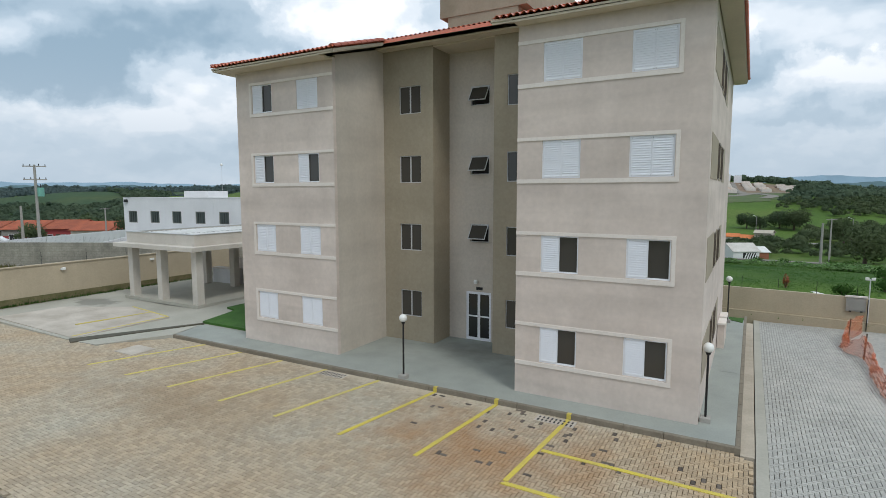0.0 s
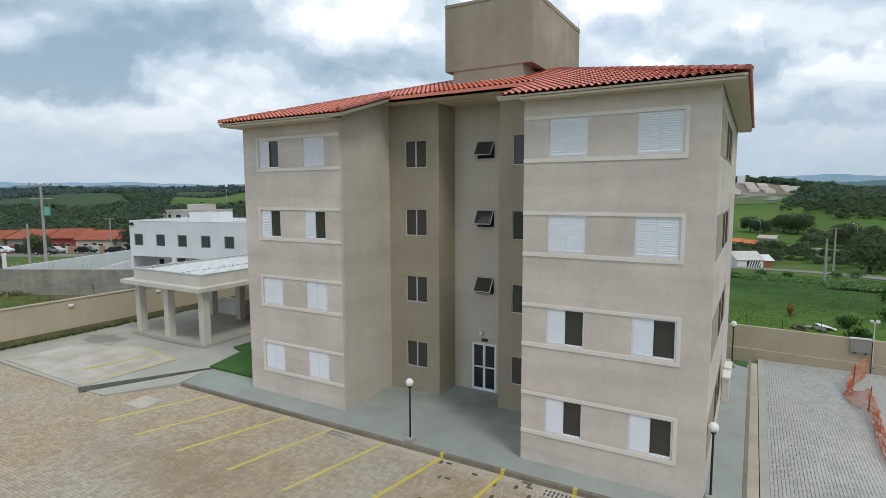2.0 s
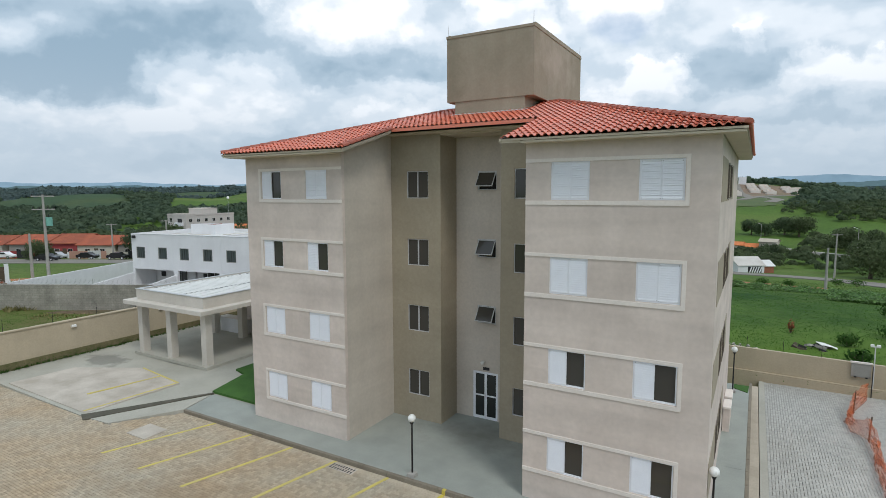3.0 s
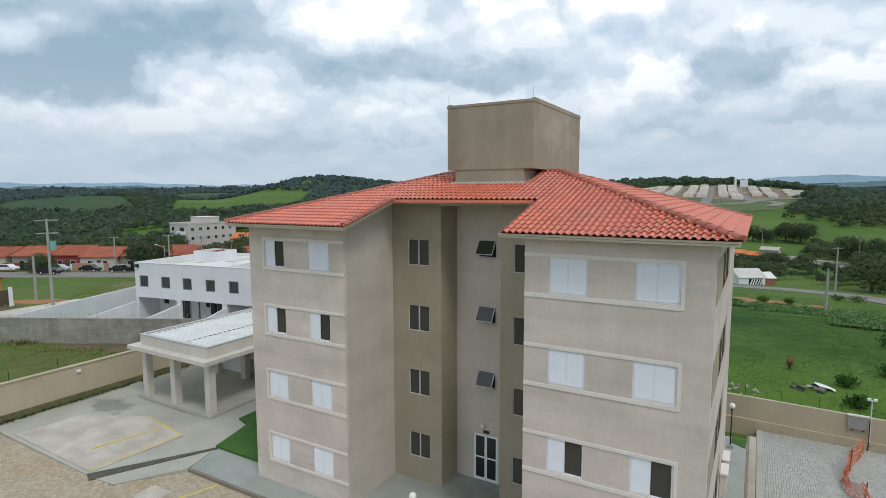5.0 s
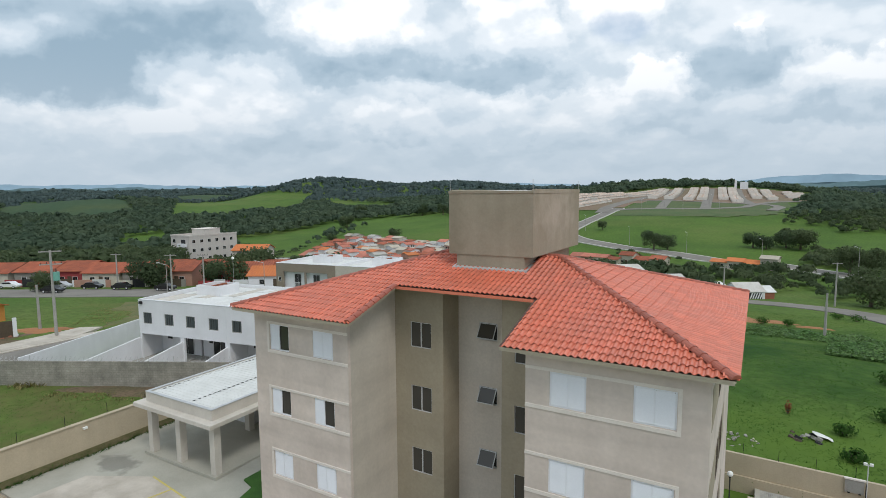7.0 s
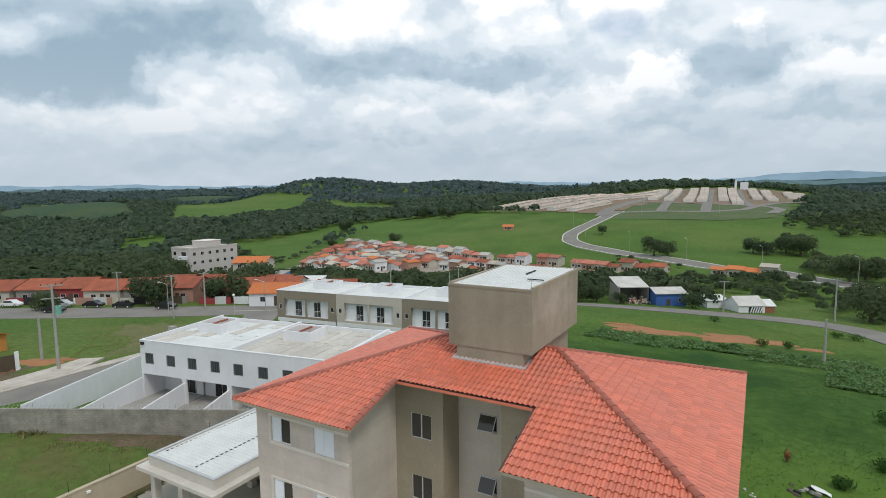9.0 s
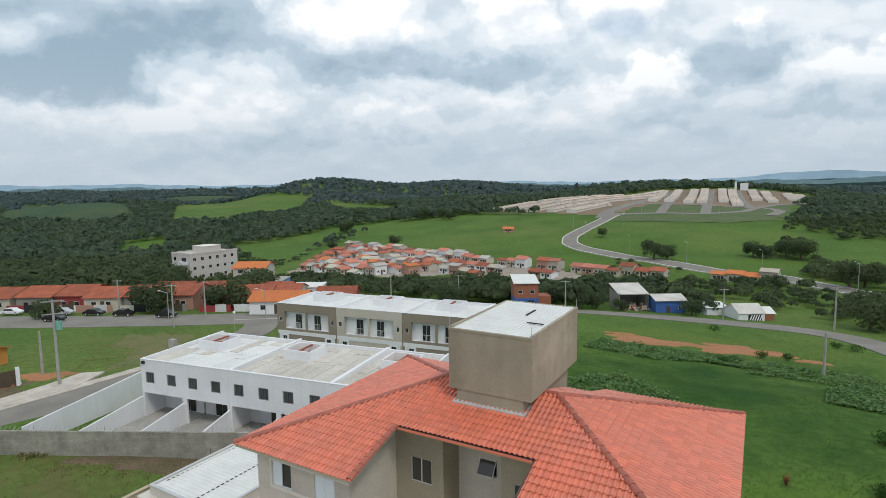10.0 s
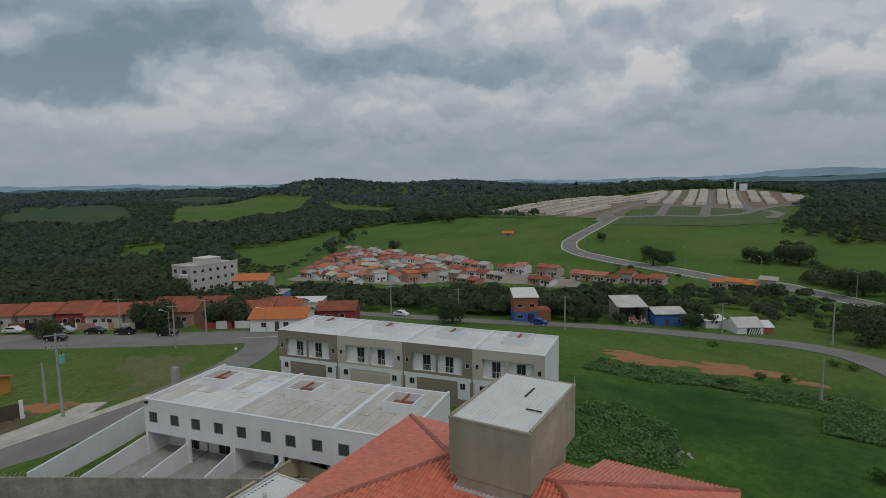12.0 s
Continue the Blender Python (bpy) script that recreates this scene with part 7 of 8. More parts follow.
def wooded(px, py):
    u, v = uv_of(px, py)
    edge = np.interp(u, (-400, -90, -60, -25, 10, 40, 70, 110, 200), (150, 150, 146, 150, 142, 133, 122, 122, 110))
    ok = v > edge
    for poly in FIELDS + CLEAR:
        ok &= ~inside(px, py, poly)
    ok &= ~near_line(px, py, ROAD_D, 9)
    ok &= ~near_line(px, py, ROAD_C, 7)
    return ok


def crowns(name, cx, cy, size, count, leaf, seed, mat, label, lift=0.55, squash=0.75):
    """One mesh of many tree crowns, each a loose shell of leaf clumps."""
    rg = np.random.default_rng(seed)
    n = len(cx)
    cz = land(cx, cy) + size * lift
    d = rg.normal(size=(n, count, 3))
    d /= np.linalg.norm(d, axis=2, keepdims=True)
    d[:, :, 2] = np.abs(d[:, :, 2]) * 1.15 - 0.3
    lobes = 1 + 0.28 * np.sin(d[:, :, 0] * 5 + cx[:, None]) * np.cos(d[:, :, 1] * 5 + cy[:, None])
    r = size[:, None] * rg.uniform(0.62, 1.0, (n, count)) * lobes * 0.55
    centre = np.stack([cx, cy, cz], -1)[:, None, :] + d * r[:, :, None] * np.array([1, 1, squash])
    nrm = d + rg.normal(scale=0.3, size=d.shape)
    nrm /= np.linalg.norm(nrm, axis=2, keepdims=True)
    t1 = np.cross(nrm, rg.normal(size=d.shape))
    t1 /= np.linalg.norm(t1, axis=2, keepdims=True)
    t2 = np.cross(nrm, t1)
    s = (size[:, None] * leaf * rg.uniform(0.6, 1.25, (n, count)))[:, :, None]
    k = rg.uniform(0.55, 1.0, (n, count, 4, 1))
    c = centre[:, :, None, :]
    bulge = nrm[:, :, None, :] * s[:, :, None, :] * 0.25
    quad = np.concatenate([c + (-t1 - t2)[:, :, None, :] * s[:, :, None, :] * k[:, :, 0:1], c + (t1 - t2)[:, :, None, :] * s[:, :, None, :] * k[:, :, 1:2] + bulge,
                           c + (t1 + t2)[:, :, None, :] * s[:, :, None, :] * k[:, :, 2:3], c + (-t1 + t2)[:, :, None, :] * s[:, :, None, :] * k[:, :, 3:4] + bulge], axis=2)
    verts = quad.reshape(-1, 3)
    faces = np.arange(len(verts)).reshape(-1, 4)
    ob = fast(name, verts, faces, mat, smooth=True)
    # leaves shade with the roundness of their crown
    soft = d * 0.70 + nrm * 0.12 + np.array([0, 0, 0.40])
    soft /= np.linalg.norm(soft, axis=2, keepdims=True)
    ob.data.normals_split_custom_set_from_vertices(np.repeat(soft.reshape(-1, 3), 4, 0).tolist())
    return tagged(ob, label, "woods", "", "stuff")


def scatter(n, v0, v1, spread, seed):
    rg = np.random.default_rng(seed)
    v = np.sqrt(rg.uniform(v0 ** 2, v1 ** 2, n))
    u = v * rg.uniform(-spread, spread, n)
    return 0.8 + u * AX[0] + v * AY[0], -15 + u * AX[1] + v * AY[1]


def grove(name, n, v0, v1, spread, smin, smax, count, leaf, seed, label, mat, keep=wooded, gaps=0.25):
    px, py = scatter(n, v0, v1, spread, seed)
    rg = np.random.default_rng(seed + 1)
    ok = keep(px, py)
    patch = np.sin(px / 23.0 + 1.1) * np.sin(py / 31.0 + 0.3) + 0.5 * np.sin(px / 9.0 + py / 13.0)
    ok &= (patch > -1.1 + gaps) | (rg.uniform(size=n) < 0.35)
    px, py = px[ok], py[ok]
    size = rg.uniform(smin, smax, len(px)) * (0.8 + 0.3 * rg.uniform(size=len(px)) ** 3)
    u, v = uv_of(px, py)
    # low scrub before the village, tall wood elsewhere
    size = size * np.where((v > 188) & (v < 330) & (u > -115) & (u < 125), 0.38, np.where((u > 70) & (v < 420), 0.66, 1.0))
    return crowns(name, px, py, size, count, leaf, seed + 2, mat, label)


grove("near_woods", 1500, 118, 200, 1.0, 3.4, 7.8, 230, 0.078, 20, "dense dark green trees and scrub at the valley edge", M["leaf"])
grove("valley_woods", 4300, 200, 330, 1.0, 3.4, 7.5, 110, 0.115, 21, "dense dark green trees and scrub filling the valley", M["leaf"])
# darker crops on the far slopes
M["crop"] = surface("dark_crop", (0.052, 0.088, 0.045), (0.040, 0.072, 0.038), 0.95, 0.01, 0.15, 0.9, 0.15, 0.1, spec=0.1, wide=(0.075, 0.10, 0.042))
for fi in (6, 7):
    poly = FIELDS[fi]
    fa = np.array(poly, float)
    gx, gy = np.arange(fa[:, 0].min(), fa[:, 0].max(), 14.0), np.arange(fa[:, 1].min(), fa[:, 1].max(), 14.0)
    GX, GY = np.meshgrid(gx, gy, indexing="ij")
    ins = inside(GX + 7, GY + 7, poly)
    b = Build()
    for x, y in zip(GX[ins], GY[ins]):
        b.face([(px, py, float(land(px, py)) + 1.2) for px, py in ((x, y), (x + 14, y), (x + 14, y + 14), (x, y + 14))])
    struct("crop_field", b, M["crop"], "dark green crop field on the far slope", "field", smooth=True)

# farther groves wear the leaf colours with haze painted in
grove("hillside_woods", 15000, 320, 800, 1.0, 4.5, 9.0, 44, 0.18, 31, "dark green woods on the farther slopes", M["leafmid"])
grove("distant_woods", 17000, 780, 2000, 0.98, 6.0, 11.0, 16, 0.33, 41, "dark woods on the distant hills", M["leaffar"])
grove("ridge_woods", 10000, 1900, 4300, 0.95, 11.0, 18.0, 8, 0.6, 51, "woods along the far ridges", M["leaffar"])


# solitary trees with trunk, limbs and clumps of leaves
def tree(x, y, h, r, seed, label="round-crowned green tree standing in the pasture"):
    rg = random.Random(seed)
    z = float(site_land(x, y))
    t = thing("tree", label, "tree", pose(x, y, z - 0.1), "solitary trees")
    b = Build().tube((0, 0, 0), (0.1, 0.05, h * 0.45), r * 0.085, r * 0.055, 8)
    for i in range(6):
        a = math.tau * i / 6 + rg.uniform(-0.3, 0.3)
        b.tube((0.1, 0.05, h * rg.uniform(0.28, 0.45)), (r * 0.6 * math.cos(a), r * 0.6 * math.sin(a), h * rg.uniform(0.55, 0.8)), r * 0.04, r * 0.015, 6)
    part("trunk", b, M["bark"], t)
    ng = np.random.default_rng(seed)
    lob = [(r * 0.55 * math.cos(a), r * 0.55 * math.sin(a), h * q, r * s) for a, q, s in [(rg.uniform(0, 6.28), rg.uniform(0.34, 0.80), rg.uniform(0.44, 0.64)) for _ in range(11)]]
    vs = []
    for lx, ly, lz, lr in lob:
        n = 260
        d = ng.normal(size=(n, 3))
        d /= np.linalg.norm(d, axis=1, keepdims=True)
        c = np.array([lx, ly, lz]) + d * (lr * ng.uniform(0.6, 1.05, (n, 1))) * np.array([1, 1, 0.8])
        nm = d + ng.normal(scale=0.4, size=d.shape)
        nm /= np.linalg.norm(nm, axis=1, keepdims=True)
        t1 = np.cross(nm, ng.normal(size=d.shape))
        t1 /= np.linalg.norm(t1, axis=1, keepdims=True)
        t2 = np.cross(nm, t1)
        s = r * 0.055 * ng.uniform(0.6, 1.4, (n, 1))
        vs.append(np.stack([c - t1 * s, c - t2 * s * 0.8, c + t1 * s, c + t2 * s * 0.8], 1).reshape(-1, 3))
    vs = np.concatenate(vs)
    fast("crown", vs, np.arange(len(vs)).reshape(-1, 4), M["leaf"], t)
    return t


for i, (x, y, h, r) in enumerate(((-39.4, 243.4, 9.35, 5.1), (-33.9, 246, 7.65, 3.825), (-74.7, 293.6, 5.95, 2.72), (-0.7, 263, 6.8, 4.25), (4.4, 261.2, 5.95, 3.825), (17.1, 263, 8.5, 5.95), (12, 268, 7.65, 5.1), (26.4, 194.5, 9.35, 5.1), (30.7, 198.2, 8.5, 5.1),
                                  (-286.3, 325, 10.2, 5.95), (-293.1, 331, 9.35, 5.1), (-254.9, 388.8, 11.05, 5.1), (-227.7, 378.6, 10.2, 5.1), (-216.6, 371.8, 6.8, 4.25), (-335.6, 404, 11.9, 6.8), (-193.7, 261.3, 6.8, 4.25), (-237.9, 252.8, 5.1, 3.4),
                                  (-115.5, 55.5, 6.5, 4.6), (-127, 39.5, 4.5, 2.6), (-104, 66, 7, 5), (-110, 78, 9, 6), (-150.7, 81.3, 9, 6.5), (-147.6, 78.5, 8, 5.5), (-144.1, 77.5, 7, 5), (-12, 124.5, 4, 2.6), (-34, 122, 4.5, 3), (-62, 97, 6, 3.6),
                                  (-70, 132, 8, 5), (-55, 122, 7, 4), (-38, 118, 6, 3.5), (-28, 121, 3, 1.8), (22, 126, 8, 5), (30, 132, 9, 5))):
    tree(x, y, h, r, 100 + i, "round-crowned green tree standing in the pasture" if y > 200 else "dark leafy tree among the houses")


# creeping broad-leaved plants and tall grass on the field
def patch_points(n, polys, seed):
    rg = np.random.default_rng(seed)
    out = []
    for poly in polys:
        a = np.array(poly, float)
        lo, hi = a.min(0), a.max(0)
        p = rg.uniform(lo, hi, (n, 2))
        out.append(p[inside(p[:, 0], p[:, 1], poly)])
    return np.concatenate(out)


def leaf_cover(name, pts, smin, smax, hmin, hmax, seed, mat, label):
    rg = np.random.default_rng(seed)
    n = len(pts)
    z = site_land(pts[:, 0], pts[:, 1]) + rg.uniform(hmin, hmax, n) * (0.5 + 0.5 * np.sin(pts[:, 0] * 1.1) * np.sin(pts[:, 1] * 0.9))
    c = np.column_stack([pts, z])
    nm = np.column_stack([rg.normal(scale=0.55, size=(n, 2)), np.ones(n)])
    nm /= np.linalg.norm(nm, axis=1, keepdims=True)
    t1 = np.cross(nm, rg.normal(size=(n, 3)))
    t1 /= np.linalg.norm(t1, axis=1, keepdims=True)
    t2 = np.cross(nm, t1)
    s = rg.uniform(smin, smax, (n, 1))
    vs = np.stack([c - t1 * s, c - t2 * s * 0.7, c + t1 * s, c + t2 * s * 0.7], 1).reshape(-1, 3)
    ob = fast(name, vs, np.arange(len(vs)).reshape(-1, 4), mat)
    return tagged(ob, label, "plants", "", "stuff")


DRIFTS = [[(-22, 79), (-23, 70), (-12, 67), (-5, 70), (-6, 77)], [(-6, 77), (-5, 70), (3, 69), (4, 75)], [(2, 75), (0, 66), (8, 66), (18, 60), (21, 70), (10, 74)], [(9, 64), (8, 56), (19, 54), (19, 62)], [(-19, 50), (-16, 34), (-4, 38), (-6, 47), (-14, 55)]]
leaf_cover("creeping_plants", patch_points(8500, DRIFTS, 7), 0.10, 0.24, 0.1, 0.8, 8, M["leafbright"], "broad-leaved creeping plants in thick drifts on the field")


def tufts(name, pts, hmin, hmax, w, seed, mat, label, per=5, spread=0.14, bend=0.4):
    """Grass blades: thin upright triangles in bunches."""
    rg = np.random.default_rng(seed)
    n = len(pts)
    base = np.column_stack([pts, site_land(pts[:, 0], pts[:, 1])])
    base = np.repeat(base, per, 0) + np.column_stack([rg.normal(scale=spread, size=(n * per, 2)), np.zeros(n * per)])
    a = rg.uniform(0, math.tau, n * per)
    d = np.column_stack([np.cos(a), np.sin(a), np.zeros(n * per)]) * w
    lean = np.column_stack([rg.normal(scale=bend, size=(n * per, 2)), np.full(n * per, 0.75)]) * rg.uniform(hmin, hmax, (n * per, 1))
    vs = np.stack([base - d, base + d, base + lean], 1).reshape(-1, 3)
    ob = fast(name, vs, np.arange(len(vs)).reshape(-1, 3), mat)
    return tagged(ob, label, "grass", "", "stuff")


M["blade"] = surface("tall_grass", (0.050, 0.120, 0.020), (0.080, 0.154, 0.027), 0.9, 0.12, 2, 0.9, 0.12, 0.0, island=0.12, spec=0.1)
leafy(M["blade"], 0.45)
fp = patch_points(16000, [[(-30, 19), (14, 19), (24, 60), (16, 100), (-22, 100), (-30, 60)]], 78)
tufts("field_grass", fp, 0.04, 0.15, 0.025, 79, M["blade"], "tall rough grass on the open field", 6, 0.9, 1.3)
sp = patch_points(2600, [[(-34, -14), (-34, 12.5), (-50, 4.4), (-58, -2), (-58, -14)]], 80)
tufts("strip_grass", sp, 0.03, 0.11, 0.025, 81, M["blade"], "rough grass between the boundary wall and block wall", 6, 0.5, 1.0)
lp2 = patch_points(3500, [[(-66, 4), (-70, 27), (-96, 50), (-125, 33), (-100, 0)]], 82)
tufts("lot_grass", lp2, 0.03, 0.09, 0.025, 83, M["blade"], "mown grass on the empty corner plot", 5, 0.9, 1.3)


lush = patch_points(5000, [[(-24, 22), (10, 20), (20, 45), (22, 62), (-22, 62)]], 90)
keep = np.array([noise.noise((x * 0.13, y * 0.13, 1.7)) + 0.5 * noise.noise((x * 0.5, y * 0.5, 4.2)) + 0.25 * noise.noise((x * 1.7, y * 1.7, 9.0)) > -0.02 for x, y in lush])
tufts("field_weeds", lush[keep], 0.06, 0.18, 0.03, 91, M["lushleaf"], "lush low weeds in uneven patches on the field", 6, 0.8, 1.3)
wy = np.random.default_rng(95)
wp = np.column_stack([wy.uniform(-33.68, -33.4, 520), wy.uniform(-14, 17, 520)])


def weeds_at_wall():
    rg = np.random.default_rng(96)
    n = len(wp)
    base = np.column_stack([wp, np.full(n, 0.05)])
    base = np.repeat(base, 4, 0) + np.column_stack([rg.normal(scale=0.06, size=(n * 4, 2)), np.zeros(n * 4)])
    base[:, 0] = np.maximum(base[:, 0], -33.69)
    a = rg.uniform(0, math.tau, n * 4)
    d = np.column_stack([np.cos(a), np.sin(a), np.zeros(n * 4)]) * 0.025
    lean = np.column_stack([rg.uniform(0, 0.3, n * 4), rg.normal(scale=0.2, size=n * 4), np.ones(n * 4)]) * rg.uniform(0.05, 0.18, (n * 4, 1))
    vs = np.stack([base - d, base + d, base + lean], 1).reshape(-1, 3)
    tagged(fast("wall_weeds", vs, np.arange(len(vs)).reshape(-1, 3), M["lushleaf"]), "weeds growing along the foot of the boundary wall", "weeds", "", "stuff")


weeds_at_wall()


# bare red earth showing through the field
M["drygrass"] = surface("dry_grass", (0.15, 0.135, 0.05), (0.10, 0.125, 0.034), 0.95, 0.4, 3, 0.9, 0.25, 0.2)


def heap(name, x, y, r, h, n, size, seed, mats, label, category):
    rg = random.Random(seed)
    t = thing(name, label, category, pose(x, y, float(site_land(x, y)) - 0.03))
    for i in range(n):
        a, q = rg.uniform(0, math.tau), r * math.sqrt(rg.random())
        s = size * rg.uniform(0.5, 1.3)
        z = h * (1 - (q / r) ** 2) * rg.uniform(0.2, 1.0)
        m = Matrix.Translation((q * math.cos(a), q * math.sin(a), max(z, 0.0))) @ Euler((rg.uniform(-0.5, 0.5), rg.uniform(-0.5, 0.5), rg.uniform(0, 3))).to_matrix().to_4x4()
        pts = [m @ Vector((s * sx * rg.uniform(0.7, 1), s * sy * 0.7 * rg.uniform(0.7, 1), s * sz * 0.4)) for sz in (-1, 1) for sx, sy in ((-1, -1), (1, -1), (1, 1), (-1, 1))]
        part("lump", Build().solid(pts, ((3, 2, 1, 0), (4, 5, 6, 7), (0, 1, 5, 4), (1, 2, 6, 5), (2, 3, 7, 6), (3, 0, 4, 7))), mats[i % len(mats)], t)
    return t


def soil_patch(cx, cy, rx, ry, turn, seed, mat="soil", label="bare red earth scar in the grass"):
    rg = random.Random(seed)
    b = Build()
    ca, sa = math.cos(radians(turn)), math.sin(radians(turn))
    rings = []
    for k in (0.0, 0.4, 0.75, 1.0):
        ring = []
        for i in range(36):
            a = math.tau * i / 36
            w = 1 + 0.22 * math.sin(3 * a + seed) + 0.16 * math.sin(7 * a + 2 * seed) + rg.uniform(-0.08, 0.08)
            px, py = rx * k * w * math.cos(a), ry * k * w * math.sin(a)
            x, y = cx + px * ca - py * sa, cy + px * sa + py * ca
            ring.append((x, y, float(site_land(x, y)) + 0.16 * (1 - k ** 3) - 0.05 * k))
        rings.append(ring)
    for r, s in zip(rings, rings[1:]):
        for i in range(36):
            j = (i + 1) % 36
            b.face([r[i], s[i], s[j], r[j]])
    return tagged(part("bare_earth", b, M[mat]), label, "soil", "", "structure")


M["litter"] = surface("dead_leaf_litter", (0.15, 0.105, 0.065), (0.095, 0.085, 0.04), 0.95, 0.6, 4, 0.9, 0.3, 0.4)
soil_patch(-14.5, 83.5, 9.0, 4.6, 8, 1)
soil_patch(-1.0, 85.0, 7.5, 5.4, 6, 2)
soil_patch(8.8, 81.5, 2.6, 1.6, 0, 3)
soil_patch(-20.5, 87.5, 3.5, 1.2, 10, 4)
soil_patch(-82.0, 35.0, 13, 5.5, 150, 5, "drygrass", "dry yellowed grass on the empty plot")
soil_patch(-73.0, 26.0, 4.5, 2.2, 125, 7, "drygrass", "dry yellowed grass on the empty plot")
soil_patch(-76.0, 17.0, 4.0, 2.0, 35, 6)
soil_patch(-73.5, 9.0, 3.4, 6.5, 10, 8, "litter", "trodden brown earth yard before the ochre house")
heap("rubble_heap", -75.2, 12.6, 1.4, 0.5, 24, 0.3, 9, (M["white"], M["slab"], M["brick"]), "pale heap of broken building waste in the yard", "rubble")
b = Build()
walkway = [(-72.6, 19.6), (-70.6, 21.4), (-66.9, 16.0), (-66.9, 10.7), (-66.7, 8.4), (-66.4, -6.0), (-70.0, -6.0), (-70.1, 10.0), (-71.0, 15.0)]
b.prism(walkway[::-1], -2.0, [float(site_land(x, y)) + 0.24 for x, y in walkway[::-1]])
struct("footway", b, M["slab"], "pale concrete footway at the street corner", "pavement")

# low hills, haze put into their blue, a darker range before a paler
M["farblue"] = surface("haze_blue_hills", (0.27, 0.375, 0.455), (0.23, 0.33, 0.40), 1.0, 0.0012, 0.01, 0.9, 0.1, 0.0, spec=0.0)
M["nearblue"] = surface("haze_blue_wooded_hills", (0.105, 0.165, 0.185), (0.135, 0.20, 0.20), 1.0, 0.002, 0.02, 0.9, 0.15, 0.0, spec=0.0)


def range_of_hills(dist, height, mat, label):
    b, prev = Build(), None
    for i in range(441):
        a = -95 + i * 0.31
        x, y, h = dist * math.sin(radians(a)), dist * math.cos(radians(a)), height(a)
        cur = ((x, y, -90), (x * 0.985, y * 0.985, h * 0.55), (x, y, h))
        if prev:
            b.face([prev[0], cur[0], cur[1], prev[1]])
            b.face([prev[1], cur[1], cur[2], prev[2]])
        prev = cur
    return struct("backdrop", b, mat, label, "hills", smooth=True)


range_of_hills(4600, lambda a: 84 + 5 * math.sin(a * 0.18 + 0.6) + 5 * math.sin(a * 0.5) + 3 * math.sin(a * 1.34) + 1.5 * math.sin(a * 4.1) + 34 * math.exp(-((a - 6) / 7) ** 2), M["farblue"], "low hills on the horizon, blue with painted haze")
range_of_hills(4300, lambda a: 56 + 8 * math.sin(a * 0.31 + 2.0) + 5 * math.sin(a * 0.83 + 1.0) + 3 * math.sin(a * 2.3) + 1.6 * math.sin(a * 5.7) + 22 * math.exp(-((a - 9) / 5) ** 2), M["nearblue"], "wooded hills before the horizon, dark blue with painted haze")


# ---- odds and ends lying on the rough ground ----
heap("rubble_heap", 0.2, 24.0, 1.3, 0.25, 30, 0.11, 3, (M["concrete"], M["slab"], M["greyr"]), "low heap of pale rubble in the grass", "rubble")
heap("rubble_heap", 4.3, 26.6, 1.1, 0.3, 18, 0.2, 4, (M["concrete"], M["bark"], M["gap"]), "dark heap of builder's waste in the grass", "rubble")
heap("stone_heap", -4.6, 41.5, 0.9, 0.3, 12, 0.2, 5, (M["slab"], M["concrete"]), "pale broken slabs lying in the meadow", "rubble")
# white plastic sheet thrown over the waste
b = Build()
rg9 = random.Random(6)
g9 = [[Vector((4.6 + 0.28 * i, 26.9 + 0.16 * j - 0.09 * i, float(site_land(4.6, 26.9)) + 0.32 + rg9.uniform(-0.05, 0.07) - 0.05 * i)) for j in range(4)] for i in range(5)]
b.solid([q for row in g9 for q in row], [(i * 4 + j, i * 4 + 4 + j, i * 4 + 5 + j, i * 4 + 1 + j) for i in range(4) for j in range(3)])
ob = tagged(part("plastic_sheet", b, M["globe"], smooth=True), "crumpled white plastic sheet on the waste heap", "plastic sheet")
md = ob.modifiers.new("thick", "SOLIDIFY")
md.thickness = 0.01


def shrub(x, y, r, h, mat, seed, label):
    ng = np.random.default_rng(seed)
    t = thing("shrub", label, "shrub", pose(x, y, float(site_land(x, y)) - 0.05), "shrubs")
    b = Build()
    for i in range(6):
        a = math.tau * i / 6
        b.tube((0, 0, 0), (r * 0.6 * math.cos(a), r * 0.6 * math.sin(a), h * 0.7), 0.03, 0.012, 5)
    part("stem_clump", b, M["bark"], t)
    n = int(150 + 110 * min(r, 1.0))
    d = ng.normal(size=(n, 3))
    d /= np.linalg.norm(d, axis=1, keepdims=True)
    c = np.array([0, 0, h * 0.55]) + d * ng.uniform(0.4, 1.0, (n, 1)) * np.array([r, r, h * 0.5])
    t1 = np.cross(d, ng.normal(size=d.shape))
    t1 /= np.linalg.norm(t1, axis=1, keepdims=True)
    t2 = np.cross(d, t1)
    s = min(0.09, 0.16 * r) * ng.uniform(0.6, 1.4, (n, 1))
    vs = np.stack([c - t1 * s, c - t2 * s, c + t1 * s, c + t2 * s], 1).reshape(-1, 3)
    fast("leaves", vs, np.arange(len(vs)).reshape(-1, 4), mat, t)


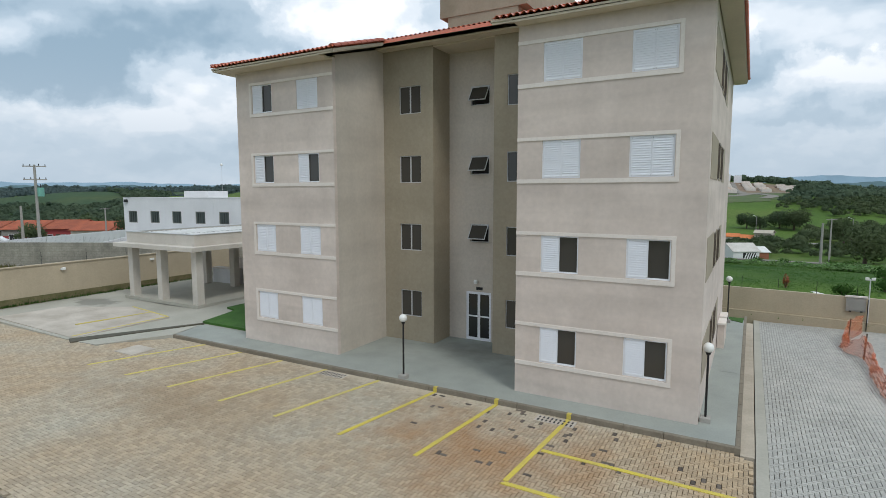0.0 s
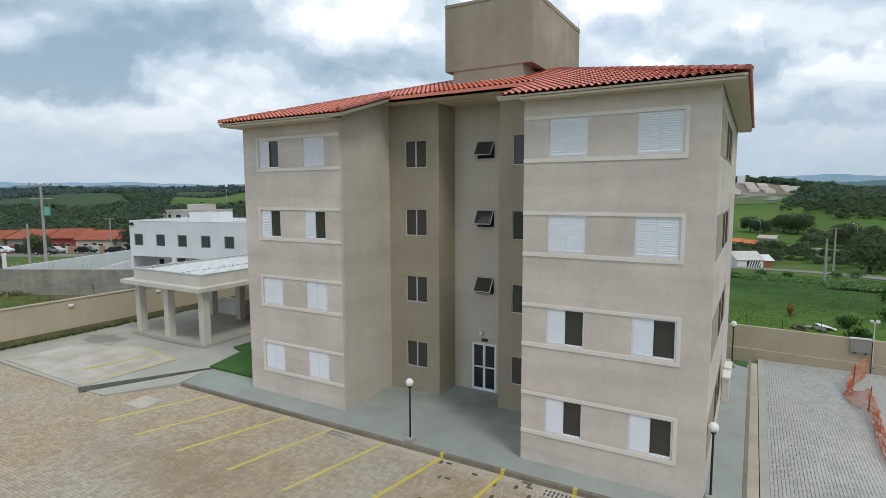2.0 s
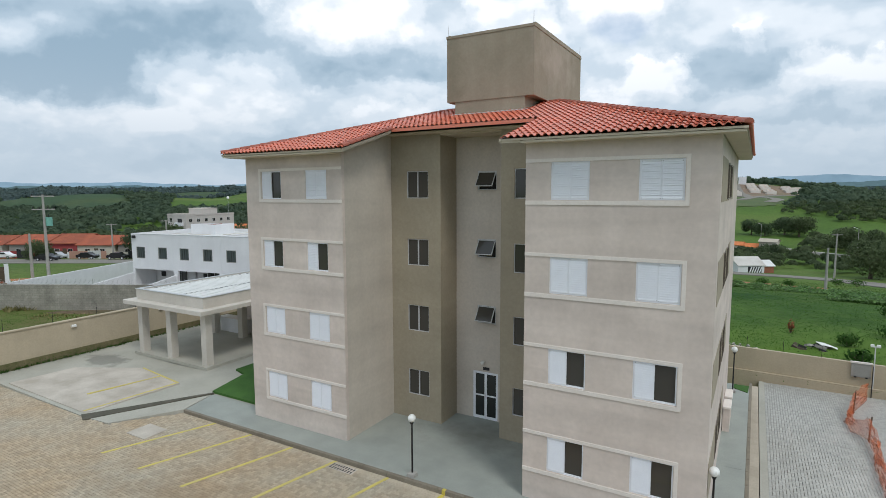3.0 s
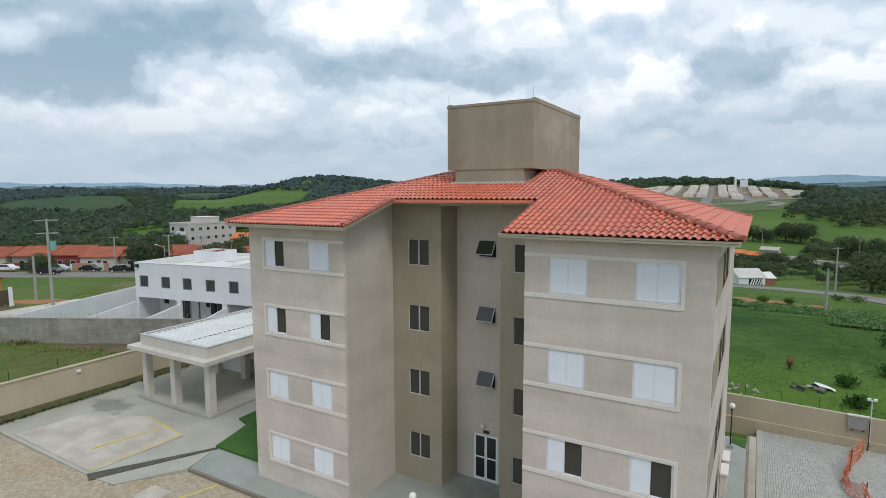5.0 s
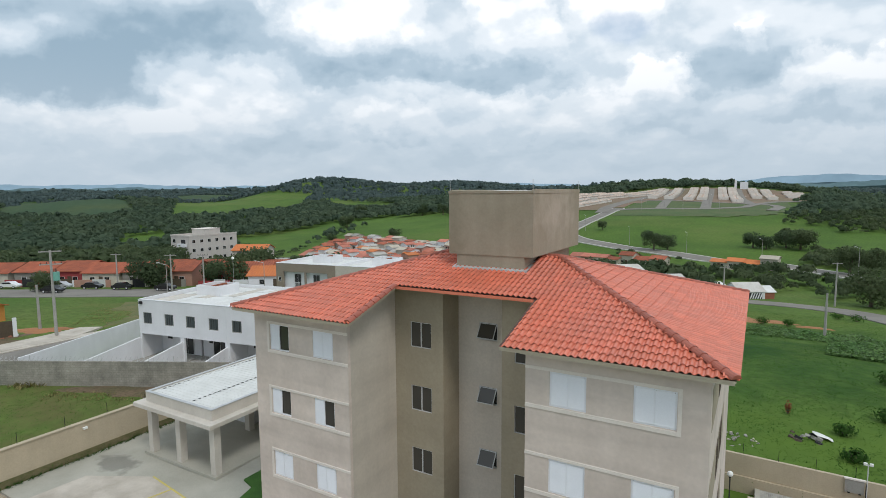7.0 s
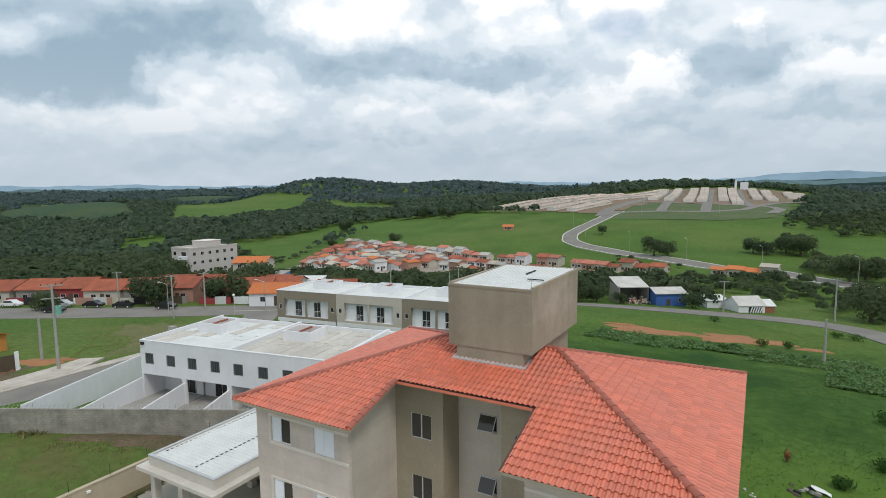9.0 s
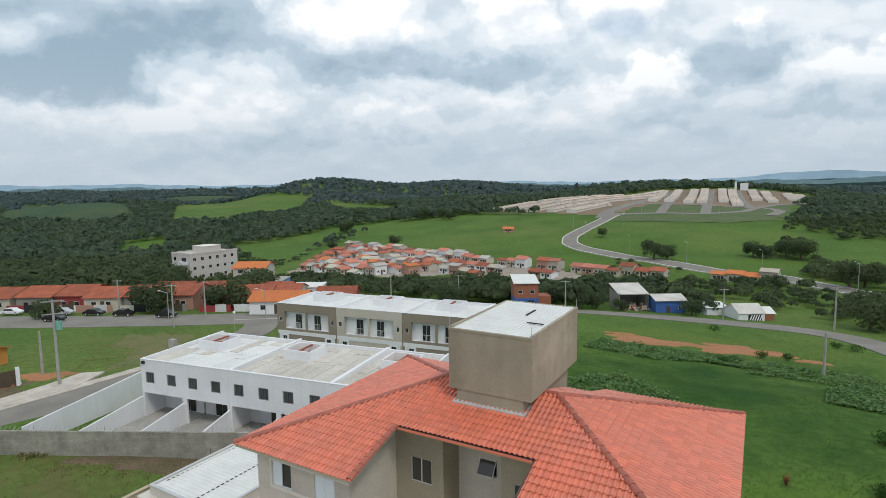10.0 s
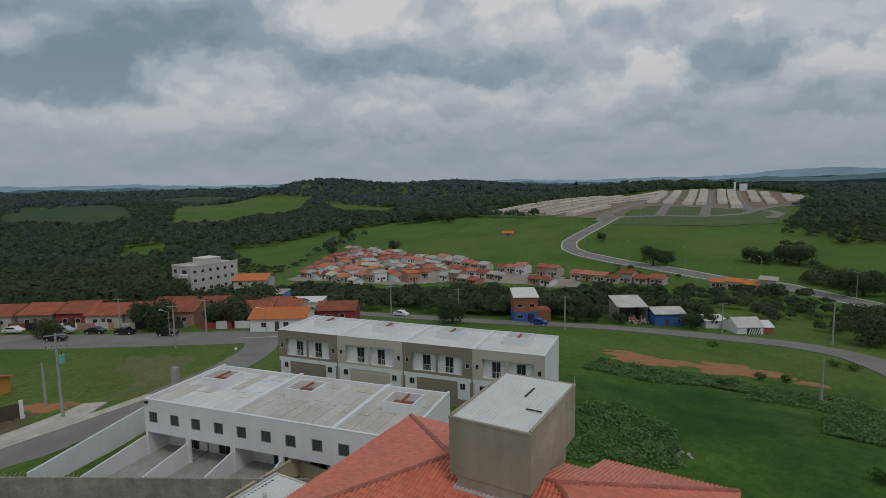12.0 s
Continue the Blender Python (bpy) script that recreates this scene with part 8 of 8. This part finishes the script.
M["russet"] = surface("russet_leaves", (0.30, 0.075, 0.03), (0.18, 0.07, 0.03), 0.85, 1.0, 6, 0.9, 0.2, 0.0, island=0.3)
shrub(3.4, 31.3, 0.3, 1.1, M["russet"], 1, "withered russet shrub in the grass")
for i, (x, y, r, h) in enumerate(((6.5, 28.5, 0.8, 0.9), (9.5, 33.0, 0.9, 1.0), (11.5, 45.0, 1.2, 1.2), (-3.0, 72.0, 1.0, 1.1), (6.5, 24.0, 0.8, 0.8), (-22, 45, 1.0, 0.9), (2.0, 80.0, 1.2, 1.3), (5.5, 80.6, 1.0, 1.2), (16, 97, 1.6, 1.3), (13.5, 99, 1.4, 1.2), (-6, 104.5, 1.7, 1.2))):
    shrub(x, y, r, h, M["lushleaf"], 20 + i, "low dark green shrub growing in the field")
# turned brown earth and cut palm fronds between the two walls
soil_patch(-40.6, 9.2, 6.8, 2.0, 27, 11, "litter", "brown leaf litter and cut weeds on the strip")
soil_patch(-36.8, 9.6, 2.6, 1.6, 27, 12, "litter", "brown leaf litter and cut weeds on the strip")
sp2 = patch_points(900, [[(-47, 5.2), (-35.5, 11.6), (-34.5, 9.8), (-46, 3.6)]], 84)
M["straw"] = surface("dry_stalks", (0.24, 0.20, 0.08), (0.15, 0.15, 0.05), 0.9, 0.5, 3, 0.9, 0.2, 0.0, island=0.35)
tufts("dry_stalks", sp2, 0.05, 0.22, 0.04, 85, M["straw"], "dry stalks and cut weeds between the walls", 4)
sp3 = patch_points(300, [[(-54, 4.6), (-51, 7.6), (-48, 6.8), (-50, 3.6)]], 86)
sp4 = patch_points(1500, [[(-70, 24), (-74, 34), (-92, 46), (-88, 30), (-76, 20)]], 88)
tufts("dry_lot_grass", sp4, 0.05, 0.16, 0.05, 89, M["straw"], "dry yellowed grass on the corner plot", 5)
tufts("palm_fronds", sp3, 0.2, 0.7, 0.07, 87, M["straw"], "heap of cut yellowing palm fronds", 4)

# ---- roof tiles ----
TW, TC = 0.205, 0.36
PROFILE = ((0.0, 0.0), (0.05, 0.0), (0.075, 0.034), (0.11, 0.060), (0.145, 0.060), (0.18, 0.034), (0.205, 0.0))


def tile_shape():
    """A pan-and-roll tile whose front lip overhangs the course below."""
    v, f = [], []
    k = len(PROFILE)
    for q, lift in ((TC * 1.08, 0.008), (0.0, 0.046), (0.003, 0.031), (0.05, 0.020)):
        v += [(px - TW / 2, q, pz + lift) for px, pz in PROFILE]
    for r in range(3):
        f += [(r * k + i, (r + 1) * k + i, (r + 1) * k + i + 1, r * k + i + 1) for i in range(k - 1)]
    return np.array(v), np.array(f)


tv, tf = tile_shape()
tile_mesh = bpy.data.meshes.new("roof_tile")
tile_mesh.from_pydata([tuple(q) for q in tv], [], [tuple(int(i) for i in q) for q in tf])
tile_mesh.materials.append(M["tile1"])
tile_mesh.update()
cosr = 1 / math.sqrt(1 + SLOPE * SLOPE)
batch = []
count = 0


def in_notch(x, y):
    return NX0 < x < NX1 and (y < NY - 0.01 or y > EY1 - 2.94)


for side in range(4):
    # side 0 front, 1 right, 2 back, 3 left; s runs up the slope, t along the eave
    run = EX1 - EX0 if side in (0, 2) else EY1 - EY0
    nt, ns = int(run / TW), int(6.735 / (TC * cosr)) + 1
    for j in range(ns):
        s = -0.06 + j * TC * cosr
        for i in range(nt + 1):
            t = (i + 0.5) * TW
            if side == 0:
                x, y, turn = EX0 + t, EY0 + s, 0
            elif side == 2:
                x, y, turn = EX1 - t, EY1 - s, math.pi
            elif side == 1:
                x, y, turn = EX1 - s, EY0 + t, math.pi / 2
            else:
                x, y, turn = EX0 + s, EY1 - t, -math.pi / 2
            mid = s + TC * 0.5 * cosr
            if mid > min(t, run - t) + 0.05 or s > 6.65:
                continue
            if side in (0, 2):
                ym = y + (mid - s) * (1 if side == 0 else -1)
                if in_notch(x, ym):
                    continue
            if -10.1 < x < -7.08 and 4.62 < y < 10.4:
                continue
            m = Matrix.Translation((x, y, EZ + SLOPE * s + 0.012)) @ Matrix.Rotation(turn, 4, "Z") @ Matrix.Rotation(math.atan(SLOPE), 4, "X")
            if side == 0 and x > -5.0 and count < 300:
                ob = new("roof_tile", tile_mesh)
                ob.parent = block_roof
                ob.matrix_basis = m
                count += 1
            else:
                batch.append(np.array(m))
B = np.array(batch)
hom = np.concatenate([tv, np.ones((len(tv), 1))], 1)
allv = np.einsum("nij,kj->nki", B, hom)[:, :, :3].reshape(-1, 3)
allf = (tf[None] + (np.arange(len(B)) * len(tv))[:, None, None]).reshape(-1, 4)
tagged(fast("roof_tiling", allv, allf, M["tile"], block_roof), kind="stuff")


def ridge_caps(a, c):
    a, c = Vector(a), Vector(c)
    n = int((c - a).length / 0.38)
    for i in range(n):
        p, q = a.lerp(c, i / n), a.lerp(c, (i + 1.12) / n)
        r = (q - p).to_track_quat("Y", "Z").to_matrix()
        b = Build()
        pts = []
        for end, rad in ((p, 0.155), (q, 0.125)):
            for k in range(7):
                an = math.pi * k / 6
                pts.append(end + r @ Vector((rad * math.cos(an), 0, rad * 0.75 * math.sin(an))) + Vector((0, 0, 0.03)))
        b.solid(pts, [(k, k + 1, 8 + k, 7 + k) for k in range(6)] + [(6, 5, 4, 3, 2, 1, 0)])
        part("ridge_tile", b, M["ridgecap"], block_roof)


zr = EZ + SLOPE * 6.735
ridge_caps((EX1, EY0, EZ + 0.03), (ap1[0], ap1[1], zr))
ridge_caps((EX0, EY0, EZ + 0.03), (ap0[0], ap0[1], zr))
ridge_caps((EX1, EY1, EZ + 0.03), (ap1[0], ap1[1], zr))
ridge_caps((EX0, EY1, EZ + 0.03), (ap0[0], ap0[1], zr))
ridge_caps((ap1[0], ap1[1], zr), (-6.6, 6.235, zr))
ridge_caps((ap0[0], ap0[1], zr), (-10.6, 6.235, zr))

ridge_caps((NX0 - 0.05, EY0, EZ + 0.03), (NX0 - 0.05, NY, roof_z(-12.2, NY) + 0.03))

# ---- block paving ----
prng = random.Random(9)
pav_mesh = bpy.data.meshes.new("paver")
g, hh = 0.0945, 0.0445
pv = [(-g, -hh, -0.05), (g, -hh, -0.05), (g, hh, -0.05), (-g, hh, -0.05), (-g, -hh, -0.006), (g, -hh, -0.006), (g, hh, -0.006), (-g, hh, -0.006),
      (-g + 0.006, -hh + 0.006, 0), (g - 0.006, -hh + 0.006, 0), (g - 0.006, hh - 0.006, 0), (-g + 0.006, hh - 0.006, 0)]
pf = [(8, 9, 10, 11)] + [(4 + i, 4 + (i + 1) % 4, 8 + (i + 1) % 4, 8 + i) for i in range(4)] + [(i, (i + 1) % 4, 4 + (i + 1) % 4, 4 + i) for i in range(4)]
pav_mesh.from_pydata(pv, [], pf)
pav_mesh.materials.append(M["paver1"])
pav_mesh.update()
dark_mesh = pav_mesh.copy()
dark_mesh.materials.clear()
dark_mesh.materials.append(M["darkpaver"])
pva, pfa = np.array(pv), np.array(pf)


def lay(name, places, mat, parent, singles, single_mat_mesh):
    """places: x, y, z, turn. The singles nearest to the stretch (x from -6 to 0) become objects of their own."""
    arr = np.array(places)
    order = np.argsort(np.hypot(arr[:, 0] + 2.0, (arr[:, 1] + 3.6)))
    one, rest = order[:singles], order[singles:]
    for q in one:
        x, y, z, t = arr[q]
        ob = new("paver", single_mat_mesh)
        ob.parent = parent
        ob.matrix_basis = Matrix.Translation((x, y, z)) @ Matrix.Rotation(t, 4, "Z")
    a = arr[rest]
    c, s = np.cos(a[:, 3])[:, None], np.sin(a[:, 3])[:, None]
    X = pva[None, :, 0] * c - pva[None, :, 1] * s + a[:, 0:1]
    Y = pva[None, :, 0] * s + pva[None, :, 1] * c + a[:, 1:2]
    Z = pva[None, :, 2] + a[:, 2:3]
    vs = np.stack([X, Y, Z], -1).reshape(-1, 3)
    fs = (pfa[None] + (np.arange(len(a)) * len(pva))[:, None, None]).reshape(-1, 4)
    tagged(fast(name, vs, fs, mat, parent), kind="stuff")


carpark = thing("car_park_paving", "herringbone concrete block paving with sandy stains", "paving", kind="structure")
places = []
U = 0.1
for i in range(-340, 20):
    for j in range(-105, -9):
        # herringbone: each block covers two cells
        k = (i - j) % 4
        if k == 0:
            x, y, t = (i + 1) * U, (j + 0.5) * U, 0.0
        elif k == 3:
            x, y, t = (i + 0.5) * U, (j + 1) * U - 0.0, math.pi / 2
        else:
            continue
        if (x > 0.86 and y > -1.15) or x > 1.26 or (x < -20.6 and y > -3.4 and x > -33.7 and y > (-3.35 if x < -22.4 else -3.25 + (x + 22.5) * 1.31)):
            continue
        places.append((x, y, -0.145 + prng.uniform(-0.003, 0.003), t))
dark = [q for q in places if -8 < q[0] < 1 and q[1] > -4.5 and prng.random() < 0.016 + 0.03 * (abs(q[0] + 3.4) < 2.0)]
gone = set(dark)
places = [q for q in places if q not in gone]
for q in dark:
    ob = new("dark_paver", dark_mesh)
    ob.parent = carpark
    ob.matrix_basis = Matrix.Translation(q[:3]) @ Matrix.Rotation(q[3], 4, "Z")
lay("paver_field", places, M["paver"], carpark, 300, pav_mesh)
drive = thing("driveway_paving", "grey block paving laid in herringbone", "paving", kind="structure")
places = []
for i in range(13, 97):
    for j in range(-105, 183):
        k = (i - j) % 4
        if k == 0:
            x, y, t = (i + 1) * U, (j + 0.5) * U, 0.0
        elif k == 3:
            x, y, t = (i + 0.5) * U, (j + 1) * U, math.pi / 2
        else:
            continue
        if x > 9.5 or x < 1.52:
            continue
        places.append((x, y, -0.15 - 0.65 * max(y, 0) / 18.3 + prng.uniform(-0.003, 0.003), t))
pav_mesh2 = pav_mesh.copy()
pav_mesh2.materials.clear()
pav_mesh2.materials.append(M["paverg"])
lay("driveway_pavers", places, M["paverg"], drive, 0, pav_mesh2)
